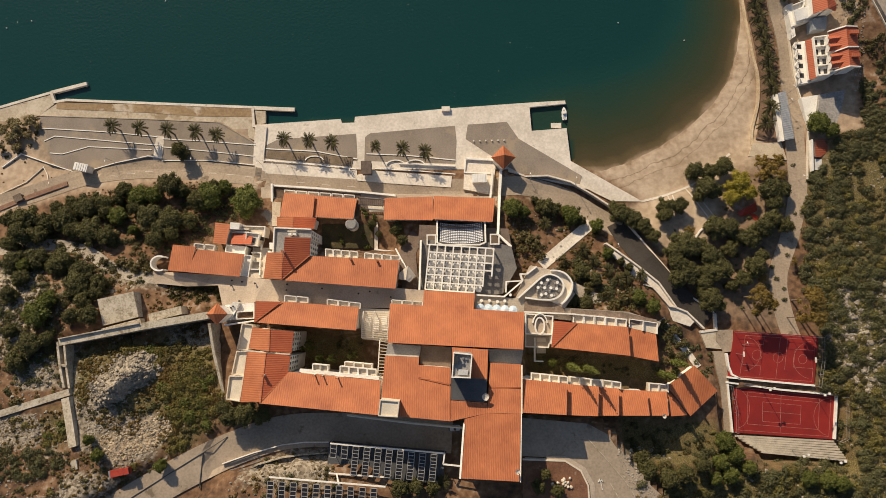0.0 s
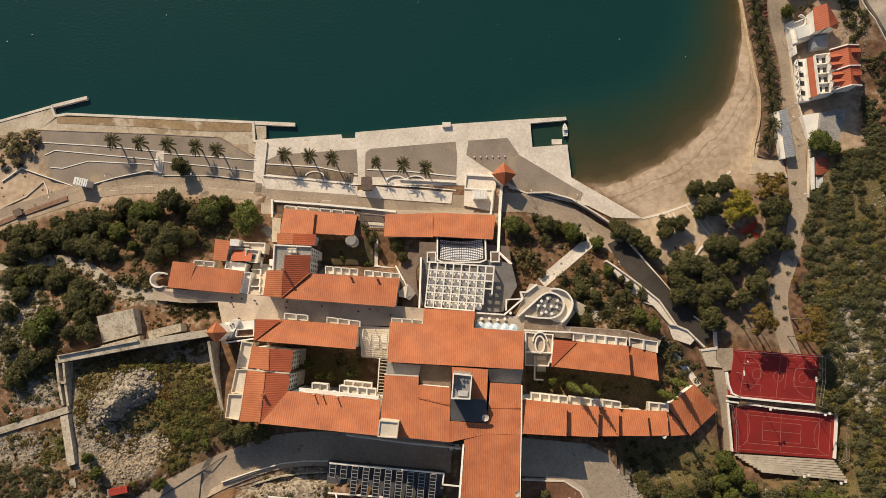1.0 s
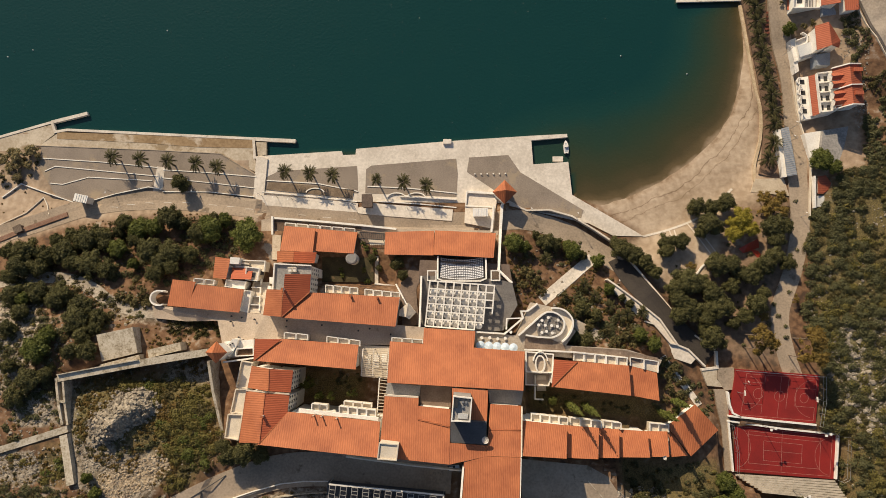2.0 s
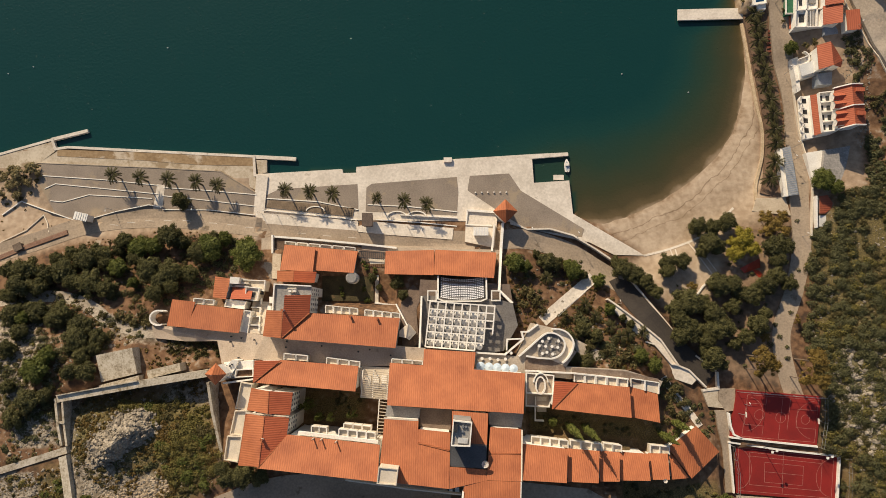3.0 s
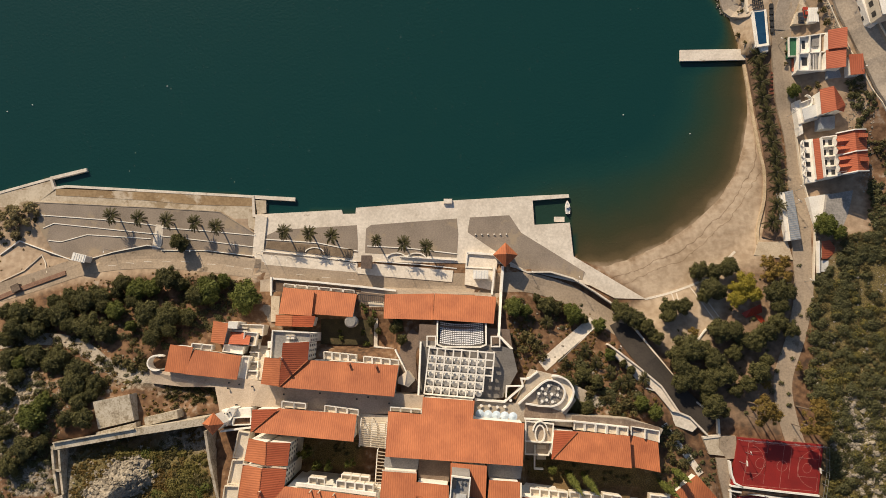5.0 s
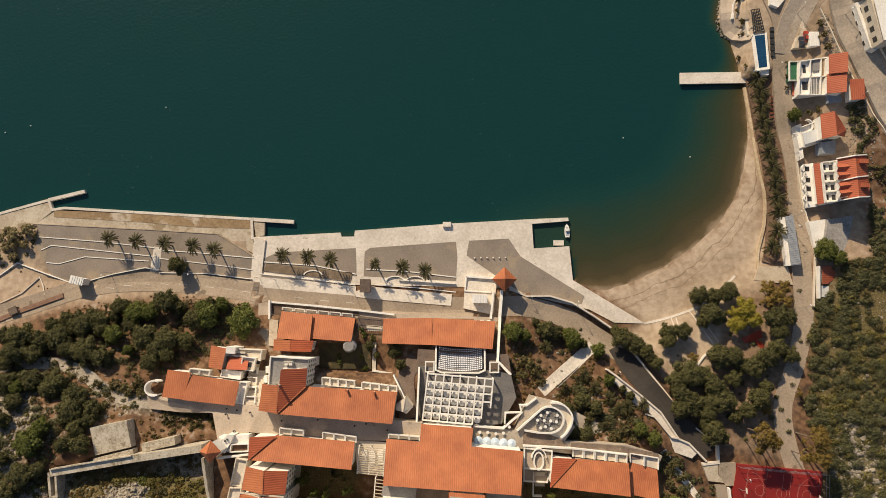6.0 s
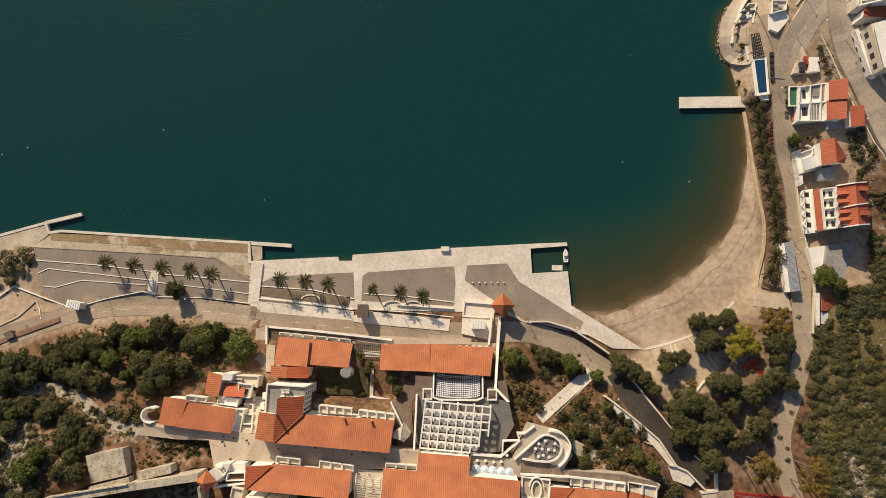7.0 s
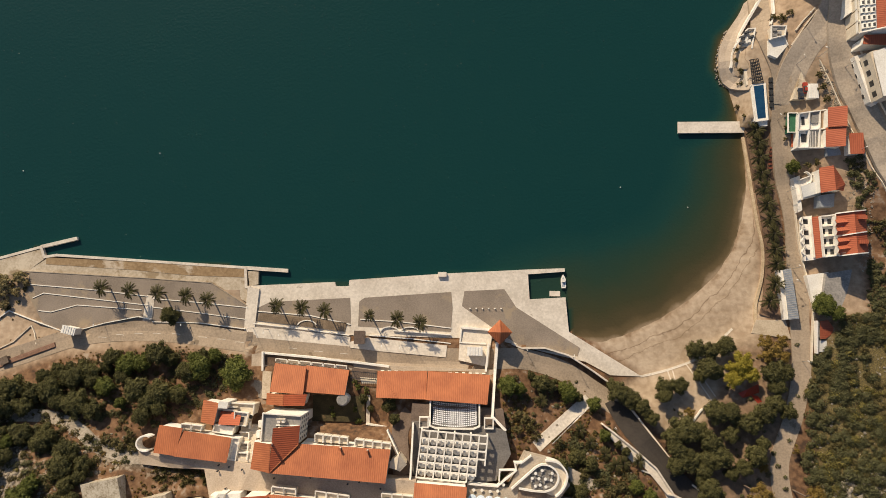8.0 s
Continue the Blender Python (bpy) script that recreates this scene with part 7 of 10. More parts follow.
# low white blocks round the villas
villa = house("terrace_block", "white stepped terraces and stairs beside the villas", "terrace")
for pts, m in (([(-78.8, 25.1, 18.5), (-71.9, 24.4, 18.5), (-72.3, 21.8, 18.5), (-79.2, 22.7, 18.5)], WHITE), ([(-79.3, 32.4, 16), (-65.9, 31.9, 16), (-66.2, 28.2, 16), (-70, 29.2, 16), (-78.2, 29.9, 16)], CREAM), ([(-71.4, 21.2, 21), (-69, 20.9, 21), (-70, 13.6, 21), (-72.5, 14, 21)], WHITE), ([(-72, 29.6, 18), (-67.3, 29.1, 18), (-68, 24.7, 18), (-72.1, 25.1, 18)], CREAM)):
    solid(villa, pts, 8, m, "terrace_floor")
    parapet(villa, [(a, b, c + 0.8) for a, b, c in pts] + [(pts[0][0], pts[0][1], pts[0][2] + 0.8)], 0.3, 1.2)
solid(villa, [(-71, 27.9, 18.3), (-68.8, 27.7, 18.3), (-69.2, 25.9, 18.3), (-71.2, 26.1, 18.3)], 17, DARK, "void")
balconies(villa, (-89.6, 25.5, 20), (-82.3, 24.8, 20), (-82.7, 23, 20), (-89.8, 23.6, 20), 2)
for k in range(12):
    a, b = Vector((-70.8, 24.6, 14.5)).lerp(Vector((-69.7, 14.5, 21.2)), k / 11), Vector((-64.6, 24.4, 14.5)).lerp(Vector((-64.5, 14.1, 21.2)), k / 11)
    bm = bmesh.new()
    prism(bm, [a, b, b + Vector((0, -1.15, 0)), a + Vector((0, -1.15, 0))], a.z - 6)
    part("stair_landing", bm, CREAM, villa)
for k, (y, z) in enumerate(((25.6, 15.4), (22.4, 17.2), (19.2, 19.2), (16.2, 21))):
    parapet(villa, [(-70.4, y, z + 0.4), (-67.6 + 0.5 * k, y - 0.1, z + 0.4), (-67.5 + 0.5 * k, y - 2.2, z + 0.8)], 0.35, 2.2)
    solid(villa, [(-64.4, y + 0.6, z + 0.6), (-63.2, y + 0.5, z + 0.6), (-63.1, y - 1.8, z + 0.6), (-64.3, y - 1.7, z + 0.6)], 8, WHITE, "pier")
solid(villa, [(-77.5, 33.2, 19.6), (-74.2, 32.9, 19.2), (-74.6, 30.6, 19.2), (-77.8, 30.8, 19.6)], 10, WHITE, "gable_wall")
for y in (31.2, 30):
    parapet(villa, [(-76.3, y, 17.8), (-71.5, y - 0.3, 17.4)], 0.6, 1.6, CREAM)
solid(villa, [(-68.7, 28.6, 16.4), (-66.6, 28.4, 16.4), (-66.7, 26.9, 16.4), (-68.8, 27.1, 16.4)], 15, DARK, "void")
ring = arc(*(-102, 18.6), 21, 3.0, 2.6, 60, 300, 12)
garden_wall("curved white wall at the end of the promenade", ring, 0.5, 4)
# round turret and pavilion
turret = house("turret", "round white turret with a flat grey top", "turret")
bm = bmesh.new()
x, y = (-35.5, 33.3)
bmesh.ops.create_cone(bm, cap_ends=True, segments=20, radius1=2.1, radius2=2.1, depth=9, matrix=Matrix.Translation((x, y, 7)))
part("wall", bm, WHITE, turret)
bm = bmesh.new()
bmesh.ops.create_cone(bm, cap_ends=True, segments=20, radius1=2.25, radius2=1.7, depth=0.5, matrix=Matrix.Translation((x, y, 11.77)))
part("cap", bm, GREYROOF, turret)
pav = house("garden_pavilion", "small gabled pavilion with pale tile roof on the path", "pavilion")
for pts in ([(-13.8, 16.8, 23.5), (-11.2, 13.4, 22), (-13.5, 11, 22), (-14.6, 11.8, 23)], [(-13.8, 16.8, 23.5), (-14.6, 11.8, 23), (-17.1, 12.2, 22), (-17.1, 14.2, 22)]):
    roof_on(pav, pts, 15, CREAM, CREAM, 0.2, 0.2)

# slatted pergola next to the central building
perg = thing("slat_pergola", "pale timber slat pergola over a walkway", "pergola")
PALE = surface("pale_timber", (0.42, 0.34, 0.24), (0.6, 0.5, 0.38), 0.8, 0.8, 4.0, 0.2)
for k in range(13):
    v = k / 12
    a, b = Vector((-28.7, 0.9, 27)).lerp(Vector((-29.1, -7.4, 28)), v), Vector((-20.1, 0.1, 27)).lerp(Vector((-20.6, -8.2, 28)), v)
    bm = bmesh.new()
    bar(bm, a, b, 0.25, 0.2)
    part("slat", bm, PALE, perg)
for k in range(12):
    v = k / 11
    a, b = Vector((-22.8, -8.9, 30)).lerp(Vector((-23.3, -20.5, 32)), v), Vector((-19.8, -9.3, 30)).lerp(Vector((-20.3, -20.5, 32)), v)
    bm = bmesh.new()
    bar(bm, a, b, 0.25, 0.2)
    part("slat", bm, PALE, perg)
for a, b in (((-28.8, 1.1, 26.8), (-29.2, -7.8, 27.8)), ((-20.1, 0.3, 26.8), (-20.6, -8.6, 27.8)), ((-22.8, -8.5, 29.8), (-23.3, -20.9, 31.8)), ((-19.8, -8.9, 29.8), (-20.4, -20.9, 31.8)), ((-25.1, 0.9, 26.8), (-25.4, -7.8, 27.8))):
    bm = bmesh.new()
    bar(bm, a, b, 0.3, 0.3)
    part("rail", bm, WHITE, perg)
    for e in (a, b):
        bm = bmesh.new()
        rod(bm, (e[0], e[1], e[2] - 0.3), (e[0], e[1], 20), 0.15)
        part("post", bm, WHITE, perg)
terrace("shaded paved court under the slat pergola", [(-31, 2.3, 23.4), (-20.1, 1.7, 23.4), (-20.5, -9.2, 23.4), (-29.6, -8.4, 23.4)], 9, CREAM)
for k in range(3):
    bm = bmesh.new()
    box(bm, -0.9, -2.4, 0, 0.9, 2.4, 0.5)
    bench = tagged(part("bench_block", bm, WHITE), "low white masonry bench under the slat pergola", "bench", "benches under the slats")
    bench.location = (-27.3 + 2.7 * k, -3.2, 23.41)

# stepped terraces between the central building and the east wing
east = house("terrace_block", "white walled terraces and stairs by the east wing", "terrace")
for pts in ([(26.9, -0.2, 20), (36.3, -1.1, 20), (35.8, -7.3, 20), (26.8, -6.9, 20)], [(27, -7.3, 18), (35.7, -7.8, 18), (34.8, -11.9, 18), (26.9, -11.6, 18)]):
    solid(east, pts, 10, PAVING, "terrace_floor")
    parapet(east, [(a, b, c + 0.9) for a, b, c in pts] + [(pts[0][0], pts[0][1], pts[0][2] + 0.9)], 0.4, 1.3)
parapet(east, [(26.5, 0.5, 20.8), (43.7, -0.4, 19.5), (62.7, -2.5, 18)], 0.5, 2)
parapet(east, [(a, b, 21) for a, b, c in arc(*(31.7, -4.4), 0, 1.6, 2.9, 0, 360, 16)], 0.5, 1)
parapet(east, [(a, b, 21.4) for a, b, c in arc(*(31.8, -4), 0, 2.5, 3.8, 10, 170, 12)], 0.35, 1.4)
parapet(east, [(30.2, -8.5, 19), (30.1, -16.7, 18), (33.1, -16.8, 18)], 0.4, 2)
for k in range(8):
    a, b = Vector((30.8, -8.5, 18.6)).lerp(Vector((31.2, -13.4, 15)), k / 7), Vector((34, -8.5, 18.6)).lerp(Vector((34.4, -13.4, 15)), k / 7)
    bm = bmesh.new()
    prism(bm, [a, b, b + Vector((0, -0.75, 0)), a + Vector((0, -0.75, 0))], a.z - 5)
    part("step", bm, CREAM, east)

# ---- solar collectors behind the hotel ----
POLE_SHADOW = surface("pole_shadow_black", (0.02, 0.02, 0.02), (0.04, 0.04, 0.04), 0.6, 1, 4, 0)
GLASS = surface("collector_glass", (0.012, 0.013, 0.016), (0.03, 0.03, 0.035), 0.15, 0.6, 3.0, 0.0)
ALU = surface("aluminium", (0.28, 0.265, 0.24), (0.40, 0.38, 0.35), 0.5, 0.6, 3.0, 0.05)


def collector(a, b, w, n):
    """A tilted rack of n dark panels between its upper end a and lower end b."""
    a, b = Vector(a), Vector(b)
    ob = thing("solar_collector", "tilted solar collector rack with pale frames", "solar panel", "solar collectors", at=a)
    d = b - a
    s = Vector((-d.y, d.x, 0)).normalized() * w / 2
    for e in (s, -s):
        bm = bmesh.new()
        bar(bm, e, d + e, 0.16, 0.14)
        part("side_rail", bm, ALU, ob)
    for k in range(n + 1):
        bm = bmesh.new()
        q = d * (k / n)
        bar(bm, q + s + Vector((0, 0, 0.01)), q - s + Vector((0, 0, 0.01)), 0.14, 0.14)
        part("rung", bm, ALU, ob)
    for k in range(n):
        bm = bmesh.new()
        p, q = d * ((k + 0.12) / n), d * ((k + 0.88) / n)
        dn = Vector((0, 0, -0.08))
        top = [p + s * 0.85 + dn, p - s * 0.85 + dn, q - s * 0.85 + dn, q + s * 0.85 + dn]
        prism(bm, top, [v.z - 0.05 for v in top])
        part("panel", bm, GLASS, ob)
    for e in (d * 0.1, d * 0.9):
        bm = bmesh.new()
        rod(bm, e + Vector((0, 0, -0.1)), e + Vector((0, 0, -4.5)), 0.09)
        part("leg", bm, ALU, ob)


for k in range(10):
    f = k / 9
    long_ = k > 1
    top, bot = Vector((-36.3, -40.8, 38)).lerp(Vector((-4.7, -44, 38)), f), Vector((-37.3, -49.8, 37)).lerp(Vector((-5.5, -52.4, 37)), f)
    collector(top, bot if long_ else top.lerp(bot, 0.45), 1.9, 8 if long_ else 3)
for k in range(10):
    f = k / 9
    top = Vector((-55.9, -51.7, 39)).lerp(Vector((-23.5, -54, 39)), f)
    collector(top, top + Vector((-0.6, -10.5, -1)), 1.9, 8)
rackbed = thing("collector_frame", "pale steel frame carrying the solar collectors", "frame")
for a, b in (((-37.6, -40.5, 37.6), (-1.4, -43.8, 37.6)), ((-38.1, -49.9, 36.8), (-18.7, -51.3, 36.8)), ((-1.4, -43.8, 37.6), (-1.9, -47.1, 37.6)), ((-1.9, -47.1, 37.6), (4.5, -47.8, 37.6)), ((-56.5, -50.5, 38.8), (-19.9, -53.6, 38.8)), ((-35.5, -50.2, 37), (-34.6, -53.7, 38))):
    bm = bmesh.new()
    bar(bm, a, b, 0.45, 0.35)
    part("beam", bm, WHITE, rackbed)
    for e in (a, b):
        bm = bmesh.new()
        rod(bm, (e[0], e[1], e[2] - 0.3), (e[0], e[1], h(e[0], e[1]) - 0.5), 0.1)
        part("post", bm, ALU, rackbed)
terrace("dark gravel bed under the solar collectors", [(-38.6, -40.8, 34.2), (-0.9, -44.3, 34.2), (-2.4, -53.8, 34.2), (-39.3, -51.2, 34.2)], 3, DARKROOF, "gravel_bed")
garden_wall("white roadside kerb behind the hotel", [(-74.2, -48.2, 31), (-64.1, -44.8, 30.6), (-54.7, -42.3, 30.6), (-47.3, -41.5, 30.6), (-38, -41.5, 30.6)], 0.26, 0.9)
garden_wall("grey roadside kerb behind the hotel", [(-63.7, -48.8, 30.8), (-54.7, -46.3, 30.8), (-47.3, -45.3, 30.8), (-38, -44.8, 30.8)], 0.4, 1.5, OLDCON)
for k in range(5):
    a, b = Vector((-71.5, -48, 30.6)).lerp(Vector((-72, -52.5, 30.6)), k / 4), Vector((-62.6, -44.9, 30.6)).lerp(Vector((-62.4, -50, 30.6)), k / 4)
    garden_wall("thin grey steel rail beside the road", [a, b], 0.14, 0.14, METAL, "rail", "rail")
# The shadow of a pole, laid over the road as a thin black strip.
garden_wall("pole shadow laid as a thin black strip across the road", [(-80.2, -44.6, 31.75), (-81, -55.6, 31.9)], 0.28, 0.3, POLE_SHADOW, "drain", "pole_shadow_strip")
ix, iy = (36.9, -53.6)
island = [(23.5, -46.6), (31, -46.9), (37, -47.1), (42, -50.2), (44.2, -54.8), (44.4, -60), (41, -66), (23.5, -66)]
terrace("brown earth island with pale stones beside the drive", [(a, b, 33.5) for a, b in island], 2, surface("island_soil", (0.12, 0.055, 0.03), (0.22, 0.105, 0.058), 0.95, 0.4, 3, 0.3, stain=((0.30, 0.22, 0.15), 0.5, 0.63)), "planting_bed")
garden_wall("pale kerb round the planted island", [(a, b, 33.7) for a, b in island[:6]], 0.5, 0.9, CREAM)
garden_wall("wide pale paved edge of the drive", [(31, -46.3, 33.32), (37.3, -46.5, 33.32), (43, -49.9, 33.32), (45.5, -54.6, 33.32), (45.7, -60, 33.32)], 1.5, 0.5, PAVING, "kerb", "kerb")
for pts in ([(44.6, -40.2), (45.4, -41.2), (50.6, -47), (55.8, -53.2), (58.3, -57), (62, -66)], [(51.2, -54), (53.8, -58.7), (57, -66)]):
    garden_wall("low dark kerb in the drive", [(a, b, 33.38) for a, b in pts], 0.22, 0.3, OLDCON, "kerb", "kerb")
garden_wall("low grey edging of the shaded forecourt", [(24.4, -46.2, 33.6), (31, -46.4, 33.6)], 0.3, 0.8, OLDCON, "kerb", "kerb")
g7 = np.random.default_rng(7)
for k in range(14):
    bm = bmesh.new()
    bmesh.ops.create_icosphere(bm, subdivisions=1, radius=0.7)
    for v in bm.verts:
        v.co *= g7.uniform(0.6, 1.1)
    ob = part("boulder", bm, CREAM)
    ob.location = (ix + g7.normal(0, 1.6), iy + g7.normal(0, 1.2), 33.7)
    tagged(ob, "pale boulder on the round earth island", "boulder", "boulders on the island")


# ---- shore works ----
def kerb(label, pts, w=0.4, hgt=0.5, material=None):
    return garden_wall(label, pts, w, hgt, material, "kerb", "kerb")


garden_wall("concrete jetty at the west end of the quay", [(-156.8, 88.6, 1.3), (-142.7, 92.1, 1.3)], 1.3, 4, CONCRETE, "jetty", "jetty")
garden_wall("concrete jetty beside the quay", [(-76.3, 81.3, 1.3), (-59.8, 80.4, 1.3)], 1.4, 4, CONCRETE, "jetty", "jetty")
garden_wall("pale concrete sea wall along the car park", [(-189.9, 79, 1.5), (-156.6, 88.5, 1.5), (-155.1, 84.6, 1.5), (-150.2, 85.4, 1.5), (-76.3, 81.4, 1.5), (-75.7, 73.9, 1.5), (-74.1, 73.9, 1.5)], 1.0, 4, CONCRETE, "sea wall", "sea_wall")
STRIP = surface("pale_trodden_earth", (0.40, 0.32, 0.225), (0.58, 0.495, 0.38), 0.95, 0.12, 1.2, 0.15, stain=((0.24, 0.165, 0.085), 0.13, 0.54))
WETBAND = surface("wet_brown_band", (0.22, 0.14, 0.068), (0.35, 0.24, 0.13), 0.9, 0.15, 1.0, 0.15, stain=((0.58, 0.49, 0.38), 0.09, 0.52))
terrace("wet brown band along the sea wall", [(-154.2, 84.5, 1.4), (-76.5, 81.4, 1.4), (-76, 77.6, 1.4), (-97.9, 78.1, 1.4), (-120.3, 80, 1.4), (-154.1, 81.8, 1.4)], 4, WETBAND, "earth_strip")
terrace("wet-stained earth strip behind the sea wall", [(-154.3, 84.4, 1.32), (-76.6, 81.3, 1.32), (-75.5, 73.8, 1.32), (-74.9, 67.9, 1.32), (-88.9, 75.5, 1.32), (-161.2, 79, 1.32)], 4, STRIP, "earth_strip")
terrace("pale trodden earth at the western shore", [(-190, 78.6, 1.32), (-156.7, 87.6, 1.32), (-154.2, 83.9, 1.32), (-161.2, 79, 1.32), (-189.6, 72.7, 1.32)], 4, STRIP, "earth_strip")
terrace("old concrete slip at the quay corner", [(-75.4, 80.1, 1.25), (-71.2, 79.9, 1.25), (-71.1, 75.1, 1.25), (-74.4, 74.2, 1.25)], 4, STRIP, "slipway")
kerb("white painted kerb in the car park", [(-159.5, 73.9, 2.12), (-135.2, 72.2, 2.12), (-113.3, 69.9, 2.12)], 0.3, 0.5, WHITE)
kerb("white painted kerb in the car park", [(-157.8, 68.7, 2.12), (-153.7, 70.6, 2.12), (-113.2, 66.5, 2.12)], 0.3, 0.5, WHITE)
kerb("white painted kerb in the car park", [(-155.3, 63.9, 2.12), (-150.4, 63.4, 2.12), (-140.3, 66.2, 2.12), (-115.3, 64.7, 2.12)], 0.3, 0.5, WHITE)
kerb("white painted kerb beside the coast road", [(-137.4, 57, 2.9), (-128.7, 59.5, 2.9), (-116.2, 62.1, 2.9), (-111.3, 61.1, 2.9)], 0.32, 1.0, WHITE)
kerb("white painted kerb in the car park", [(-111.1, 69, 2.12), (-95, 67.9, 2.12), (-74.6, 66.1, 2.12)], 0.3, 0.5, WHITE)
kerb("white painted kerb in the car park", [(-111.4, 65.8, 2.12), (-92.7, 63.8, 2.12), (-75, 61.6, 2.12)], 0.3, 0.5, WHITE)
kerb("white painted kerb beside the coast road", [(-110.6, 60.2, 2.9), (-92.3, 60, 2.9), (-74.9, 58, 2.9)], 0.32, 1.0, WHITE)
kerb("thin dark kerb round the car park", [(-162.5, 79, 2.05), (-114.3, 76.8, 2.05), (-89.1, 75.3, 2.05), (-74.7, 66.7, 2.05)], 0.25, 0.5, STONE)
bed("pavement", "pale paved cross path in the car park", [(-113.6, 70.4), (-110.5, 69.9), (-111.2, 60.2), (-114.8, 60.3)], 1.97, 0.5, CONCRETE)
bed("pavement", "pale paved cross path beside the quay", [(-74.9, 74.2), (-70.4, 73.3), (-71.6, 56.4), (-75.6, 56.5)], 1.97, 1.5, CONCRETE)
garden_wall("white boundary wall beside the western lane", [(-173.3, 58.2, h(-173, 58) + 0.6), (-166.6, 63.7, h(-166.6, 63.7) + 0.6), (-156, 59.9, h(-156, 59.9) + 0.6), (-144.7, 56, h(-144.7, 56) + 0.7)], 0.35, 1.0)
garden_wall("white boundary wall beside the western lane", [(-174, 45.9, h(-174, 46) + 0.5), (-162.6, 52, h(-162.6, 52) + 0.5), (-157.1, 58.2, h(-157, 58) + 0.5), (-155.1, 55.2, h(-155, 55) + 0.5), (-153.6, 51.2, h(-153.6, 51) + 0.5)], 0.35, 1.0, CREAM)
garden_wall("reddish brown stone wall along the coast road", [(-182, 34.5, h(-182, 34.5) + 0.8), (-174.9, 38.6, h(-174.9, 38.6) + 0.8), (-162.7, 44.6, h(-162.7, 44.6) + 0.8), (-146.3, 51.2, h(-146.3, 51.2) + 0.8)], 1.7, 1.6, surface("red_stone", (0.2, 0.11, 0.07), (0.32, 0.19, 0.13), 0.95, 0.5, 3.0, 0.3))

# planters and low walls at the inner edge of the quay
for pts in ([(-70.7, 64.7, 1.9), (-50.8, 63.4, 1.9), (-35, 60.2, 1.9)], [(-72.2, 60.1, 2.4), (-55, 58.4, 2.4), (-35.3, 56.1, 2.4)], [(-31.4, 62.2, 1.9), (-15.6, 61.4, 1.9), (3.2, 59.3, 1.9)], [(-28, 56.2, 2.6), (-11.3, 55.1, 2.6), (3.1, 53.6, 2.6)], [(-18.7, 58.1, 2.4), (3.1, 56.8, 2.4)]):
    garden_wall("low white planter wall on the quay", [(a, b, c - 0.3) for a, b, c in pts], 0.36, 0.9)
for q in ((-51.6, 59.5, 2.2), (-20, 57.5, 2.2), (-12.4, 57.5, 2.2)):
    garden_wall("arched white planter rim on the quay", arc(q[0], q[1], 1.9, 3.6, 2.0, 10, 170, 10), 0.4, 0.8)
terrace("raised light concrete walk along the quay", [(-74.9, 59.1, 2.2), (-54, 57.5, 2.2), (-34.9, 55.5, 2.2), (-34.9, 51.9, 2.2), (-74.8, 55.1, 2.2)], 3, CONCRETE)
terrace("raised light concrete walk along the quay", [(-28.7, 55.4, 2.4), (1.8, 52.8, 2.4), (1.3, 48.4, 2.4), (-24.4, 50.4, 2.4), (-34.8, 51.5, 2.4), (-34.8, 53.7, 2.4)], 3, CONCRETE)
terrace("brown planted strip on the quay", [(-69.7, 64.1, 1.6), (-36.5, 60.8, 1.6), (-37.2, 57.4, 1.6), (-70.7, 61.2, 1.6)], 0.6, surface("garden_soil", (0.14, 0.10, 0.065), (0.24, 0.175, 0.115), 0.95, 0.5, 3.0, 0.3), "planting_bed")
terrace("pale forecourt beside the tower", [(6.7, 59.5, 2.2), (18.8, 58.2, 2.2), (17.2, 45.1, 3.6), (6.1, 47.5, 3.4)], 2, CONCRETE)
garden_wall("white parapet of the tower forecourt", [(7.1, 59.6, 3.2), (17.5, 58.9, 3.2)], 0.8, 2.2)
garden_wall("white parapet of the tower forecourt", [(7.1, 59.6, 3.2), (6.6, 54.1, 3.2), (16.5, 53.6, 3.2)], 0.5, 2)
garden_wall("curved stone wall between quay and road", [(26, 53.8, 3.5), (29.9, 52.2, 3.5), (38.5, 52.4, 3.5), (47.1, 49.9, 3.5), (55.5, 44.7, 3.5), (62.8, 39.6, 3.8), (67.2, 34.2, 4.8), (73.2, 26, 6), (79.7, 17.6, 6.8), (88.4, 6.2, 7.6), (97, -0.2, 8.6)], 0.6, 4, CONCRETE)
garden_wall("pale stone wall on the garden side of the road", [(58.5, 25.6, 8.6), (62.2, 22.9, 9), (69.4, 17.2, 9.6), (76.8, 10.9, 10), (82.9, 1.6, 10.2), (86.5, 0.1, 10.2), (92.4, -6, 10.4)], 0.6, 5, CONCRETE)
terrace("pale stepped walk above the sunken ramp", [(61.4, 23, 8.2), (62.2, 22.7, 8.4), (69.4, 17, 9), (76.8, 10.7, 9.3), (82.9, 1.4, 9.5), (86.5, -0.1, 9.5), (89.5, -3.2, 9.6), (87.5, -5.2, 9.6), (81.3, -3.1, 9.5), (76.5, 3.7, 9.3), (71.6, 9.3, 9), (60.7, 21.4, 8.2)], 6, CONCRETE, "stepped_walk")
garden_wall("low pale wall across the stepped walk", [(71.3, 10.2, 10), (74.6, 9.2, 10.2), (80.3, 2.2, 10.4), (82.6, 1.8, 10.4)], 0.5, 2, CONCRETE)
garden_wall("stone wall beside the sunken lane", [(91.1, -7.2, 10), (96.8, -6.5, 10), (96.9, -0.6, 9.5)], 0.8, 3, CONCRETE)
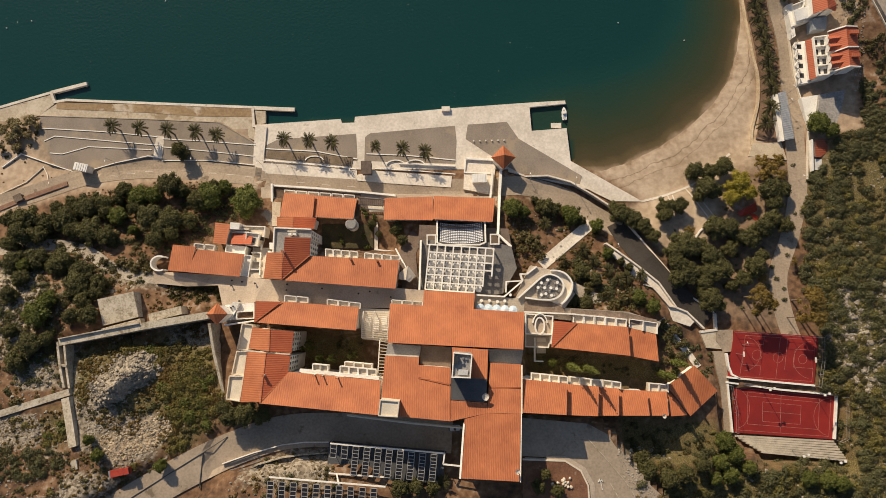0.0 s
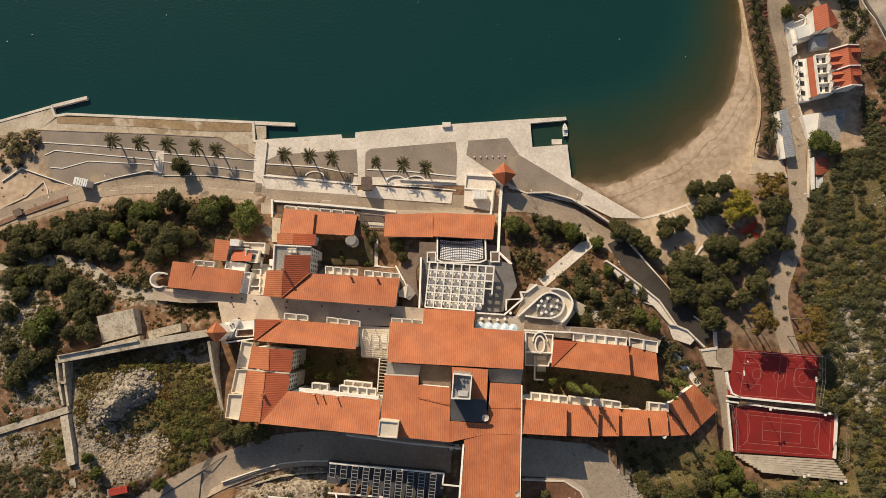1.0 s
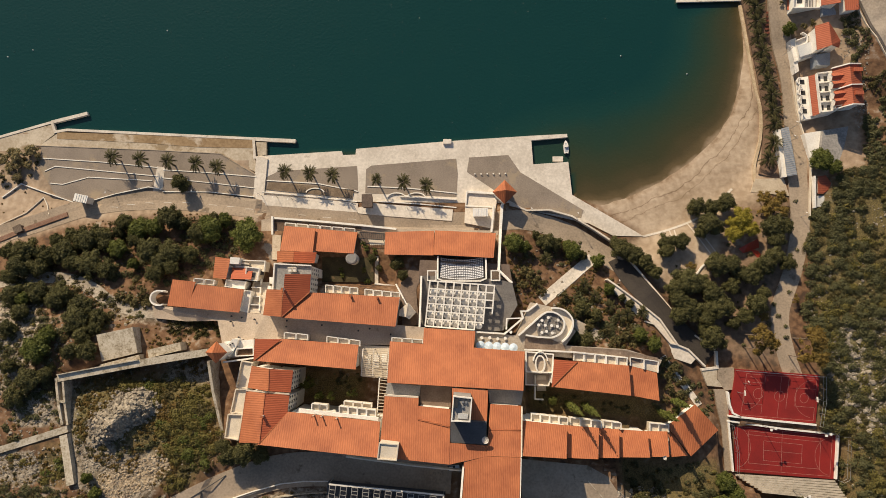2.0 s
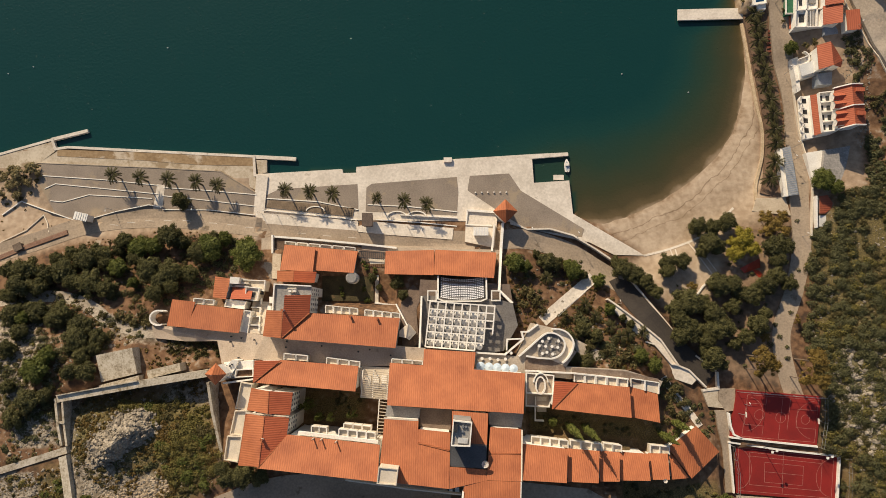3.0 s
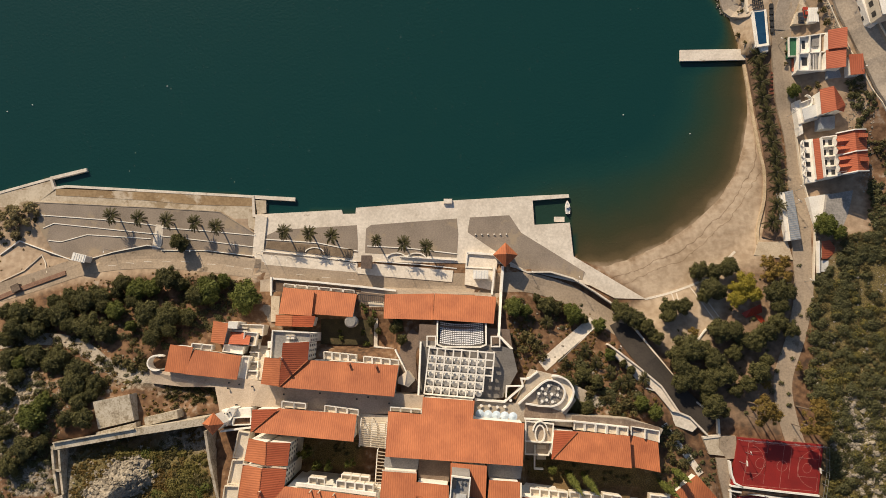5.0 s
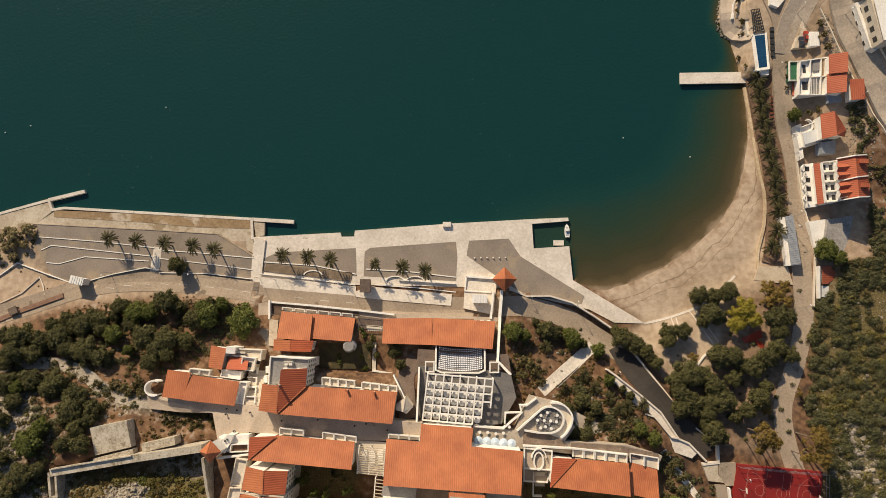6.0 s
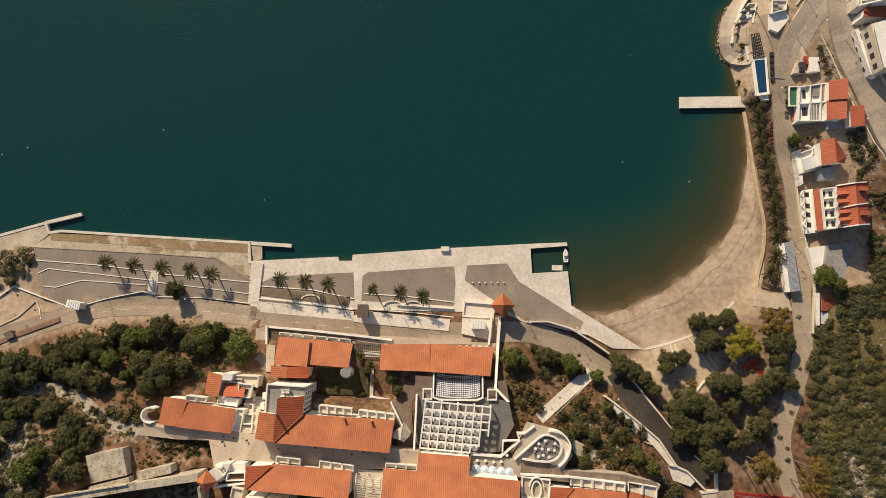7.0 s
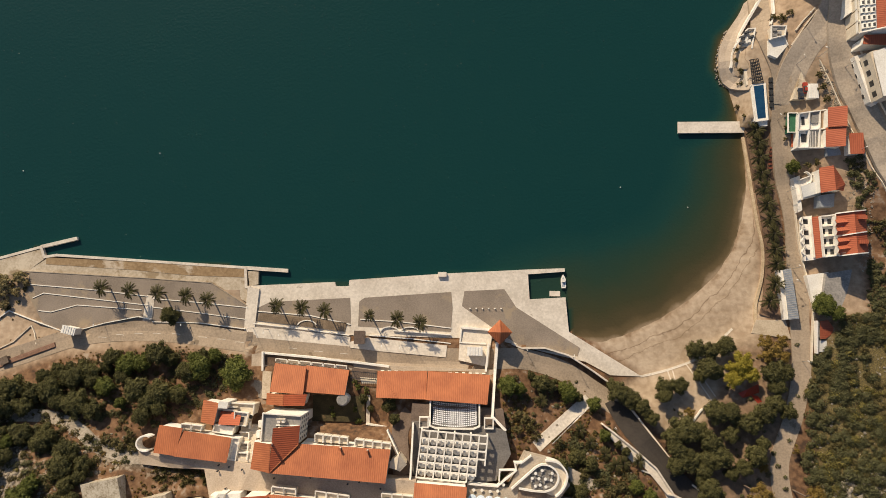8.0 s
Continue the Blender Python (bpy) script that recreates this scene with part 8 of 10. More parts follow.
terrace("paved landing by the court stairs", [(96.9, -6.5, 9.8), (102.8, -6.5, 9.8), (102.6, -14.2, 9.8), (99.1, -14.6, 9.8), (96.7, -10.5, 9.8)], 4, ROADS)
terrace("bare beige earth beside the landing", [(91.2, -7.7, 9.7), (96.7, -6.7, 9.7), (96.5, -10.5, 9.7), (98.6, -13.4, 9.7), (93, -12.9, 9.7)], 4, STRIP, "earth_strip")
terrace("pale stepped path to the courts", [(95.2, -14.1, 10), (98.9, -14.2, 10), (100.5, -24.2, 9.6), (100.1, -42.7, 9.2), (98.1, -42.7, 9.2), (97.5, -27.8, 9.6), (96.1, -20.8, 10)], 4, ROADS)
ribbon("garden_path", "pale stepped path through the garden", [(54.6, 33.9, 6), (47.7, 28.4, 8), (39.6, 21.8, 12), (34.3, 17.5, 15)], 4.2, CONCRETE, 0.25, category="path")
ribbon("garden_path", "narrow pale path beside the hotel", [(77.1, -2.4, 13), (80.3, -7.5, 12), (85.4, -13.6, 11), (89.5, -19.7, 10)], 2.4, CONCRETE, 0.25, category="path")
fence("rustic dark post rail along the garden path", [(55.1, 32.5, 5.5), (47.7, 25.9, 7.5), (39.5, 19.3, 12)], 1.1, 1.3)

# beach kerb lines and old foundation lines in the sand
ribbon("beach_path", "curved pale concrete kerb across the beach", [(74.2, 42.3, 1.4), (83.9, 44.8, 1.6), (94.8, 49, 1.8), (101.5, 53.7, 2), (108.7, 60.5, 2)], 0.8, CONCRETE, 0.12, category="kerb")
for pts in ([(90.8, 47.5, 2), (99.5, 34, 2.3)], [(92.6, 48.3, 2), (100.8, 35.7, 2.3)], [(86, 44.7, 2), (86.6, 41, 2)], [(84.2, 44.7, 2), (85, 41.4, 2)]):
    ribbon("kerb", "old concrete line in the sand", [pts[0], Vector(pts[0]).lerp(Vector(pts[1]), 0.5), pts[1]], 0.4, CONCRETE, 0.1, category="kerb")
garden_wall("white wall with steps between beach and pines", [(92.3, 26.9, 4.5), (95, 30.5, 4.5), (98.7, 33.3, 4.2), (99.9, 31.8, 4.2)], 0.6, 2)
ribbon("promenade_wall", "ochre beach promenade edge", [(116.9, 63.2, 2.5), (117.5, 69.5, 2.5), (120.5, 80.2, 2.5), (121.3, 90.9, 2.5), (119.8, 99.5, 2.5), (118.5, 110.4, 2.5), (117.4, 121.4, 2.5), (115.8, 134.7, 2.5)], 1.0, surface("ochre_stone", (0.38, 0.28, 0.17), (0.56, 0.44, 0.30), 0.9, 0.6, 3, 0.2), 0.7, category="wall")
bm = bmesh.new()
slab(bm, [(90.7, 140.3), (116.5, 140.7), (116.3, 136.2), (90.6, 135.8)], 1.4, 0.7)
pier = tagged(part("pier", bm, CONCRETE), "pale concrete bathing pier on posts", "pier", kind="structure")
for u in range(5):
    for v in (0.2, 0.8):
        a = Vector((*(91.8, 140.3), 0.7)).lerp(Vector((*(112.8, 140.4), 0.7)), u / 4)
        bm = bmesh.new()
        rod(bm, (a.x, a.y - 4 * v, 0.72), (a.x, a.y - 4 * v, -5), 0.3, 8)
        part("pile", bm, CONCRETE, pier)
STONES = surface("breakwater_stone", (0.14, 0.12, 0.095), (0.36, 0.31, 0.25), 0.95, 0.6, 3.0, 0.4)


# ---- boats, kiosks, vehicles, poles ----
def boat(at, turn, length):
    ob = thing("boat", "small white motor boat moored in the basin", "boat", at=at)
    ob.rotation_euler = (0, 0, turn)
    bm = bmesh.new()
    prof = [(-0.5, 0.75), (-0.2, 0.95), (0.15, 0.9), (0.38, 0.5), (0.5, 0.02)]
    w = length * 0.2
    ring = [(p * length, s * w) for p, s in prof] + [(p * length, -s * w) for p, s in reversed(prof)]
    prism(bm, [(a, b, 0.75) for a, b in ring], -0.2)
    hull = part("hull", bm, WHITE, ob)
    bm = bmesh.new()
    wall_line(bm, [(a * 1.01, b * 1.03, 0.7) for a, b in ring + ring[:1]], 0.12, 0.14)
    part("rubbing_strake", bm, DARK, ob)
    bm = bmesh.new()
    prism(bm, [(a * 0.72 - 0.2, b * 0.68, 0.78) for a, b in ring], 0.3)
    part("deck", bm, surface("boat_deck", (0.3, 0.33, 0.36), (0.45, 0.47, 0.5), 0.6, 0.8, 4, 0.1), ob)
    bm = bmesh.new()
    box(bm, -0.3, -0.5, 0.78, 0.7, 0.5, 1.5)
    part("console", bm, WHITE, ob)
    bm = bmesh.new()
    box(bm, -length * 0.5 - 0.35, -0.25, 0.1, -length * 0.5 + 0.05, 0.25, 1.15)
    part("outboard_motor", bm, DARK, ob)


boat((*(45.8, 77.6), 0.05), radians(92), 5.2)
raft = thing("floating_platform", "small pale floating platform in the basin", "platform", at=(*(42.6, 72.9), 0))
bm = bmesh.new()
box(bm, -2.0, -1.0, -0.2, 2.0, 1.0, 0.4)
part("deck", bm, CONCRETE, raft)


def kiosk(label, at, turn, lx, ly, hgt, stripes, material, roofm):
    ob = thing("kiosk", label, "kiosk", at=at)
    ob.rotation_euler = (0, 0, turn)
    bm = bmesh.new()
    box(bm, -lx / 2, -ly / 2, -0.8, lx / 2, ly / 2, hgt)
    part("body", bm, material, ob)
    bm = bmesh.new()
    box(bm, -lx / 2 - 0.3, -ly / 2 - 0.3, hgt + 0.01, lx / 2 + 0.3, ly / 2 + 0.3, hgt + 0.18)
    part("roof", bm, roofm, ob)
    for k in range(stripes):
        x = -lx / 2 + lx * (k + 0.5) / stripes
        bm = bmesh.new()
        box(bm, x - 0.22, -ly / 2 - 0.2, hgt + 0.19, x + 0.22, ly / 2 + 0.2, hgt + 0.32)
        part("roof_batten", bm, WHITE, ob)
    return ob


kiosk("white beach kiosk with battened roof and deep shadow", (-139.4, 56.7, 4), radians(-12), 4.6, 2.4, 4.0, 5, WHITE, CANVAS)
kiosk("white market stall with striped roof by the tower", (12.1, 51, 4), 0, 5.0, 2.6, 2.6, 5, WHITE, CANVAS)
kiosk("dark brown timber shelter beside the quay", (-30.7, 55.5, 4), 0, 3.4, 4.4, 3.2, 0, surface("brown_timber", (0.06, 0.04, 0.028), (0.12, 0.08, 0.055), 0.8, 0.8, 4, 0.2), surface("brown_timber_roof", (0.08, 0.055, 0.04), (0.15, 0.105, 0.08), 0.8, 0.8, 4, 0.2))
kiosk("small dark stone hut by the lane", (-163.2, 45.2, h(-163.2, 45.2)), radians(25), 2.6, 2.2, 2.0, 0, BARK, BARK)


def car(label, at, turn, paint, length=4.3, tall=1.45, category="car", name="parked_car"):
    ob = thing(name, label, category, at=at)
    ob.rotation_euler = (0, 0, turn)
    L, Wd = length / 2, 0.9
    bm = bmesh.new()
    prism(bm, [(-L, -Wd * 0.9, 0.85), (-L * 0.9, -Wd, 0.85), (L * 0.85, -Wd, 0.8), (L, -Wd * 0.8, 0.78), (L, Wd * 0.8, 0.78), (L * 0.85, Wd, 0.8), (-L * 0.9, Wd, 0.85), (-L, Wd * 0.9, 0.85)], 0.3)
    body = part("body", bm, paint, ob)
    bm = bmesh.new()
    a = [bm.verts.new(p) for p in ((-L * 0.8, -0.82, 0.86), (L * 0.35, -0.82, 0.86), (L * 0.35, 0.82, 0.86), (-L * 0.8, 0.82, 0.86))]
    b = [bm.verts.new(p) for p in ((-L * 0.6, -0.66, tall), (L * 0.02, -0.66, tall), (L * 0.02, 0.66, tall), (-L * 0.6, 0.66, tall))]
    bm.faces.new(b), bm.faces.new(a[::-1])
    for k in range(4):
        bm.faces.new((a[k], a[(k + 1) % 4], b[(k + 1) % 4], b[k]))
    part("glasshouse", bm, DARK, ob)
    bm = bmesh.new()
    box(bm, -L * 0.58, -0.64, tall + 0.005, 0, 0.64, tall + 0.05)
    part("roof", bm, paint, ob)
    for x in (-L * 0.62, L * 0.62):
        for y in (-0.82, 0.82):
            bm = bmesh.new()
            rod(bm, (x, y - 0.1, 0.32), (x, y + 0.1, 0.32), 0.32, 12)
            part("wheel", bm, DARK, ob)
    return ob


PAINT = surface("white_car_paint", (0.6, 0.6, 0.6), (0.72, 0.72, 0.71), 0.3, 0.8, 2, 0.0)
REDPAINT = surface("red_paint", (0.30, 0.035, 0.02), (0.42, 0.06, 0.03), 0.45, 0.8, 3, 0.05)
BLUEPAINT = surface("dark_car_paint", (0.03, 0.035, 0.05), (0.05, 0.055, 0.07), 0.3, 0.8, 2, 0.0)
xc, yc = (1.5, -37.6)
car("white car parked in the shade behind the hotel", (xc, yc, h(xc, yc) + 0.15), 0.05, PAINT)
xt, yt = (-105.8, -49.8)
truck = thing("truck", "small red dump truck on the rubble slope", "truck", at=(xt, yt, h(xt, yt)))
truck.rotation_euler = (0, 0, radians(12))
for nm, b6, m in (("cab", (1.6, -1.0, 0.5, 3.3, 1.0, 2.5), REDPAINT), ("dump_body", (-3.0, -1.15, 0.9, 1.4, 1.15, 2.0), REDPAINT), ("chassis", (-3.2, -0.6, 0.4, 3.2, 0.6, 0.88), DARK), ("tailgate", (-3.6, -1.1, 0.8, -3.02, 1.1, 1.7), METAL), ("windscreen", (3.3, -0.85, 1.5, 3.34, 0.85, 2.3), DARK)):
    bm = bmesh.new()
    box(bm, *b6)
    if nm == "dump_body":
        bmesh.ops.bevel(bm, geom=bm.edges[:], offset=0.12, segments=2, affect="EDGES")
    part(nm, bm, m, truck)
for x in (-2.2, -1.0, 2.4):
    for y in (-1.05, 1.05):
        bm = bmesh.new()
        rod(bm, (x, y - 0.15, 0.45), (x, y + 0.15, 0.45), 0.45, 12)
        part("wheel", bm, DARK, truck)


def pole(at, hgt, label, arm=1.2, turn=0.0, name="street_lamp"):
    ob = thing(name, label, "street lamp", "lamps along the road", at=at)
    ob.rotation_euler = (0, 0, turn)
    bm = bmesh.new()
    rod(bm, (0, 0, -0.6), (0, 0, hgt), 0.1, 8, 0.06)
    part("post", bm, METAL, ob)
    if arm:
        bm = bmesh.new()
        rod(bm, (0, 0, hgt - 0.05), (0, arm, hgt + 0.12), 0.045)
        part("arm", bm, METAL, ob)
        bm = bmesh.new()
        box(bm, -0.16, arm - 0.1, hgt + 0.05, 0.16, arm + 0.55, hgt + 0.2)
        part("lamp_head", bm, WHITE, ob)


for q in ((-72, 58.4, 2.2), (-66.1, 57.9, 2.2), (-60.3, 57.1, 2.2), (-36.8, 55.3, 2.2), (-22.2, 53.7, 2.4), (-15.6, 53, 2.4), (-10.2, 52.3, 2.4), (-96.9, 60.4, 2.4), (-129.6, 59.9, 2.4)):
    pole(q, 6.5, "thin grey lamp post beside the coast road", 0.9, 3.14)
for q in ((31.6, 50.9, 3.6), (48.7, 49.2, 3.6), (62.9, 24, 5), (105.5, -11.8, 10)):
    pole(q, 6.0, "thin grey lamp post beside the coast road", 0.9, 0.5)
for q in ((131, 83.3, 4.5), (132.2, 49, 5), (125.9, 139.3, 6), (129.5, 112.2, 5), (129.9, 78, 4.5), (138.6, 161.4, 15)):
    pole(q, 7.0, "grey lamp post beside the beach road", 1.2, 1.2)
LAMPBLACK = surface("black_iron", (0.02, 0.02, 0.02), (0.04, 0.04, 0.04), 0.6, 1, 4, 0)
for q in ((-75.3, 12.2, 22), (-75.4, 10.4, 22.5), (-71.7, 11.7, 22), (-67, 11.1, 22.8), (-55.6, 10.6, 23.3), (-55.8, 8.6, 23.4), (-43.4, 9.1, 23.5), (-30.8, 7.2, 23.6), (-26.9, 7.9, 23.6), (-19.7, 5.9, 23.6), (-72, 5, 23.6), (-74.6, 2.5, 27.1)):
    ob = thing("bollard_lamp", "short black bollard lamp on the promenade", "bollard", "bollard lamps", at=q)
    bm = bmesh.new()
    rod(bm, (0, 0, -0.3), (0, 0, 0.75), 0.16, 8)
    part("post", bm, LAMPBLACK, ob)
    bm = bmesh.new()
    bmesh.ops.create_icosphere(bm, subdivisions=2, radius=0.34, matrix=Matrix.Translation((0, 0, 0.95)))
    part("globe", bm, LAMPBLACK, ob)
for k in range(6):
    q = Vector((10.3, 66.8, 1.4)).lerp(Vector((22.1, 66.9, 1.4)), k / 5)
    ob = thing("bollard", "small white stone bollard on the quay", "bollard", "quay bollards", at=q)
    bm = bmesh.new()
    rod(bm, (0, 0, -0.1), (0, 0, 0.6), 0.32, 10, 0.24)
    part("post", bm, WHITE, ob)
boll = thing("quay_block", "raised pale concrete block at the quay edge", "block", at=(-0.4, 79.6, 1.3))
bm = bmesh.new()
box(bm, -1.6, -0.9, -0.1, 1.6, 0.9, 1.1)
part("body", bm, CONCRETE, boll)

for q in ((68.3, 114.4), (-177, 116), (-167, 118.8), (94, 106.8), (-112.9, 126.4)):
    ob = thing("buoy", "small round white mooring buoy on the water", "buoy", "mooring buoys", at=(*q, 0.1))
    bm = bmesh.new()
    bmesh.ops.create_icosphere(bm, subdivisions=2, radius=0.26)
    part("float", bm, WHITE, ob)
    bm = bmesh.new()
    rod(bm, (0, 0, 0.3), (0, 0, 0.6), 0.05)
    part("ring_post", bm, METAL, ob)

# stones of the small breakwater by the road and white rocks in the rubble
g = np.random.default_rng(9)


def rock_mesh(seed):
    bm = bmesh.new()
    bmesh.ops.create_icosphere(bm, subdivisions=1, radius=1.0)
    for v in bm.verts:
        v.co *= 0.75 + 0.5 * noise.noise(v.co * 1.3 + Vector((seed * 7.1, 0, 0)))
        v.co.z *= 0.7
    return mesh_of("rock", bm, STONES)


ROCKS = [rock_mesh(k) for k in range(5)]
line = [(114, 179.2), (110.8, 177.3), (108.4, 172.1), (106.6, 165.1), (106.6, 158.2), (109.2, 155), (111.8, 154.5)]
bw = thing("breakwater", "curved low breakwater of rough grey stones", "breakwater")
for (ax, ay), (bx_, by_) in zip(line, line[1:]):
    n = int(math.hypot(bx_ - ax, by_ - ay) / 0.75) + 1
    for k in range(n):
        u = k / n
        o = new("rock", ROCKS[int(g.integers(5))])
        o.parent = bw
        s = g.uniform(0.35, 0.7)
        o.location, o.scale, o.rotation_euler = (ax + (bx_ - ax) * u + g.normal(0, 0.25), ay + (by_ - ay) * u + g.normal(0, 0.25), 0.25), (s, s, s), (0, 0, g.uniform(0, 6))


def rubble(label, poly, n, r0, r1, seed, material=None):
    """Pale stones strewn over a plan region, as one mass."""
    gg = np.random.default_rng(seed)
    a = np.array(poly)
    lo, hi = a.min(0), a.max(0)
    V, Fc = [], []
    bm = bmesh.new()
    bmesh.ops.create_icosphere(bm, subdivisions=1, radius=1.0)
    bv = np.array([tuple(v.co) for v in bm.verts])
    bf = np.array([[v.index for v in f.verts] for f in bm.faces])
    bm.free()
    while n > 0:
        x, y = gg.uniform(lo[0], hi[0]), gg.uniform(lo[1], hi[1])
        if not inside(np.array([x]), np.array([y]), poly)[0]:
            continue
        n -= 1
        r = r0 + (r1 - r0) * gg.random() ** 3
        v = bv * (r * gg.uniform(0.6, 1.2, (len(bv), 1))) * np.array([1, gg.uniform(0.6, 1.2), 0.6])
        Fc.append(bf + sum(len(q) for q in V[-1:]) * 0 + len(V) * len(bv))
        V.append(v + np.array([x, y, h(x, y) + r * 0.15]))
    ob = new("rubble", raw_mesh("rubble", np.concatenate(V), np.concatenate(Fc), material or PALEROCK))
    return tagged(ob, label, "stones", kind="stuff")


PALEROCK = surface("pale_limestone", (0.16, 0.132, 0.098), (0.38, 0.325, 0.25), 0.95, 0.5, 2.0, 0.4)
rubble("pale limestone rubble on the slope", YARD, 500, 0.15, 0.6, 11)
rubble("pale limestone rubble on the slope", LOW, 1300, 0.12, 0.6, 12)
rubble("pale limestone rubble beside the yard wall", [(-155, -33), (-136, -32), (-134, -41), (-152, -43)], 1100, 0.12, 0.5, 26)
# The spur's warm sunlight is put into the cream colour of these stones.
rubble("limestone scree on the spur, warm sunlight put into its cream colour", SPUR, 1700, 0.12, 0.7, 27, surface("sun_tinted_limestone", (0.23, 0.17, 0.105), (0.48, 0.38, 0.26), 0.95, 0.5, 2.0, 0.4))
rubble("pale limestone rocks among scrub", WEST, 900, 0.2, 0.9, 13)
rubble("pale limestone scree on the western slope", [(-171.7, 12.6), (-152.6, 16.5), (-144.5, 8.2), (-145.9, -3.5), (-149.2, -12), (-163.4, -14.7)], 1100, 0.15, 0.7, 21)
rubble("pale limestone scree on the western slope", [(-145.4, -16.7), (-140.1, -13.4), (-132.4, -14.9), (-132.9, -22.3), (-142.2, -24.1)], 700, 0.15, 0.6, 22)
rubble("pale limestone scree below the promenade wall", [(-95, -7.7), (-82.2, -7.3), (-81.3, -10.1), (-90.7, -10), (-97.1, -11.4)], 500, 0.12, 0.5, 23)
rubble("pale limestone rocks among scrub", HILL, 700, 0.25, 0.9, 14)
rubble("pale grey limestone outcrop on the hillside", [(139, 10), (158, 12), (157, -32), (143, -27), (136, -12)], 900, 0.3, 1.3, 24)
rubble("pale limestone rubble behind the hotel", BACK, 420, 0.15, 0.7, 15)
rubble("pale scree below the wall", [(-128.1, -14.9), (-122.9, -26), (-117.8, -28.7), (-101.5, -32.5), (-92.1, -34.3), (-100.4, -44), (-109.2, -45.9), (-119.4, -38.6), (-125.2, -29.6)], 1500, 0.12, 0.5, 17)
rubble("pale stone bank beside the drive", [(53.6, -43.5), (57.5, -45.6), (67.2, -60.5), (60.8, -62.9), (55.7, -54)], 500, 0.2, 0.6, 18)
rubble("white stones among the brush", [(58.5, -45.6), (73.1, -45.8), (74.8, -49.5), (60.3, -48.4)], 120, 0.3, 0.9, 19)
# a bare knoll of broken limestone in the yard below the wall
bm = bmesh.new()
bmesh.ops.create_grid(bm, x_segments=46, y_segments=40, size=1.0)
xo, yo = (-107.5, -21.6)
for v in bm.verts:
    x, y = v.co.x * 14, v.co.y * 14
    # a ridge from south-west to north-east, gentle above and steep below
    along, across = 0.82 * x + 0.57 * y, -0.57 * x + 0.82 * y
    across += 1.6 * noise.noise((x * 0.22, y * 0.22, 7.0))
    face = max(0.0, 1 - across / 10) if across > 0 else max(0.0, 1 + across / 5.5)
    face = face * face * (3 - 2 * face)
    lump = face * max(0.0, 1 - (along / 12.5) ** 2) * 6.2 * (1 + 0.4 * noise.fractal(Vector((x * 0.15, y * 0.15, 4.0)), 0.9, 2.1, 4))
    crag = 1.3 * noise.fractal(Vector((x * 0.4, y * 0.4, 1.0)), 0.8, 2.2, 4) * min(1, lump)
    v.co = Vector((x, y, h(xo + x, yo + y) - h(xo, yo) - 0.5 + lump + crag))
KNOLL, kt, kp, node, link = tree_of("broken_limestone")
kg, kv, kn = node("ShaderNodeNewGeometry"), node("ShaderNodeTexVoronoi"), node("ShaderNodeTexNoise")
kv.inputs["Scale"].default_value, kn.inputs["Scale"].default_value, kn.inputs["Detail"].default_value = 1.7, 0.25, 6
link(kg.outputs["Position"], kv.inputs["Vector"]), link(kg.outputs["Position"], kn.inputs["Vector"])
kr = ramp_node(kt, [(0.0, (0.14, 0.118, 0.086)), (0.5, (0.28, 0.235, 0.178)), (1.0, (0.48, 0.415, 0.33))])
km = node("ShaderNodeMix")
km.inputs[0].default_value = 0.5
sepc = node("ShaderNodeSeparateColor")
link(kv.outputs["Color"], sepc.inputs[0]), link(sepc.outputs[0], km.inputs[2]), link(kn.outputs[0], km.inputs[3])
link(km.outputs[0], kr.inputs[0]), link(kr.outputs[0], kp.inputs["Base Color"])
kb = node("ShaderNodeBump")
kb.inputs["Strength"].default_value, kb.inputs["Distance"].default_value = 0.9, 0.4
kb.invert = True
link(kv.outputs["Distance"], kb.inputs["Height"]), link(kb.outputs[0], kp.inputs["Normal"])
kp.inputs["Roughness"].default_value = 0.95
bmesh.ops.delete(bm, geom=[v for v in bm.verts if v.co.z < h(xo + v.co.x, yo + v.co.y) - h(xo, yo) - 0.35], context="VERTS")
top_at = {}
for v in bm.verts:
    top_at[(round(v.co.x / 1.5), round(v.co.y / 1.5))] = v.co.copy()
oc = part("rock_outcrop", bm, KNOLL)
gk = np.random.default_rng(41)
SV, SF = [], []
cell = [tuple(0.5773 * a for a in p) for p in itertools.product((-1, 1), repeat=3)]
six = [(0, 1, 3, 2), (4, 6, 7, 5), (0, 4, 5, 1), (2, 3, 7, 6), (0, 2, 6, 4), (1, 5, 7, 3)]
for n, c in enumerate(sorted(top_at.values(), key=lambda p: (p.x, p.y))):
    for k in range(6):
        r = 0.22 + 0.62 * gk.random() ** 2.5
        turn = Euler(tuple(gk.uniform(0, 3, 3))).to_matrix()
        off = Vector((gk.uniform(-0.9, 0.9), gk.uniform(-0.9, 0.9), 0.1 * r))
        base = len(SV)
        SV += [tuple(c + off + turn @ (Vector(p) * r * gk.uniform(0.7, 1.25))) for p in cell]
        SF += [tuple(base + i for i in q) for q in six]
stones = new("rubble", raw_mesh("rubble", SV, SF, PALEROCK))
stones.location = (xo, yo, h(xo, yo))
tagged(stones, "broken limestone blocks lying over the knoll", "stones", kind="stuff")
oc.location = (xo, yo, h(xo, yo))
tagged(oc, "bare knoll of broken pale limestone among grass", "rock")
pipe = thing("roadside_pipe", "long thin black pipe along the road edge", "pipe")
pts = [(-104.9, -59.6, 34.5), (-90.4, -50.6, 33), (-81.2, -45, 32.5), (-72.9, -39.7, 32.5)]
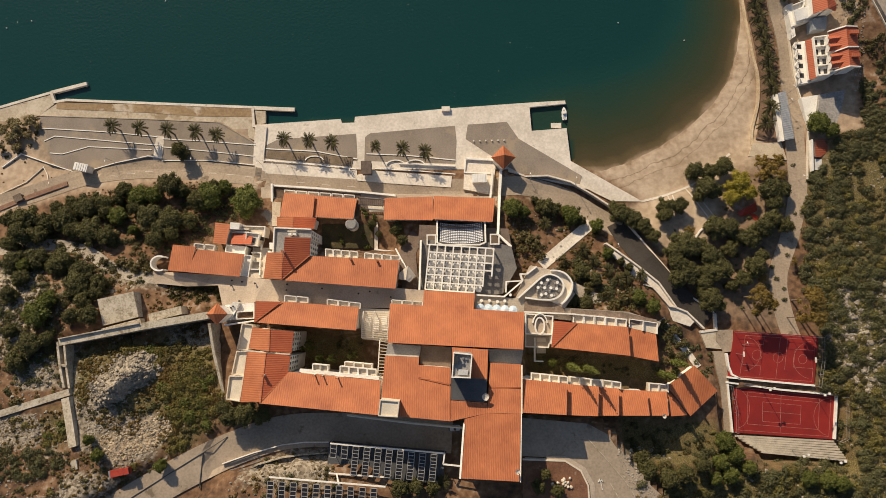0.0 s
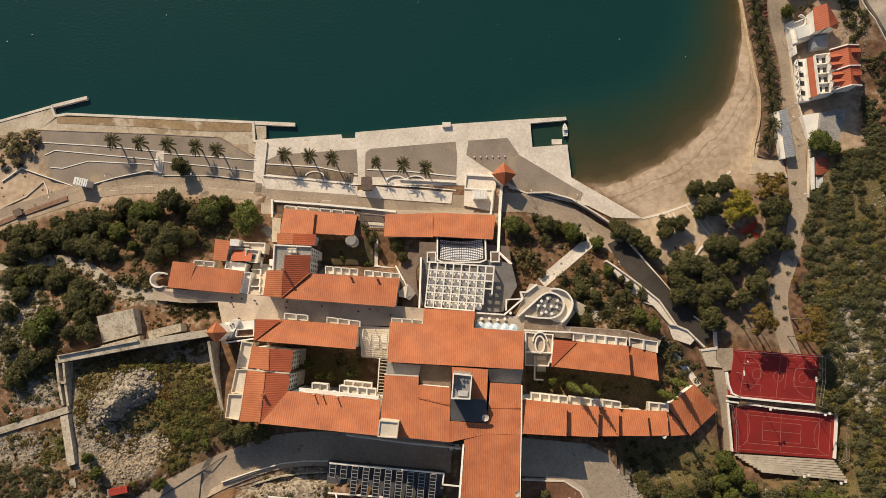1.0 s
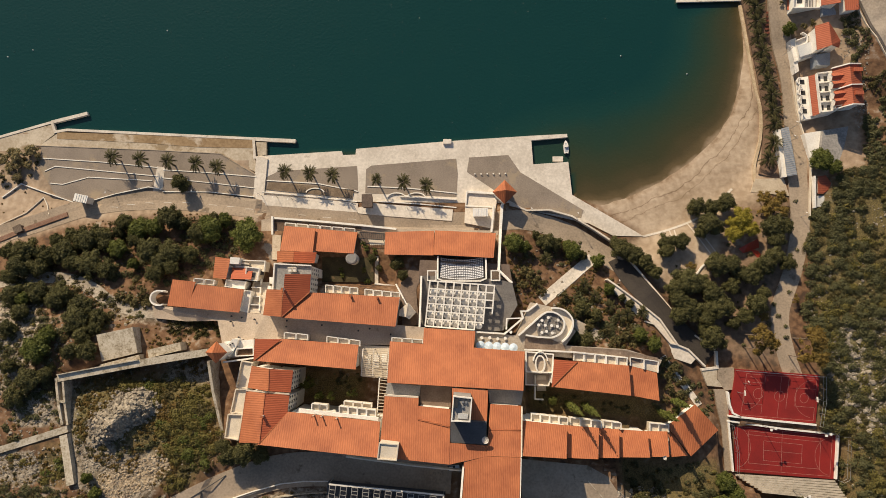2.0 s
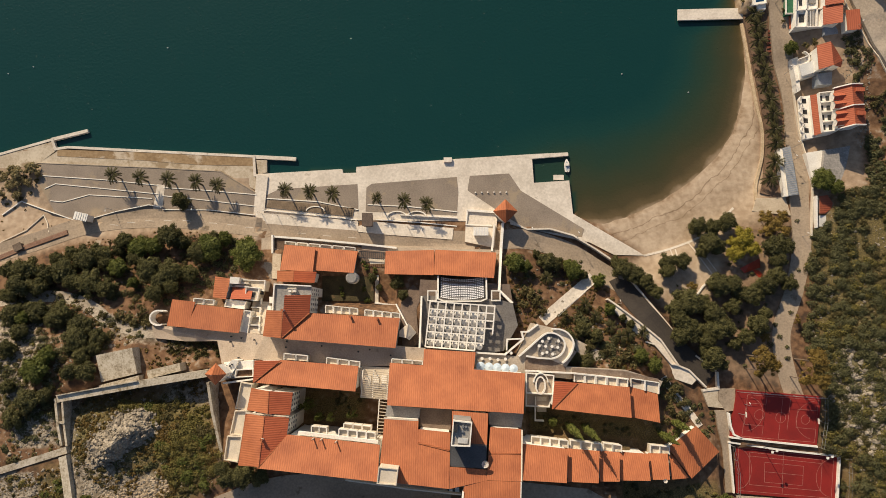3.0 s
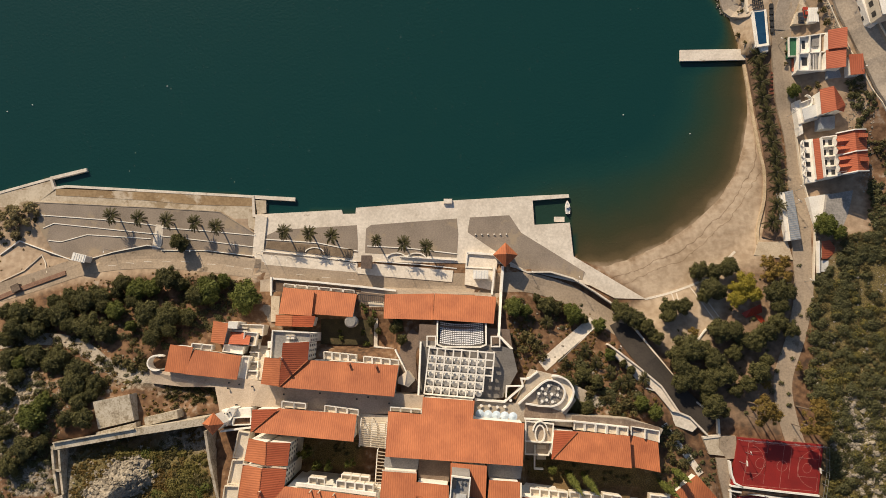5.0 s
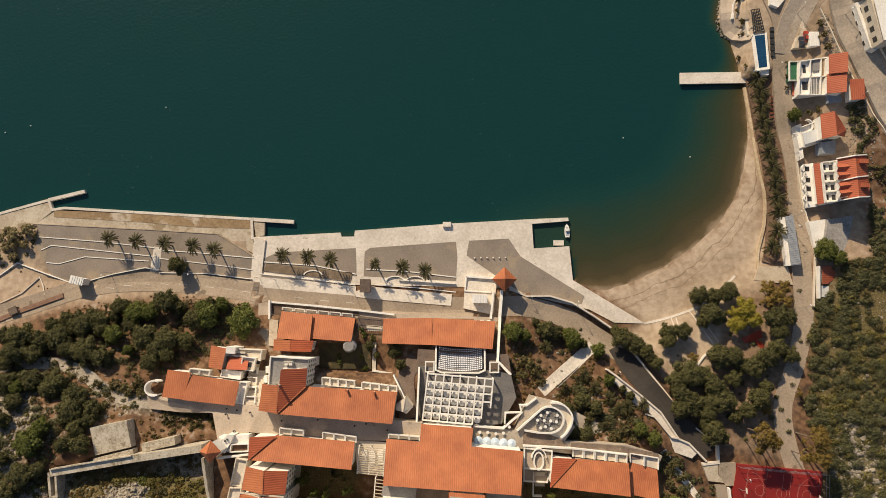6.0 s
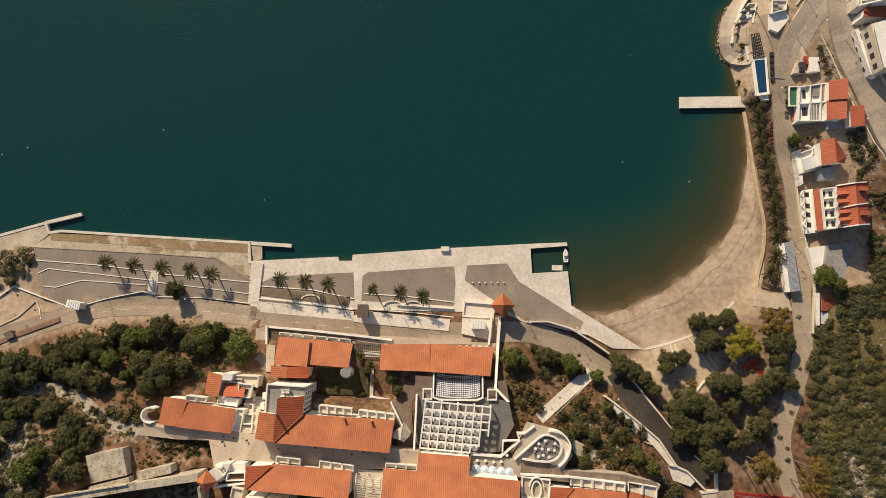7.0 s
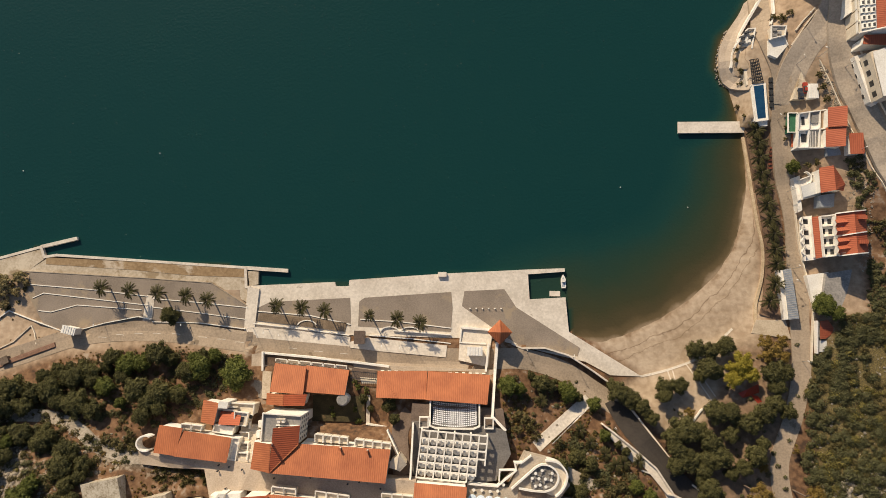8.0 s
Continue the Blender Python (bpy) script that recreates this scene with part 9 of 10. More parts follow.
for a, b in zip(pts, pts[1:]):
    bm = bmesh.new()
    rod(bm, (a[0], a[1], h(a[0], a[1]) + 0.5), (b[0], b[1], h(b[0], b[1]) + 0.5), 0.16)
    part("segment", bm, LAMPBLACK, pipe)


# ---- the houses along the beach road ----
LINEWHITE = surface("worn_white_paint", (0.5, 0.46, 0.4), (0.7, 0.66, 0.6), 0.8, 1.2, 5, 0.0)
REDT = tile_material("new_red_tiles", (0.30, 0.064, 0.028), (0.45, 0.122, 0.053), "Y")
REDT_X = tile_material("new_red_tiles_x", (0.30, 0.064, 0.028), (0.45, 0.122, 0.053), "X")
BLUEGREY = surface("blue_grey_roofing", (0.20, 0.22, 0.25), (0.32, 0.34, 0.37), 0.7, 0.4, 3, 0.1)

ha = house("terraced_house", "white terraced house row with red tile roofs and dormers")
solid(ha, [(133.9, 102.4, 7), (137.4, 102.9, 7), (138.1, 86.4, 7), (134.3, 85.9, 7)], 2, WHITE, "front_terrace")
parapet(ha, [(133.3, 102.2, 8), (133.8, 85.8, 8)], 0.3, 1.2)
for y in (392, 412, 428, 446):
    a = Vector((134.2, 102.3, 8)).lerp(Vector((134.6, 85.8, 8)), (y - 384) / 78)
    parapet(ha, [(a.x - p[1], a.y + p[0], 8.0) for p in arc(0, 0, 0, 1.5, 1.6, 0, 180, 8)], 0.3, 1.2)
    solid(ha, [(a.x - 0.3, a.y - 0.9, 7.05), (a.x + 1.5, a.y - 0.9, 7.05), (a.x + 1.5, a.y + 0.9, 7.05), (a.x - 0.3, a.y + 0.9, 7.05)], 6.9, DARK, "doorway")
roof_on(ha, [(136, 102, 9.6), (138.2, 102.1, 11.6), (138.8, 87, 11.6), (136.7, 86.5, 9.6)], 4, REDT)
solid(ha, [(137.8, 102, 12.2), (143.4, 102.7, 12.2), (144, 87.6, 12.2), (138.5, 86.7, 12.2)], 4, WHITE, "balcony_floor")
for k in range(5):
    a, b = Vector((137.1, 101.6, 13.4)).lerp(Vector((137.8, 86.8, 13.4)), k / 4), Vector((142.7, 102.3, 13.4)).lerp(Vector((143.3, 87.5, 13.4)), k / 4)
    parapet(ha, [a, b], 0.35, 1.4)
    if k < 4:
        c = a.lerp(b, 0.5)
        for dx, s in ((-1.9, 0.0), (0.9, 0.0)):
            solid(ha, [(c.x + dx - 0.8, c.y - 1.1, 12.26), (c.x + dx + 0.8, c.y - 1.1, 12.26), (c.x + dx + 0.8, c.y - 3.0, 12.26), (c.x + dx - 0.8, c.y - 3.0, 12.26)], 12.0, DARK, "terrace_opening")
parapet(ha, [(137.1, 101.6, 13.4), (137.8, 86.8, 13.4)], 0.3, 1.4)
roof_on(ha, [(140.8, 102, 16.6), (144.8, 102.2, 20.5), (145.2, 87.6, 20.5), (141.4, 87.1, 16.6)], 8, REDT)
roof_on(ha, [(144.8, 102.2, 20.5), (150.3, 103.1, 18), (150.5, 88.3, 18), (145.2, 87.6, 20.5)], 10, REDT)
for f in (0.22, 0.42, 0.68, 0.86):
    a, b = Vector((139.3, 101.6, 19)).lerp(Vector((140, 86.9, 19)), f), Vector((143.9, 102, 19.3)).lerp(Vector((144.3, 87.5, 19.3)), f)
    w = Vector((0, 1.3, -1.0))
    w2 = Vector((0, -1.3, -1.0))
    for s in (w, w2):
        bm = bmesh.new()
        prism(bm, [a, b, b + s, a + s], [v.z - 0.2 for v in (a, b, b + s, a + s)])
        part("dormer_roof", bm, REDT_X, ha)
    bm = bmesh.new()
    e = Vector((0.3, 0, -0.2))
    prism(bm, [a + e, a + e + w * 0.9, a + e + w * 0.9 + Vector((2.5, 0, 0)), a + e + Vector((2.5, 0, 0))], 16)
    prism(bm, [a + e, a + e + w2 * 0.9, a + e + w2 * 0.9 + Vector((2.5, 0, 0)), a + e + Vector((2.5, 0, 0))], 16)
    part("dormer_wall", bm, WHITE, ha)
for a, b in (((140.4, 102.1, 17.2), (144.5, 102.3, 21)), ((144.5, 102.3, 21), (150.2, 103.2, 18.5)), ((140.8, 93.9, 17.2), (144.7, 94.5, 21)), ((144.7, 94.5, 21), (150.2, 95.5, 18.5)), ((141, 86.9, 17.2), (144.8, 87.3, 21)), ((144.8, 87.3, 21), (150.4, 88, 18.5))):
    parapet(ha, [a, b], 0.4, 0.9)
for q in ((147.8, 100.3, 20), (147.7, 91.6, 20)):
    solid(ha, [(q[0] - 1.6, q[1] - 0.7, 20.6), (q[0] + 1.4, q[1] - 0.7, 20.6), (q[0] + 1.4, q[1] + 0.7, 20.6), (q[0] - 1.6, q[1] + 0.7, 20.6)], 17, REDT_X, "chimney_stack")

hb = house("detached_house", "white house with orange hip roof and flat terraces")
solid(hb, [(132.6, 116.1, 9), (139.8, 119, 9), (140, 110.4, 9), (133.5, 108.7, 9)], 3, WHITE, "terrace_floor")
parapet(hb, [(132.1, 115.9, 10), (139.3, 118.7, 10)], 0.3, 1.2)
solid(hb, [(131.8, 113.1, 11), (138.1, 115.3, 11), (138.1, 110.7, 11), (132.5, 108.9, 11)], 10.7, surface("pale_sheet", (0.55, 0.55, 0.53), (0.68, 0.67, 0.64), 0.6, 0.4, 3, 0.1), "canopy")
solid(hb, [(130.9, 117.1, 7.5), (133.3, 118, 7.5), (134.8, 109.6, 7.5), (132.2, 108.3, 7.5)], 3.5, WHITE, "front_block")
parapet(hb, [(a, b, 10.4) for a, b, c in arc(*(134.2, 116.4), 0, 2.0, 2.4, -60, 90, 10)], 0.3, 1.6)
roof_on(hb, [(136.5, 119.2, 15), (139.9, 119.4, 18), (140.4, 110.5, 18), (136.7, 109.9, 15)], 5, REDT)
roof_on(hb, [(139.9, 119.4, 18), (143.8, 116.1, 15.5), (145.5, 113.3, 15), (144.8, 110.8, 15), (140.4, 110.5, 18)], 6, REDT)
solid(hb, [(138.5, 109.8, 11), (143.9, 110.7, 11), (143.4, 105.6, 11), (138.5, 105.6, 11)], 5, BLUEGREY, "flat_roof")
solid(hb, [(132.1, 109.2, 7), (133.6, 109.7, 7), (134, 105, 7), (132.5, 104.1, 7)], 3, WHITE, "gate_block")

hc = house("detached_house", "white house with balconies and orange tile roofs")
solid(hc, [(128.9, 141.2, 10.4), (132.2, 141.3, 10.4), (131.7, 133.9, 10.4), (128.5, 133.8, 10.4)], 4, surface("green_matting", (0.02, 0.10, 0.05), (0.04, 0.16, 0.08), 0.9, 0.6, 3, 0.1), "green_deck", "green matted roof deck")
parapet(hc, [(128.4, 141, 11.2), (131.8, 141, 11.2), (131.2, 133.6, 11.2), (128.1, 133.6, 11.2), (128.4, 141, 11.2)], 0.25, 1)
solid(hc, [(131.4, 140.7, 12), (142.7, 142.5, 12), (141.3, 127.5, 12), (130.5, 127.4, 12)], 5, WHITE, "balcony_floor")
for k in range(3):
    f = k / 2
    a, b = Vector((130.8, 140.1, 13.3)).lerp(Vector((130, 127.2, 13.3)), f), Vector((141.7, 141.7, 13.3)).lerp(Vector((140.5, 127.3, 13.3)), f)
    parapet(hc, [a, b], 0.35, 1.5)
for k in range(3):
    f = k / 2
    a, b = Vector((131.1, 140.1, 13.3)).lerp(Vector((139, 141.2, 13.3)), f), Vector((130, 127.2, 13.3)).lerp(Vector((137.9, 127.3, 13.3)), f)
    parapet(hc, [a, b], 0.35, 1.5)
for cx, cy in ((1418, 247), (1424, 247), (1430, 247), (1420, 215), (1456, 208)):
    q = Vector((cx, cy, 0))
    a = Vector((131.3, 140.7, 12.06)).lerp(Vector((142.5, 140.8, 12.06)), (cx - 1412) / 54)
    dy = (cy - 200) * 0.205
    solid(hc, [(a.x - 0.5, a.y - dy + 1.6, 12.06), (a.x + 0.7, a.y - dy + 1.6, 12.06), (a.x + 0.7, a.y - dy - 1.6, 12.06), (a.x - 0.5, a.y - dy - 1.6, 12.06)], 11.8, DARK, "terrace_opening")
solid(hc, [(136.2, 141, 12.6), (139.4, 141.2, 12.6), (139.1, 136.9, 12.6), (136, 136.7, 12.6)], 12, GREYROOF, "flat_roof")
for k in range(6):
    a, b = Vector((134.9, 133.3, 13.2)).lerp(Vector((137.4, 133.5, 13.2)), k / 5), Vector((135, 127.2, 12.6)).lerp(Vector((137.4, 127.3, 12.6)), k / 5)
    bm = bmesh.new()
    bar(bm, a, b, 0.18, 0.2)
    part("louvre", bm, GREYROOF if k % 2 else WHITE, hc)
roof_on(hc, [(140, 141.4, 16.5), (145.2, 141.1, 19.5), (144.7, 133.5, 19.5), (139.7, 134, 16.5)], 6, REDT)
roof_on(hc, [(139.4, 134.1, 15.5), (144.8, 133.6, 18.8), (144.2, 126.3, 18.8), (139.1, 126.9, 15.5)], 6, REDT)
roof_on(hc, [(130.3, 133.7, 8.6), (131.9, 133.4, 9.6), (131.4, 128, 9.6), (130.1, 128.7, 8.6)], 4, REDT)
roof_on(hc, [(146.1, 131.3, 18), (150.8, 131.4, 18.6), (150.9, 123.7, 18.6), (146.3, 123.6, 18)], 8, REDT_X)
solid(hc, [(140.7, 127.2, 13), (148.3, 127.7, 13), (148.2, 124.7, 13), (140.7, 124.2, 13)], 6, BLUEGREY, "flat_roof")
solid(hc, [(136.5, 128.2, 9), (142.8, 128.3, 9), (142.2, 124, 9), (136.4, 124.3, 9)], 4, STONE, "yard_floor")

hd = house("apartment_block", "white apartment block with red roof and balconies on the slope")
roof_on(hd, [(150.3, 183.4, 31), (165.8, 185.9, 34), (164.3, 163.9, 34), (149.6, 164.4, 31)], 12, REDT)
roof_on(hd, [(146.3, 185.3, 27.5), (150.2, 183.4, 31), (149.5, 164.4, 31), (146.8, 165.2, 27.5)], 12, BLUEGREY)
for col in range(3):
    for row in range(7):
        u, v = (col + 0.5) / 3, (row + 0.3) / 7
        a = Vector((146.2, 185.2, 27.7)).lerp(Vector((150, 183.3, 31.2)), u).lerp(Vector((146.6, 165.1, 27.7)).lerp(Vector((149.2, 164.3, 31.2)), u), v)
        for nm, e, m, up in (("skylight_frame", 0.95, WHITE, 0.12), ("skylight_pane", 0.6, DARK, 0.17)):
            solid(hd, [(a.x - e * 0.7, a.y + e, a.z + up - 0.3), (a.x + e * 0.7, a.y + e, a.z + up + 0.3), (a.x + e * 0.7, a.y - e, a.z + up + 0.3), (a.x - e * 0.7, a.y - e, a.z + up - 0.3)], a.z - 0.6, m, nm)
parapet(hd, [(145.8, 164.6, 28.3), (151.3, 164.3, 33), (163.9, 163.6, 34.6)], 0.4, 1.2)
roof_on(hd, [(147.8, 164.2, 27), (168.7, 164.7, 28), (168.4, 159.7, 28), (147.2, 160.9, 27)], 12, REDT_X)
for k in range(4):
    a, b = Vector((146.5, 182.5, 25)).lerp(Vector((146.3, 165.1, 25)), k / 4), Vector((146.5, 182.5, 25)).lerp(Vector((146.3, 165.1, 25)), (k + 0.92) / 4)
    c, d = Vector((150.7, 182.5, 25)).lerp(Vector((150.3, 165.1, 25)), (k + 0.92) / 4), Vector((150.7, 182.5, 25)).lerp(Vector((150.3, 165.1, 25)), k / 4)
    balconies(hd, a, b, c, d, 1, 10)
solid(hd, [(146, 181.4, 23), (148.1, 181.8, 23), (147.7, 175.4, 23), (145, 173.7, 23)], 12, WHITE, "stair_tower")
solid(hd, [(147.3, 164.4, 18), (156.6, 165.4, 18), (157.7, 161.1, 18), (148.1, 159.3, 18)], 10, CREAM, "forecourt")
# Out of view: this house is added only for its shadow on the junction.
hi_ = house("detached_house", "unseen white house added to cast the shadow over the junction")
roof_on(hi_, [(*(131.3, 191.2), 30), (*(138, 188), 30), (*(138.9, 205.8), 30), (*(131.9, 205.8), 30)], 8, REDT)
terrace("cream paved forecourt of the quay wing", [(-69.5, 48.5, 3), (-62.1, 47.9, 3), (-33.3, 46.1, 3), (-33.6, 42.5, 3), (-66.7, 43.2, 3)], 4, CREAM)
he = house("apartment_block", "cream apartment block with rows of windows on the slope")
solid(he, [(149.4, 158, 27), (169.4, 164.7, 27), (168, 144.2, 27), (152.7, 141.6, 27)], 12, CREAM, "wall")
solid(he, [(147.6, 158.9, 21), (153.4, 160.6, 21), (156.8, 143.8, 21), (154.2, 141, 21), (152.3, 142.1, 21)], 11, WHITE, "lower_block")
roof_on(he, [(149.5, 157.4, 28.4), (167.9, 163.8, 29), (166.6, 143.4, 29), (152.2, 141.5, 28.4)], None, WHITE)
for k in range(4):
    a = Vector((148.7, 157.6, 21.05)).lerp(Vector((153.4, 143.7, 21.05)), (k + 0.5) / 4)
    solid(he, [(a.x, a.y + 1.2, 21.06), (a.x + 2, a.y + 1.6, 21.06), (a.x + 2.6, a.y - 0.6, 21.06), (a.x + 0.6, a.y - 1.0, 21.06)], 20.9, DARK, "roof_light")
windows(he, (149.6, 157.2), (152.7, 142), 22.4, 1, 4, 2.4, 2.2)
windows(he, (147.8, 158), (152.1, 142.9), 14, 2, 4, 1.9, 1.8, 3.2)

hf = house("small_house", "small white flat-roofed house beside the road")
solid(hf, [(122.4, 169.6, 11), (127.8, 172.4, 11), (129.5, 167.5, 11), (125.1, 162.3, 11), (122.2, 163.6, 11)], 4, WHITE, "body")
solid(hf, [(123.2, 174.5, 12), (128.7, 174.6, 12), (128.1, 171, 12), (123, 169.6, 12)], 4, CREAM, "upper_block")
for q in ((124, 172.8, 12.8), (125.6, 171.5, 12.8), (123.9, 170.6, 12.8)):
    solid(hf, [(q[0] - 0.7, q[1] - 0.5, 12.8), (q[0] + 0.7, q[1] - 0.5, 12.8), (q[0] + 0.7, q[1] + 0.5, 12.8), (q[0] - 0.7, q[1] + 0.5, 12.8)], 11.9, GREYROOF, "roof_unit")
parapet(hf, [(122.8, 174.2, 12.8), (128.3, 174.2, 12.8), (127.7, 170.6, 12.8), (122.6, 169.3, 12.8), (122.8, 174.2, 12.8)], 0.3, 1.2)
parapet(hf, [(122, 169.3, 11.8), (127.4, 172, 11.8), (129.1, 167.1, 11.8)], 0.3, 1)
solid(hf, [(125.9, 163.4, 8), (130.8, 167.9, 8), (131.4, 162, 8), (127.4, 157.5, 8)], 4, STONE, "lower_yard")

# concrete yard and small roofed shed south of the row
hg = house("garage_block", "grey concrete garage block with pale roof deck")
solid(hg, [(134.5, 80.6, 7), (142.4, 81.8, 7), (144, 76, 7), (139.1, 74.2, 7), (139.5, 68, 7), (136.4, 68, 7)], 2, WHITE, "roof_deck")
solid(hg, [(140.7, 81.2, 8.5), (151.3, 83, 8.5), (153.2, 69.8, 8.5), (143.7, 68.1, 8.5), (138.9, 69.6, 8.5), (139.6, 74.8, 8.5)], 3, surface("stained_concrete", (0.2, 0.185, 0.17), (0.36, 0.33, 0.30), 0.9, 0.2, 1.5, 0.2), "yard_slab")
hh_ = house("small_shed", "small shed with red tile roof and pale lean-to")
roof_on(hh_, [(137.7, 63.7, 8.6), (140.6, 64.1, 8.6), (143.6, 60.3, 7.6), (140, 57.4, 7.6), (137.6, 57.3, 8.2)], 3, REDT)
solid(hh_, [(137.9, 56.7, 7), (144.4, 56.6, 7.4), (143.9, 52.3, 7.4), (137.7, 52.6, 7)], 3, surface("pale_sheet_roof", (0.5, 0.48, 0.45), (0.64, 0.62, 0.58), 0.6, 0.4, 3, 0.1), "lean_to")
parapet(hh_, [(136.6, 63.9, 8.8), (136.5, 52, 8)], 0.5, 4)
shed = house("long_shed", "long low shed with corrugated grey metal roof")
roof_on(shed, [(125.8, 82.4, 7.2), (128.4, 83, 7.8), (130.5, 64.6, 7.8), (127.1, 64.1, 7.2)], 3, BLUEGREY, WHITE)
for k in range(22):
    a, b = Vector((125.8, 82.4, 7.28)).lerp(Vector((127, 64.1, 7.28)), (k + 0.5) / 22), Vector((128.4, 83, 7.88)).lerp(Vector((130.4, 64.6, 7.88)), (k + 0.5) / 22)
    bm = bmesh.new()
    bar(bm, a, b, 0.22, 0.1)
    part("roof_rib", bm, ALU, shed)
solid(shed, [(124.7, 82.5, 6), (126.4, 82.5, 6), (127.7, 64.2, 6), (126, 64.1, 6)], 3, WHITE, "side_canopy")

# swimming pool and sunbeds on the sea side of the road
pool = house("swimming_pool", "rectangular blue swimming pool with white rim", "swimming pool")
P4 = [(116.5, 153, 8.1), (121.7, 153.7, 8.1), (122.1, 139.5, 8.1), (117.7, 138.8, 8.1)]
solid(pool, P4, 3, WHITE, "basin")
solid(pool, [(p[0], p[1], 8.16) for p in inset([(a, b, c) for a, b, c in P4], 0.7)], 7.9, surface("pool_water", (0.010, 0.045, 0.10), (0.016, 0.065, 0.13), 0.08, 0.3, 1.0, 0.1), "water")
parapet(pool, [(121.5, 153.5, 8.6), (122, 139.1, 8.6), (117.4, 138.4, 8.6)], 0.3, 0.7)
terrace("pale terrace wall beside the pool", [(116, 152.8, 7.9), (116.5, 153.1, 7.9), (117.6, 138.9, 7.9), (117.2, 138.7, 7.9)], 6, WHITE)
solid(pool, [(118.6, 139.4, 7.6), (122.2, 139.3, 7.6), (122.1, 137, 7.6), (119.5, 137, 7.6)], 3, WHITE, "ledge")
terrace("sandy terrace above the breakwater", [(113.3, 167.6, 6.4), (115.5, 168.5, 6.4), (116.6, 153.8, 7), (115.1, 152.9, 7)], 5, CREAM)
trellis = thing("pool_trellis", "dark timber trellis roof north of the pool", "pergola")
for k in range(9):
    a, b = Vector((116.2, 162.6, 8.6)).lerp(Vector((116.7, 153.5, 8.6)), k / 8), Vector((119.2, 163.1, 8.6)).lerp(Vector((120.8, 154.1, 8.6)), k / 8)
    bm = bmesh.new()
    bar(bm, a, b, 0.22, 0.2)
    part("slat", bm, LAMPBLACK, trellis)
for k in range(6):
    a, b = Vector((116.3, 162.7, 8.4)).lerp(Vector((119.3, 163.2, 8.4)), k / 5), Vector((116.8, 153.5, 8.4)).lerp(Vector((120.9, 154.2, 8.4)), k / 5)
    bm = bmesh.new()
    bar(bm, a, b, 0.2, 0.2)
    part("beam", bm, LAMPBLACK, trellis)
    for e in (a, b):
        if k % 5 == 0:
            bm = bmesh.new()
            rod(bm, (e.x, e.y, e.z - 0.2), (e.x, e.y, h(e.x, e.y) - 0.3), 0.12)
            part("post", bm, LAMPBLACK, trellis)
bar_ = house("beach_bar", "small white walled beach bar terrace by the lane")
solid(bar_, [(113.9, 173.1, 7.4), (118.6, 175.3, 7.4), (117.6, 168.1, 7.4), (113.6, 168.5, 7.4)], 3, CREAM, "terrace_floor")
parapet(bar_, [(110.6, 167.5, 8.2), (113.3, 171.8, 8.2), (116, 175.2, 8.2), (118.8, 175.4, 8.2), (117.2, 167.3, 8.2)], 0.45, 1.4)
for q in ((114.2, 171.8, 8.2), (115.5, 173.6, 8.2), (117.2, 171.8, 8.2), (113.9, 169.5, 8.2)):
    solid(bar_, [(q[0] - 1.2, q[1] - 0.5, 8.3), (q[0] + 0.9, q[1] + 0.2, 8.5), (q[0] + 0.7, q[1] + 0.9, 8.5), (q[0] - 1.4, q[1] + 0.2, 8.3)], 7.3, DARKROOF, "counter")
for q in ((115.5, 171.3, 8.2), (116.3, 170.4, 8.2), (115, 170, 8.2)):
    solid(bar_, [(q[0] - 0.6, q[1] - 0.6, 8.1), (q[0] + 0.6, q[1] - 0.6, 8.1), (q[0] + 0.6, q[1] + 0.6, 8.1), (q[0] - 0.6, q[1] + 0.6, 8.1)], 7.3, WHITE, "table")
low_wall("white posts and wall beside the lane", [(124.3, 176.5, 8), (126.2, 181.9, 9), (127.4, 190.5, 10)], 0.6, 1.4, WHITE)
low_wall("pale wall beside the upper bend", [(131.7, 172.4, 10), (133.8, 175.5, 12), (137.6, 179.9, 14)], 0.4, 0.9, CREAM)
garden_wall("white wall along the seafront walk", [(110.9, 161.3, 4), (111.5, 167, 4), (114.6, 174.8, 4.5), (122.1, 188, 6)], 0.8, 3)
ribbon("seafront_walk", "pale paved seafront walk", [(116.7, 153, 2), (110.7, 157.5, 2), (109.5, 166.7, 2), (112.2, 174.6, 2.5), (118.7, 184.6, 3.5), (123.3, 196, 4)], 4.5, PAVING, 0.5, category="path")
RUST = surface("rusty_red", (0.16, 0.045, 0.025), (0.26, 0.08, 0.045), 0.8, 0.8, 3, 0.1)


def deck_box(name, label, category, at, turn, lx, ly, hgt, material):
    """A low slatted seat or stack on short legs."""
    ob = thing(name, label, category, category + " row", at=at)
    ob.rotation_euler = (0, 0, turn)
    for k in range(4):
        bm = bmesh.new()
        y = -ly / 2 + ly * k / 4
        box(bm, -lx / 2, y + 0.02, hgt - 0.12, lx / 2, y + ly / 4 - 0.04, hgt)
        part("slat", bm, material, ob)
    for x in (-lx * 0.4, lx * 0.4):
        bm = bmesh.new()
        box(bm, x - 0.06, -ly * 0.45, -0.15, x + 0.06, ly * 0.45, hgt - 0.125)
        part("leg_frame", bm, material, ob)


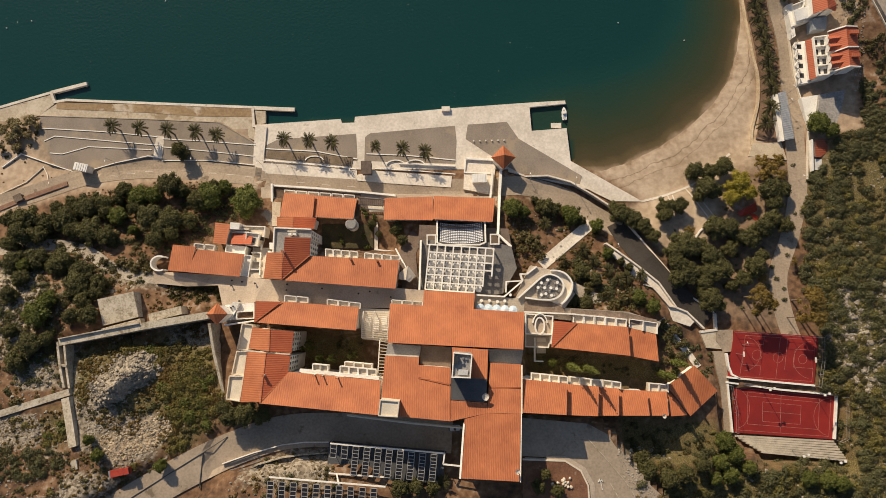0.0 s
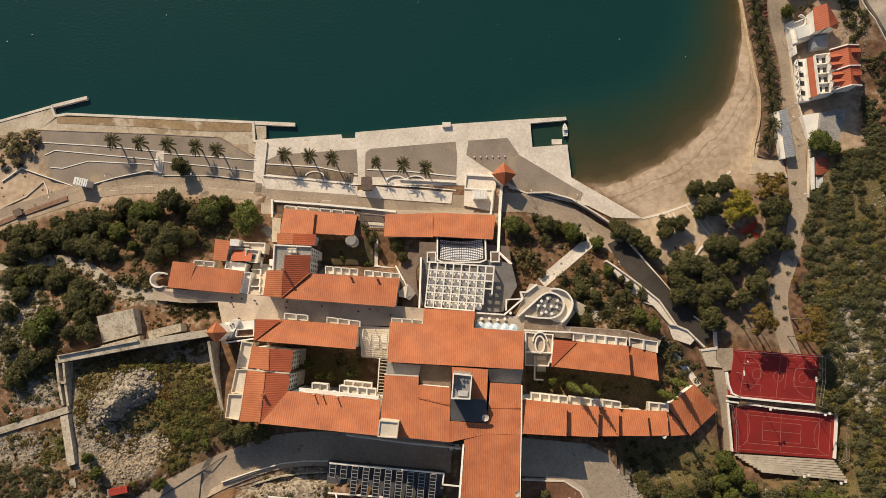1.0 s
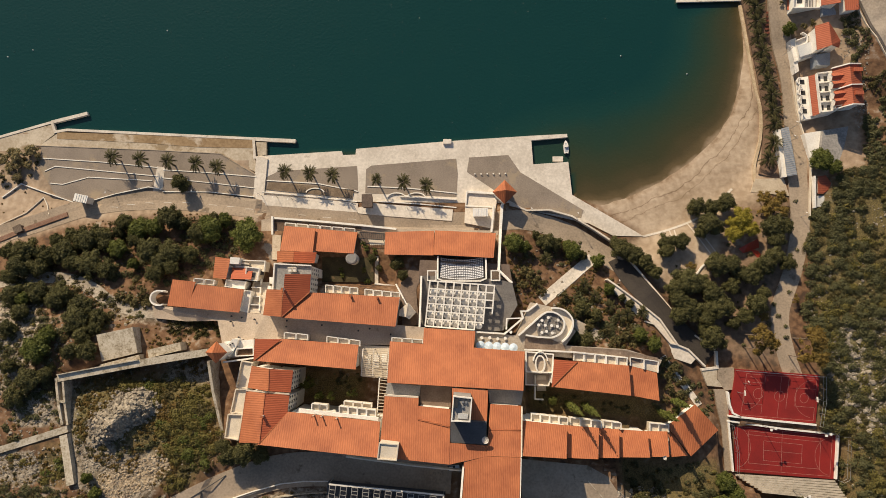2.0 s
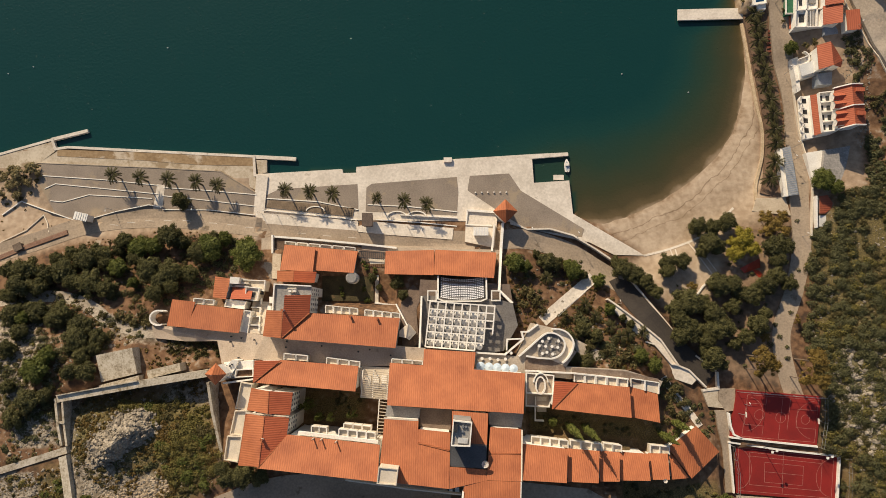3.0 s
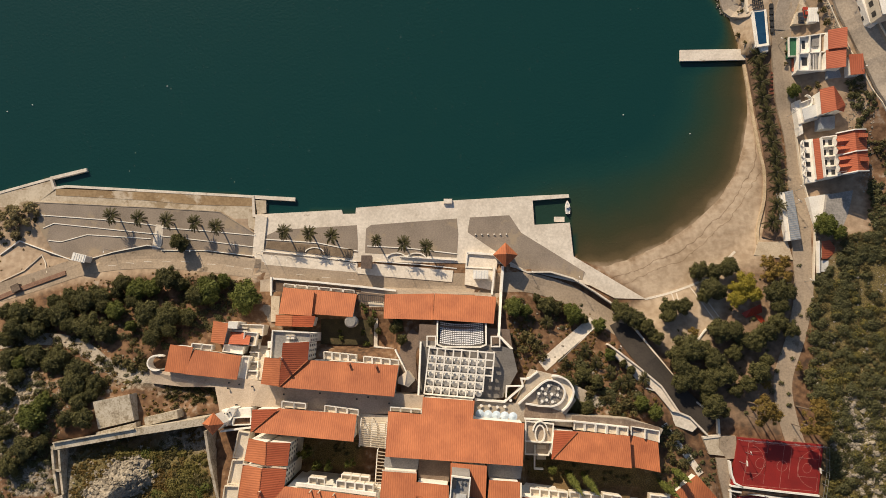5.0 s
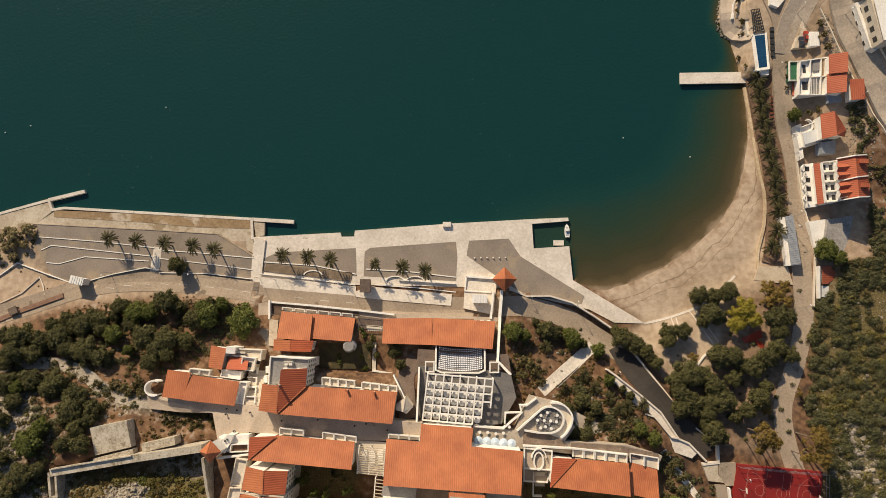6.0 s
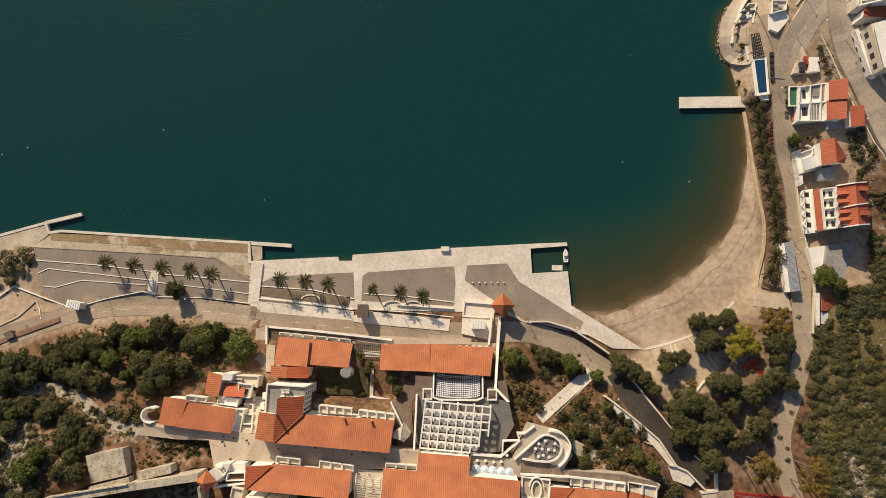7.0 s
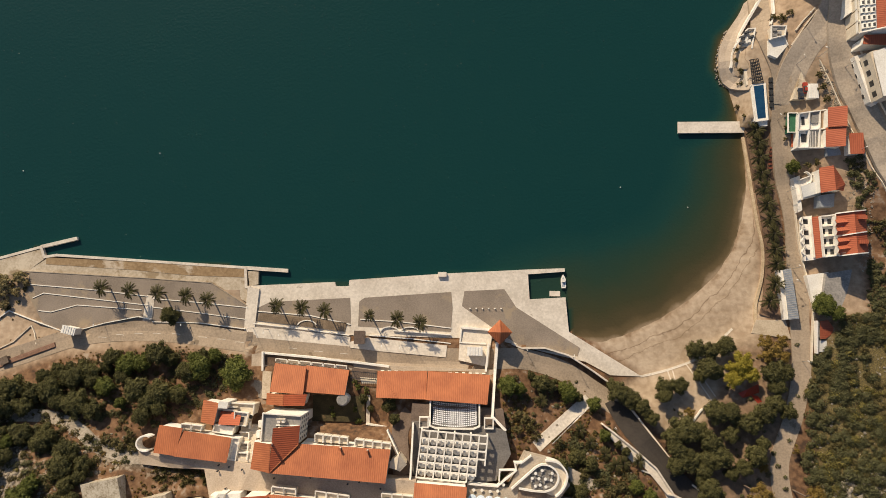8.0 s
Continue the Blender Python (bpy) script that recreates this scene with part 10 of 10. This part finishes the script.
for k in range(5):
    q = Vector((123.5, 154.6, 7)).lerp(Vector((123.7, 145, 7)), k / 4)
    deck_box("sunbed_stack", "dark folded sunbed stack beside the pool", "sunbed", (q.x, q.y, h(q.x, q.y) + 0.1), 0, 1.3, 1.8, 0.9, LAMPBLACK)
for k in range(6):
    q = Vector((124.7, 129.2, 5)).lerp(Vector((124.4, 121.7, 5)), k / 5)
    deck_box("sun_lounger", "faded rust red sun lounger under the palms", "sun lounger", (q.x, q.y, h(q.x, q.y) + 0.1), 0.1, 2.0, 0.8, 0.45, RUST)
tent = house("red_canopy", "small red fabric canopy among the trees", "canopy")
for pts in ([(111.9, 39, 6.5), (115.4, 40.7, 6.5), (116.2, 37.5, 5.2), (110.2, 35.4, 5.2)], [(111.9, 39, 6.5), (110.2, 35.4, 5.2), (108.6, 37.1, 5.2)], [(112.8, 36.8, 5.6), (115.5, 36.2, 5.6), (118.7, 32.4, 4.6), (117.4, 31.6, 4.6)]):
    solid(tent, pts, [p[2] - 0.1 for p in pts], REDPAINT, "canvas")
for q in ((109, 36.7, 5.2), (116.2, 37.9, 5.2), (110.4, 35.4, 5.2)):
    bm = bmesh.new()
    rod(bm, (q[0], q[1], q[2] - 0.1), (q[0], q[1], 1.5), 0.06)
    part("pole", bm, METAL, tent)

# parking deck, its car and the walls along the roads
terrace("sandy parking deck beside the road", [(129.9, 146.1, 11.6), (134, 157.9, 11.6), (136.2, 160.9, 11.8), (139.6, 161.3, 12), (141.5, 151.7, 12), (142, 146, 12)], 8, STRIP)
garden_wall("curved pale wall at the head of the parking deck", [(133.9, 160.1, 11.6), (134.5, 162.6, 12), (136.5, 163.9, 12.2), (139.8, 164.2, 12.4), (141, 162.7, 12.4)], 0.5, 4, CREAM)
kiosk("white awning on the parking deck", (*(136.3, 148.4), 11.8), 0, 3.0, 5.0, 2.2, 4, WHITE, CANVAS)
car("dark car parked on the deck", (*(132.6, 148), 11.7), 1.6, BLUEPAINT)
car("dark red car parked on the deck", (*(134.4, 150.2), 11.7), 1.6, REDPAINT)
low_wall("stone wall between road and beach houses", [(132.6, 105, 6.5), (133.9, 90.6, 6), (135.4, 80.1, 6), (136.5, 67.6, 6), (134.9, 49.1, 6.5)], 0.45, 1.0, CREAM)
low_wall("guard wall along the main road", [(139, 160.5, 16.5), (143.4, 148, 18.5), (148.6, 134, 19), (154.6, 119.4, 20), (163, 102, 21.5)], 0.35, 0.5, CREAM)
low_wall("pale kerb along the main road", [(149.6, 166, 16.6), (152.4, 151.5, 18.4), (157.8, 139, 19), (164.4, 120.5, 21.4), (172, 104, 22)], 0.35, 0.5, CREAM)
for n, q in enumerate(((133.6, 174.8, 12), (132.1, 159.8, 9), (146.3, 156.3, 18), (150, 125.4, 20))):
    pole((q[0], q[1], h(q[0], q[1])), 8.0 - (n % 3), "grey metal street lamp at the junction", 0.9, 1.9 if n > 1 else 0.6)
low_wall("parapet beside the lower junction", [(130.3, 167, 9.5), (134.6, 173.7, 12), (139.9, 181.4, 14.5)], 0.35, 0.5, CREAM)
SOIL = surface("brown_soil", (0.11, 0.065, 0.04), (0.2, 0.125, 0.08), 0.95, 0.4, 3.0, 0.3)
ribbon("planting_bed", "brown earth bed under the row of palms", [(119.5, 137.4, 5), (121.4, 125.4, 4.5), (123.5, 110.2, 4), (125.1, 97.2, 4), (125.4, 84.4, 4), (123.8, 71.7, 3.5), (121.9, 64.9, 3.5)], 7.0, SOIL, 0.15, category="planting bed")
terrace("pale ochre paved square at the end of the palms", [(116.9, 64, 3.4), (127.3, 64.1, 4.2), (128.9, 57.1, 4.6), (115, 59, 3.4)], 3, surface("ochre_paving", (0.40, 0.315, 0.22), (0.54, 0.445, 0.325), 0.9, 0.3, 2, 0.1))
grove("broadleaf_tree", "rounded bright green tree beside the houses", "tree", "green trees by the road", ROUNDS, [(138.2, 69.5, 4.6), (130.4, 120.8, 2.8), (142.6, 66.6, 3)], 3.0)
grove("garden_shrub", "dark green shrub between the houses", "shrub", "shrubs by the houses", SHRUBS, [(135.3, 121.5, 1.8), (137.9, 122.3, 1.6), (125.5, 179.5, 2), (127.5, 178, 2.2), (112, 163.6, 1.5), (113.6, 159.1, 1.5), (114.3, 154.7, 1.5), (112.7, 168.1, 1.2), (128.3, 141.4, 1), (128.4, 136.1, 1), (128.2, 131.9, 1), (113.7, 146.3, 1.2), (114.9, 141.8, 1.4), (138.5, 154.3, 1.6), (139.5, 149.8, 1.8), (140.8, 145.5, 1.8), (130.2, 180.1, 2), (133.2, 131.4, 1.2)], 1.5)
rubble("pale stones between the houses", [(146.7, 119.1), (155.5, 112.2), (157.3, 83.9), (153.2, 81.9), (147.6, 104.7)], 420, 0.12, 0.5, 31)
rubble("pale stones beside the main road", [(139, 159.5), (141, 158.1), (145.7, 141.9), (142.4, 142.3)], 160, 0.2, 0.7, 22)
rubble("white rocks in the garden", GARDEN, 130, 0.2, 0.7, 23)
# dashes along the coast road and the arrow on the drive
marks = [(-129, 54.2, 4), (-122.4, 55.2, 4), (-115.4, 55.8, 4), (-108.2, 55.9, 4), (-100.9, 55.8, 4), (-90.6, 54.8, 4), (-83.4, 54.1, 4), (-76.4, 53.1, 4), (-56.6, 51, 4.5), (-46.8, 50, 4.5), (-37.1, 49.3, 4.5)]
for a in marks:
    a = Vector(a)
    ribbon("road_mark", "faded white centre dash on the road", [a - Vector((1.6, 0, 0)), a, a + Vector((1.6, -0.2, 0))], 0.16, LINEWHITE, 0.17, category="road marking")
ax_, ay_ = (48.7, -54)
for dx, dy, ex, ey, w in ((0, -2.2, -0.6, 1.2, 0.25), (-0.6, 1.2, -1.2, 0.2, 0.3), (-0.6, 1.2, 0.2, 0.4, 0.3)):
    a, b = Vector((ax_ + dx, ay_ + dy, 0)), Vector((ax_ + ex, ay_ + ey, 0))
    ribbon("road_mark", "white arrow stroke on the drive", [a, a.lerp(b, 0.5), b], w, LINEWHITE, 0.5, category="road marking")
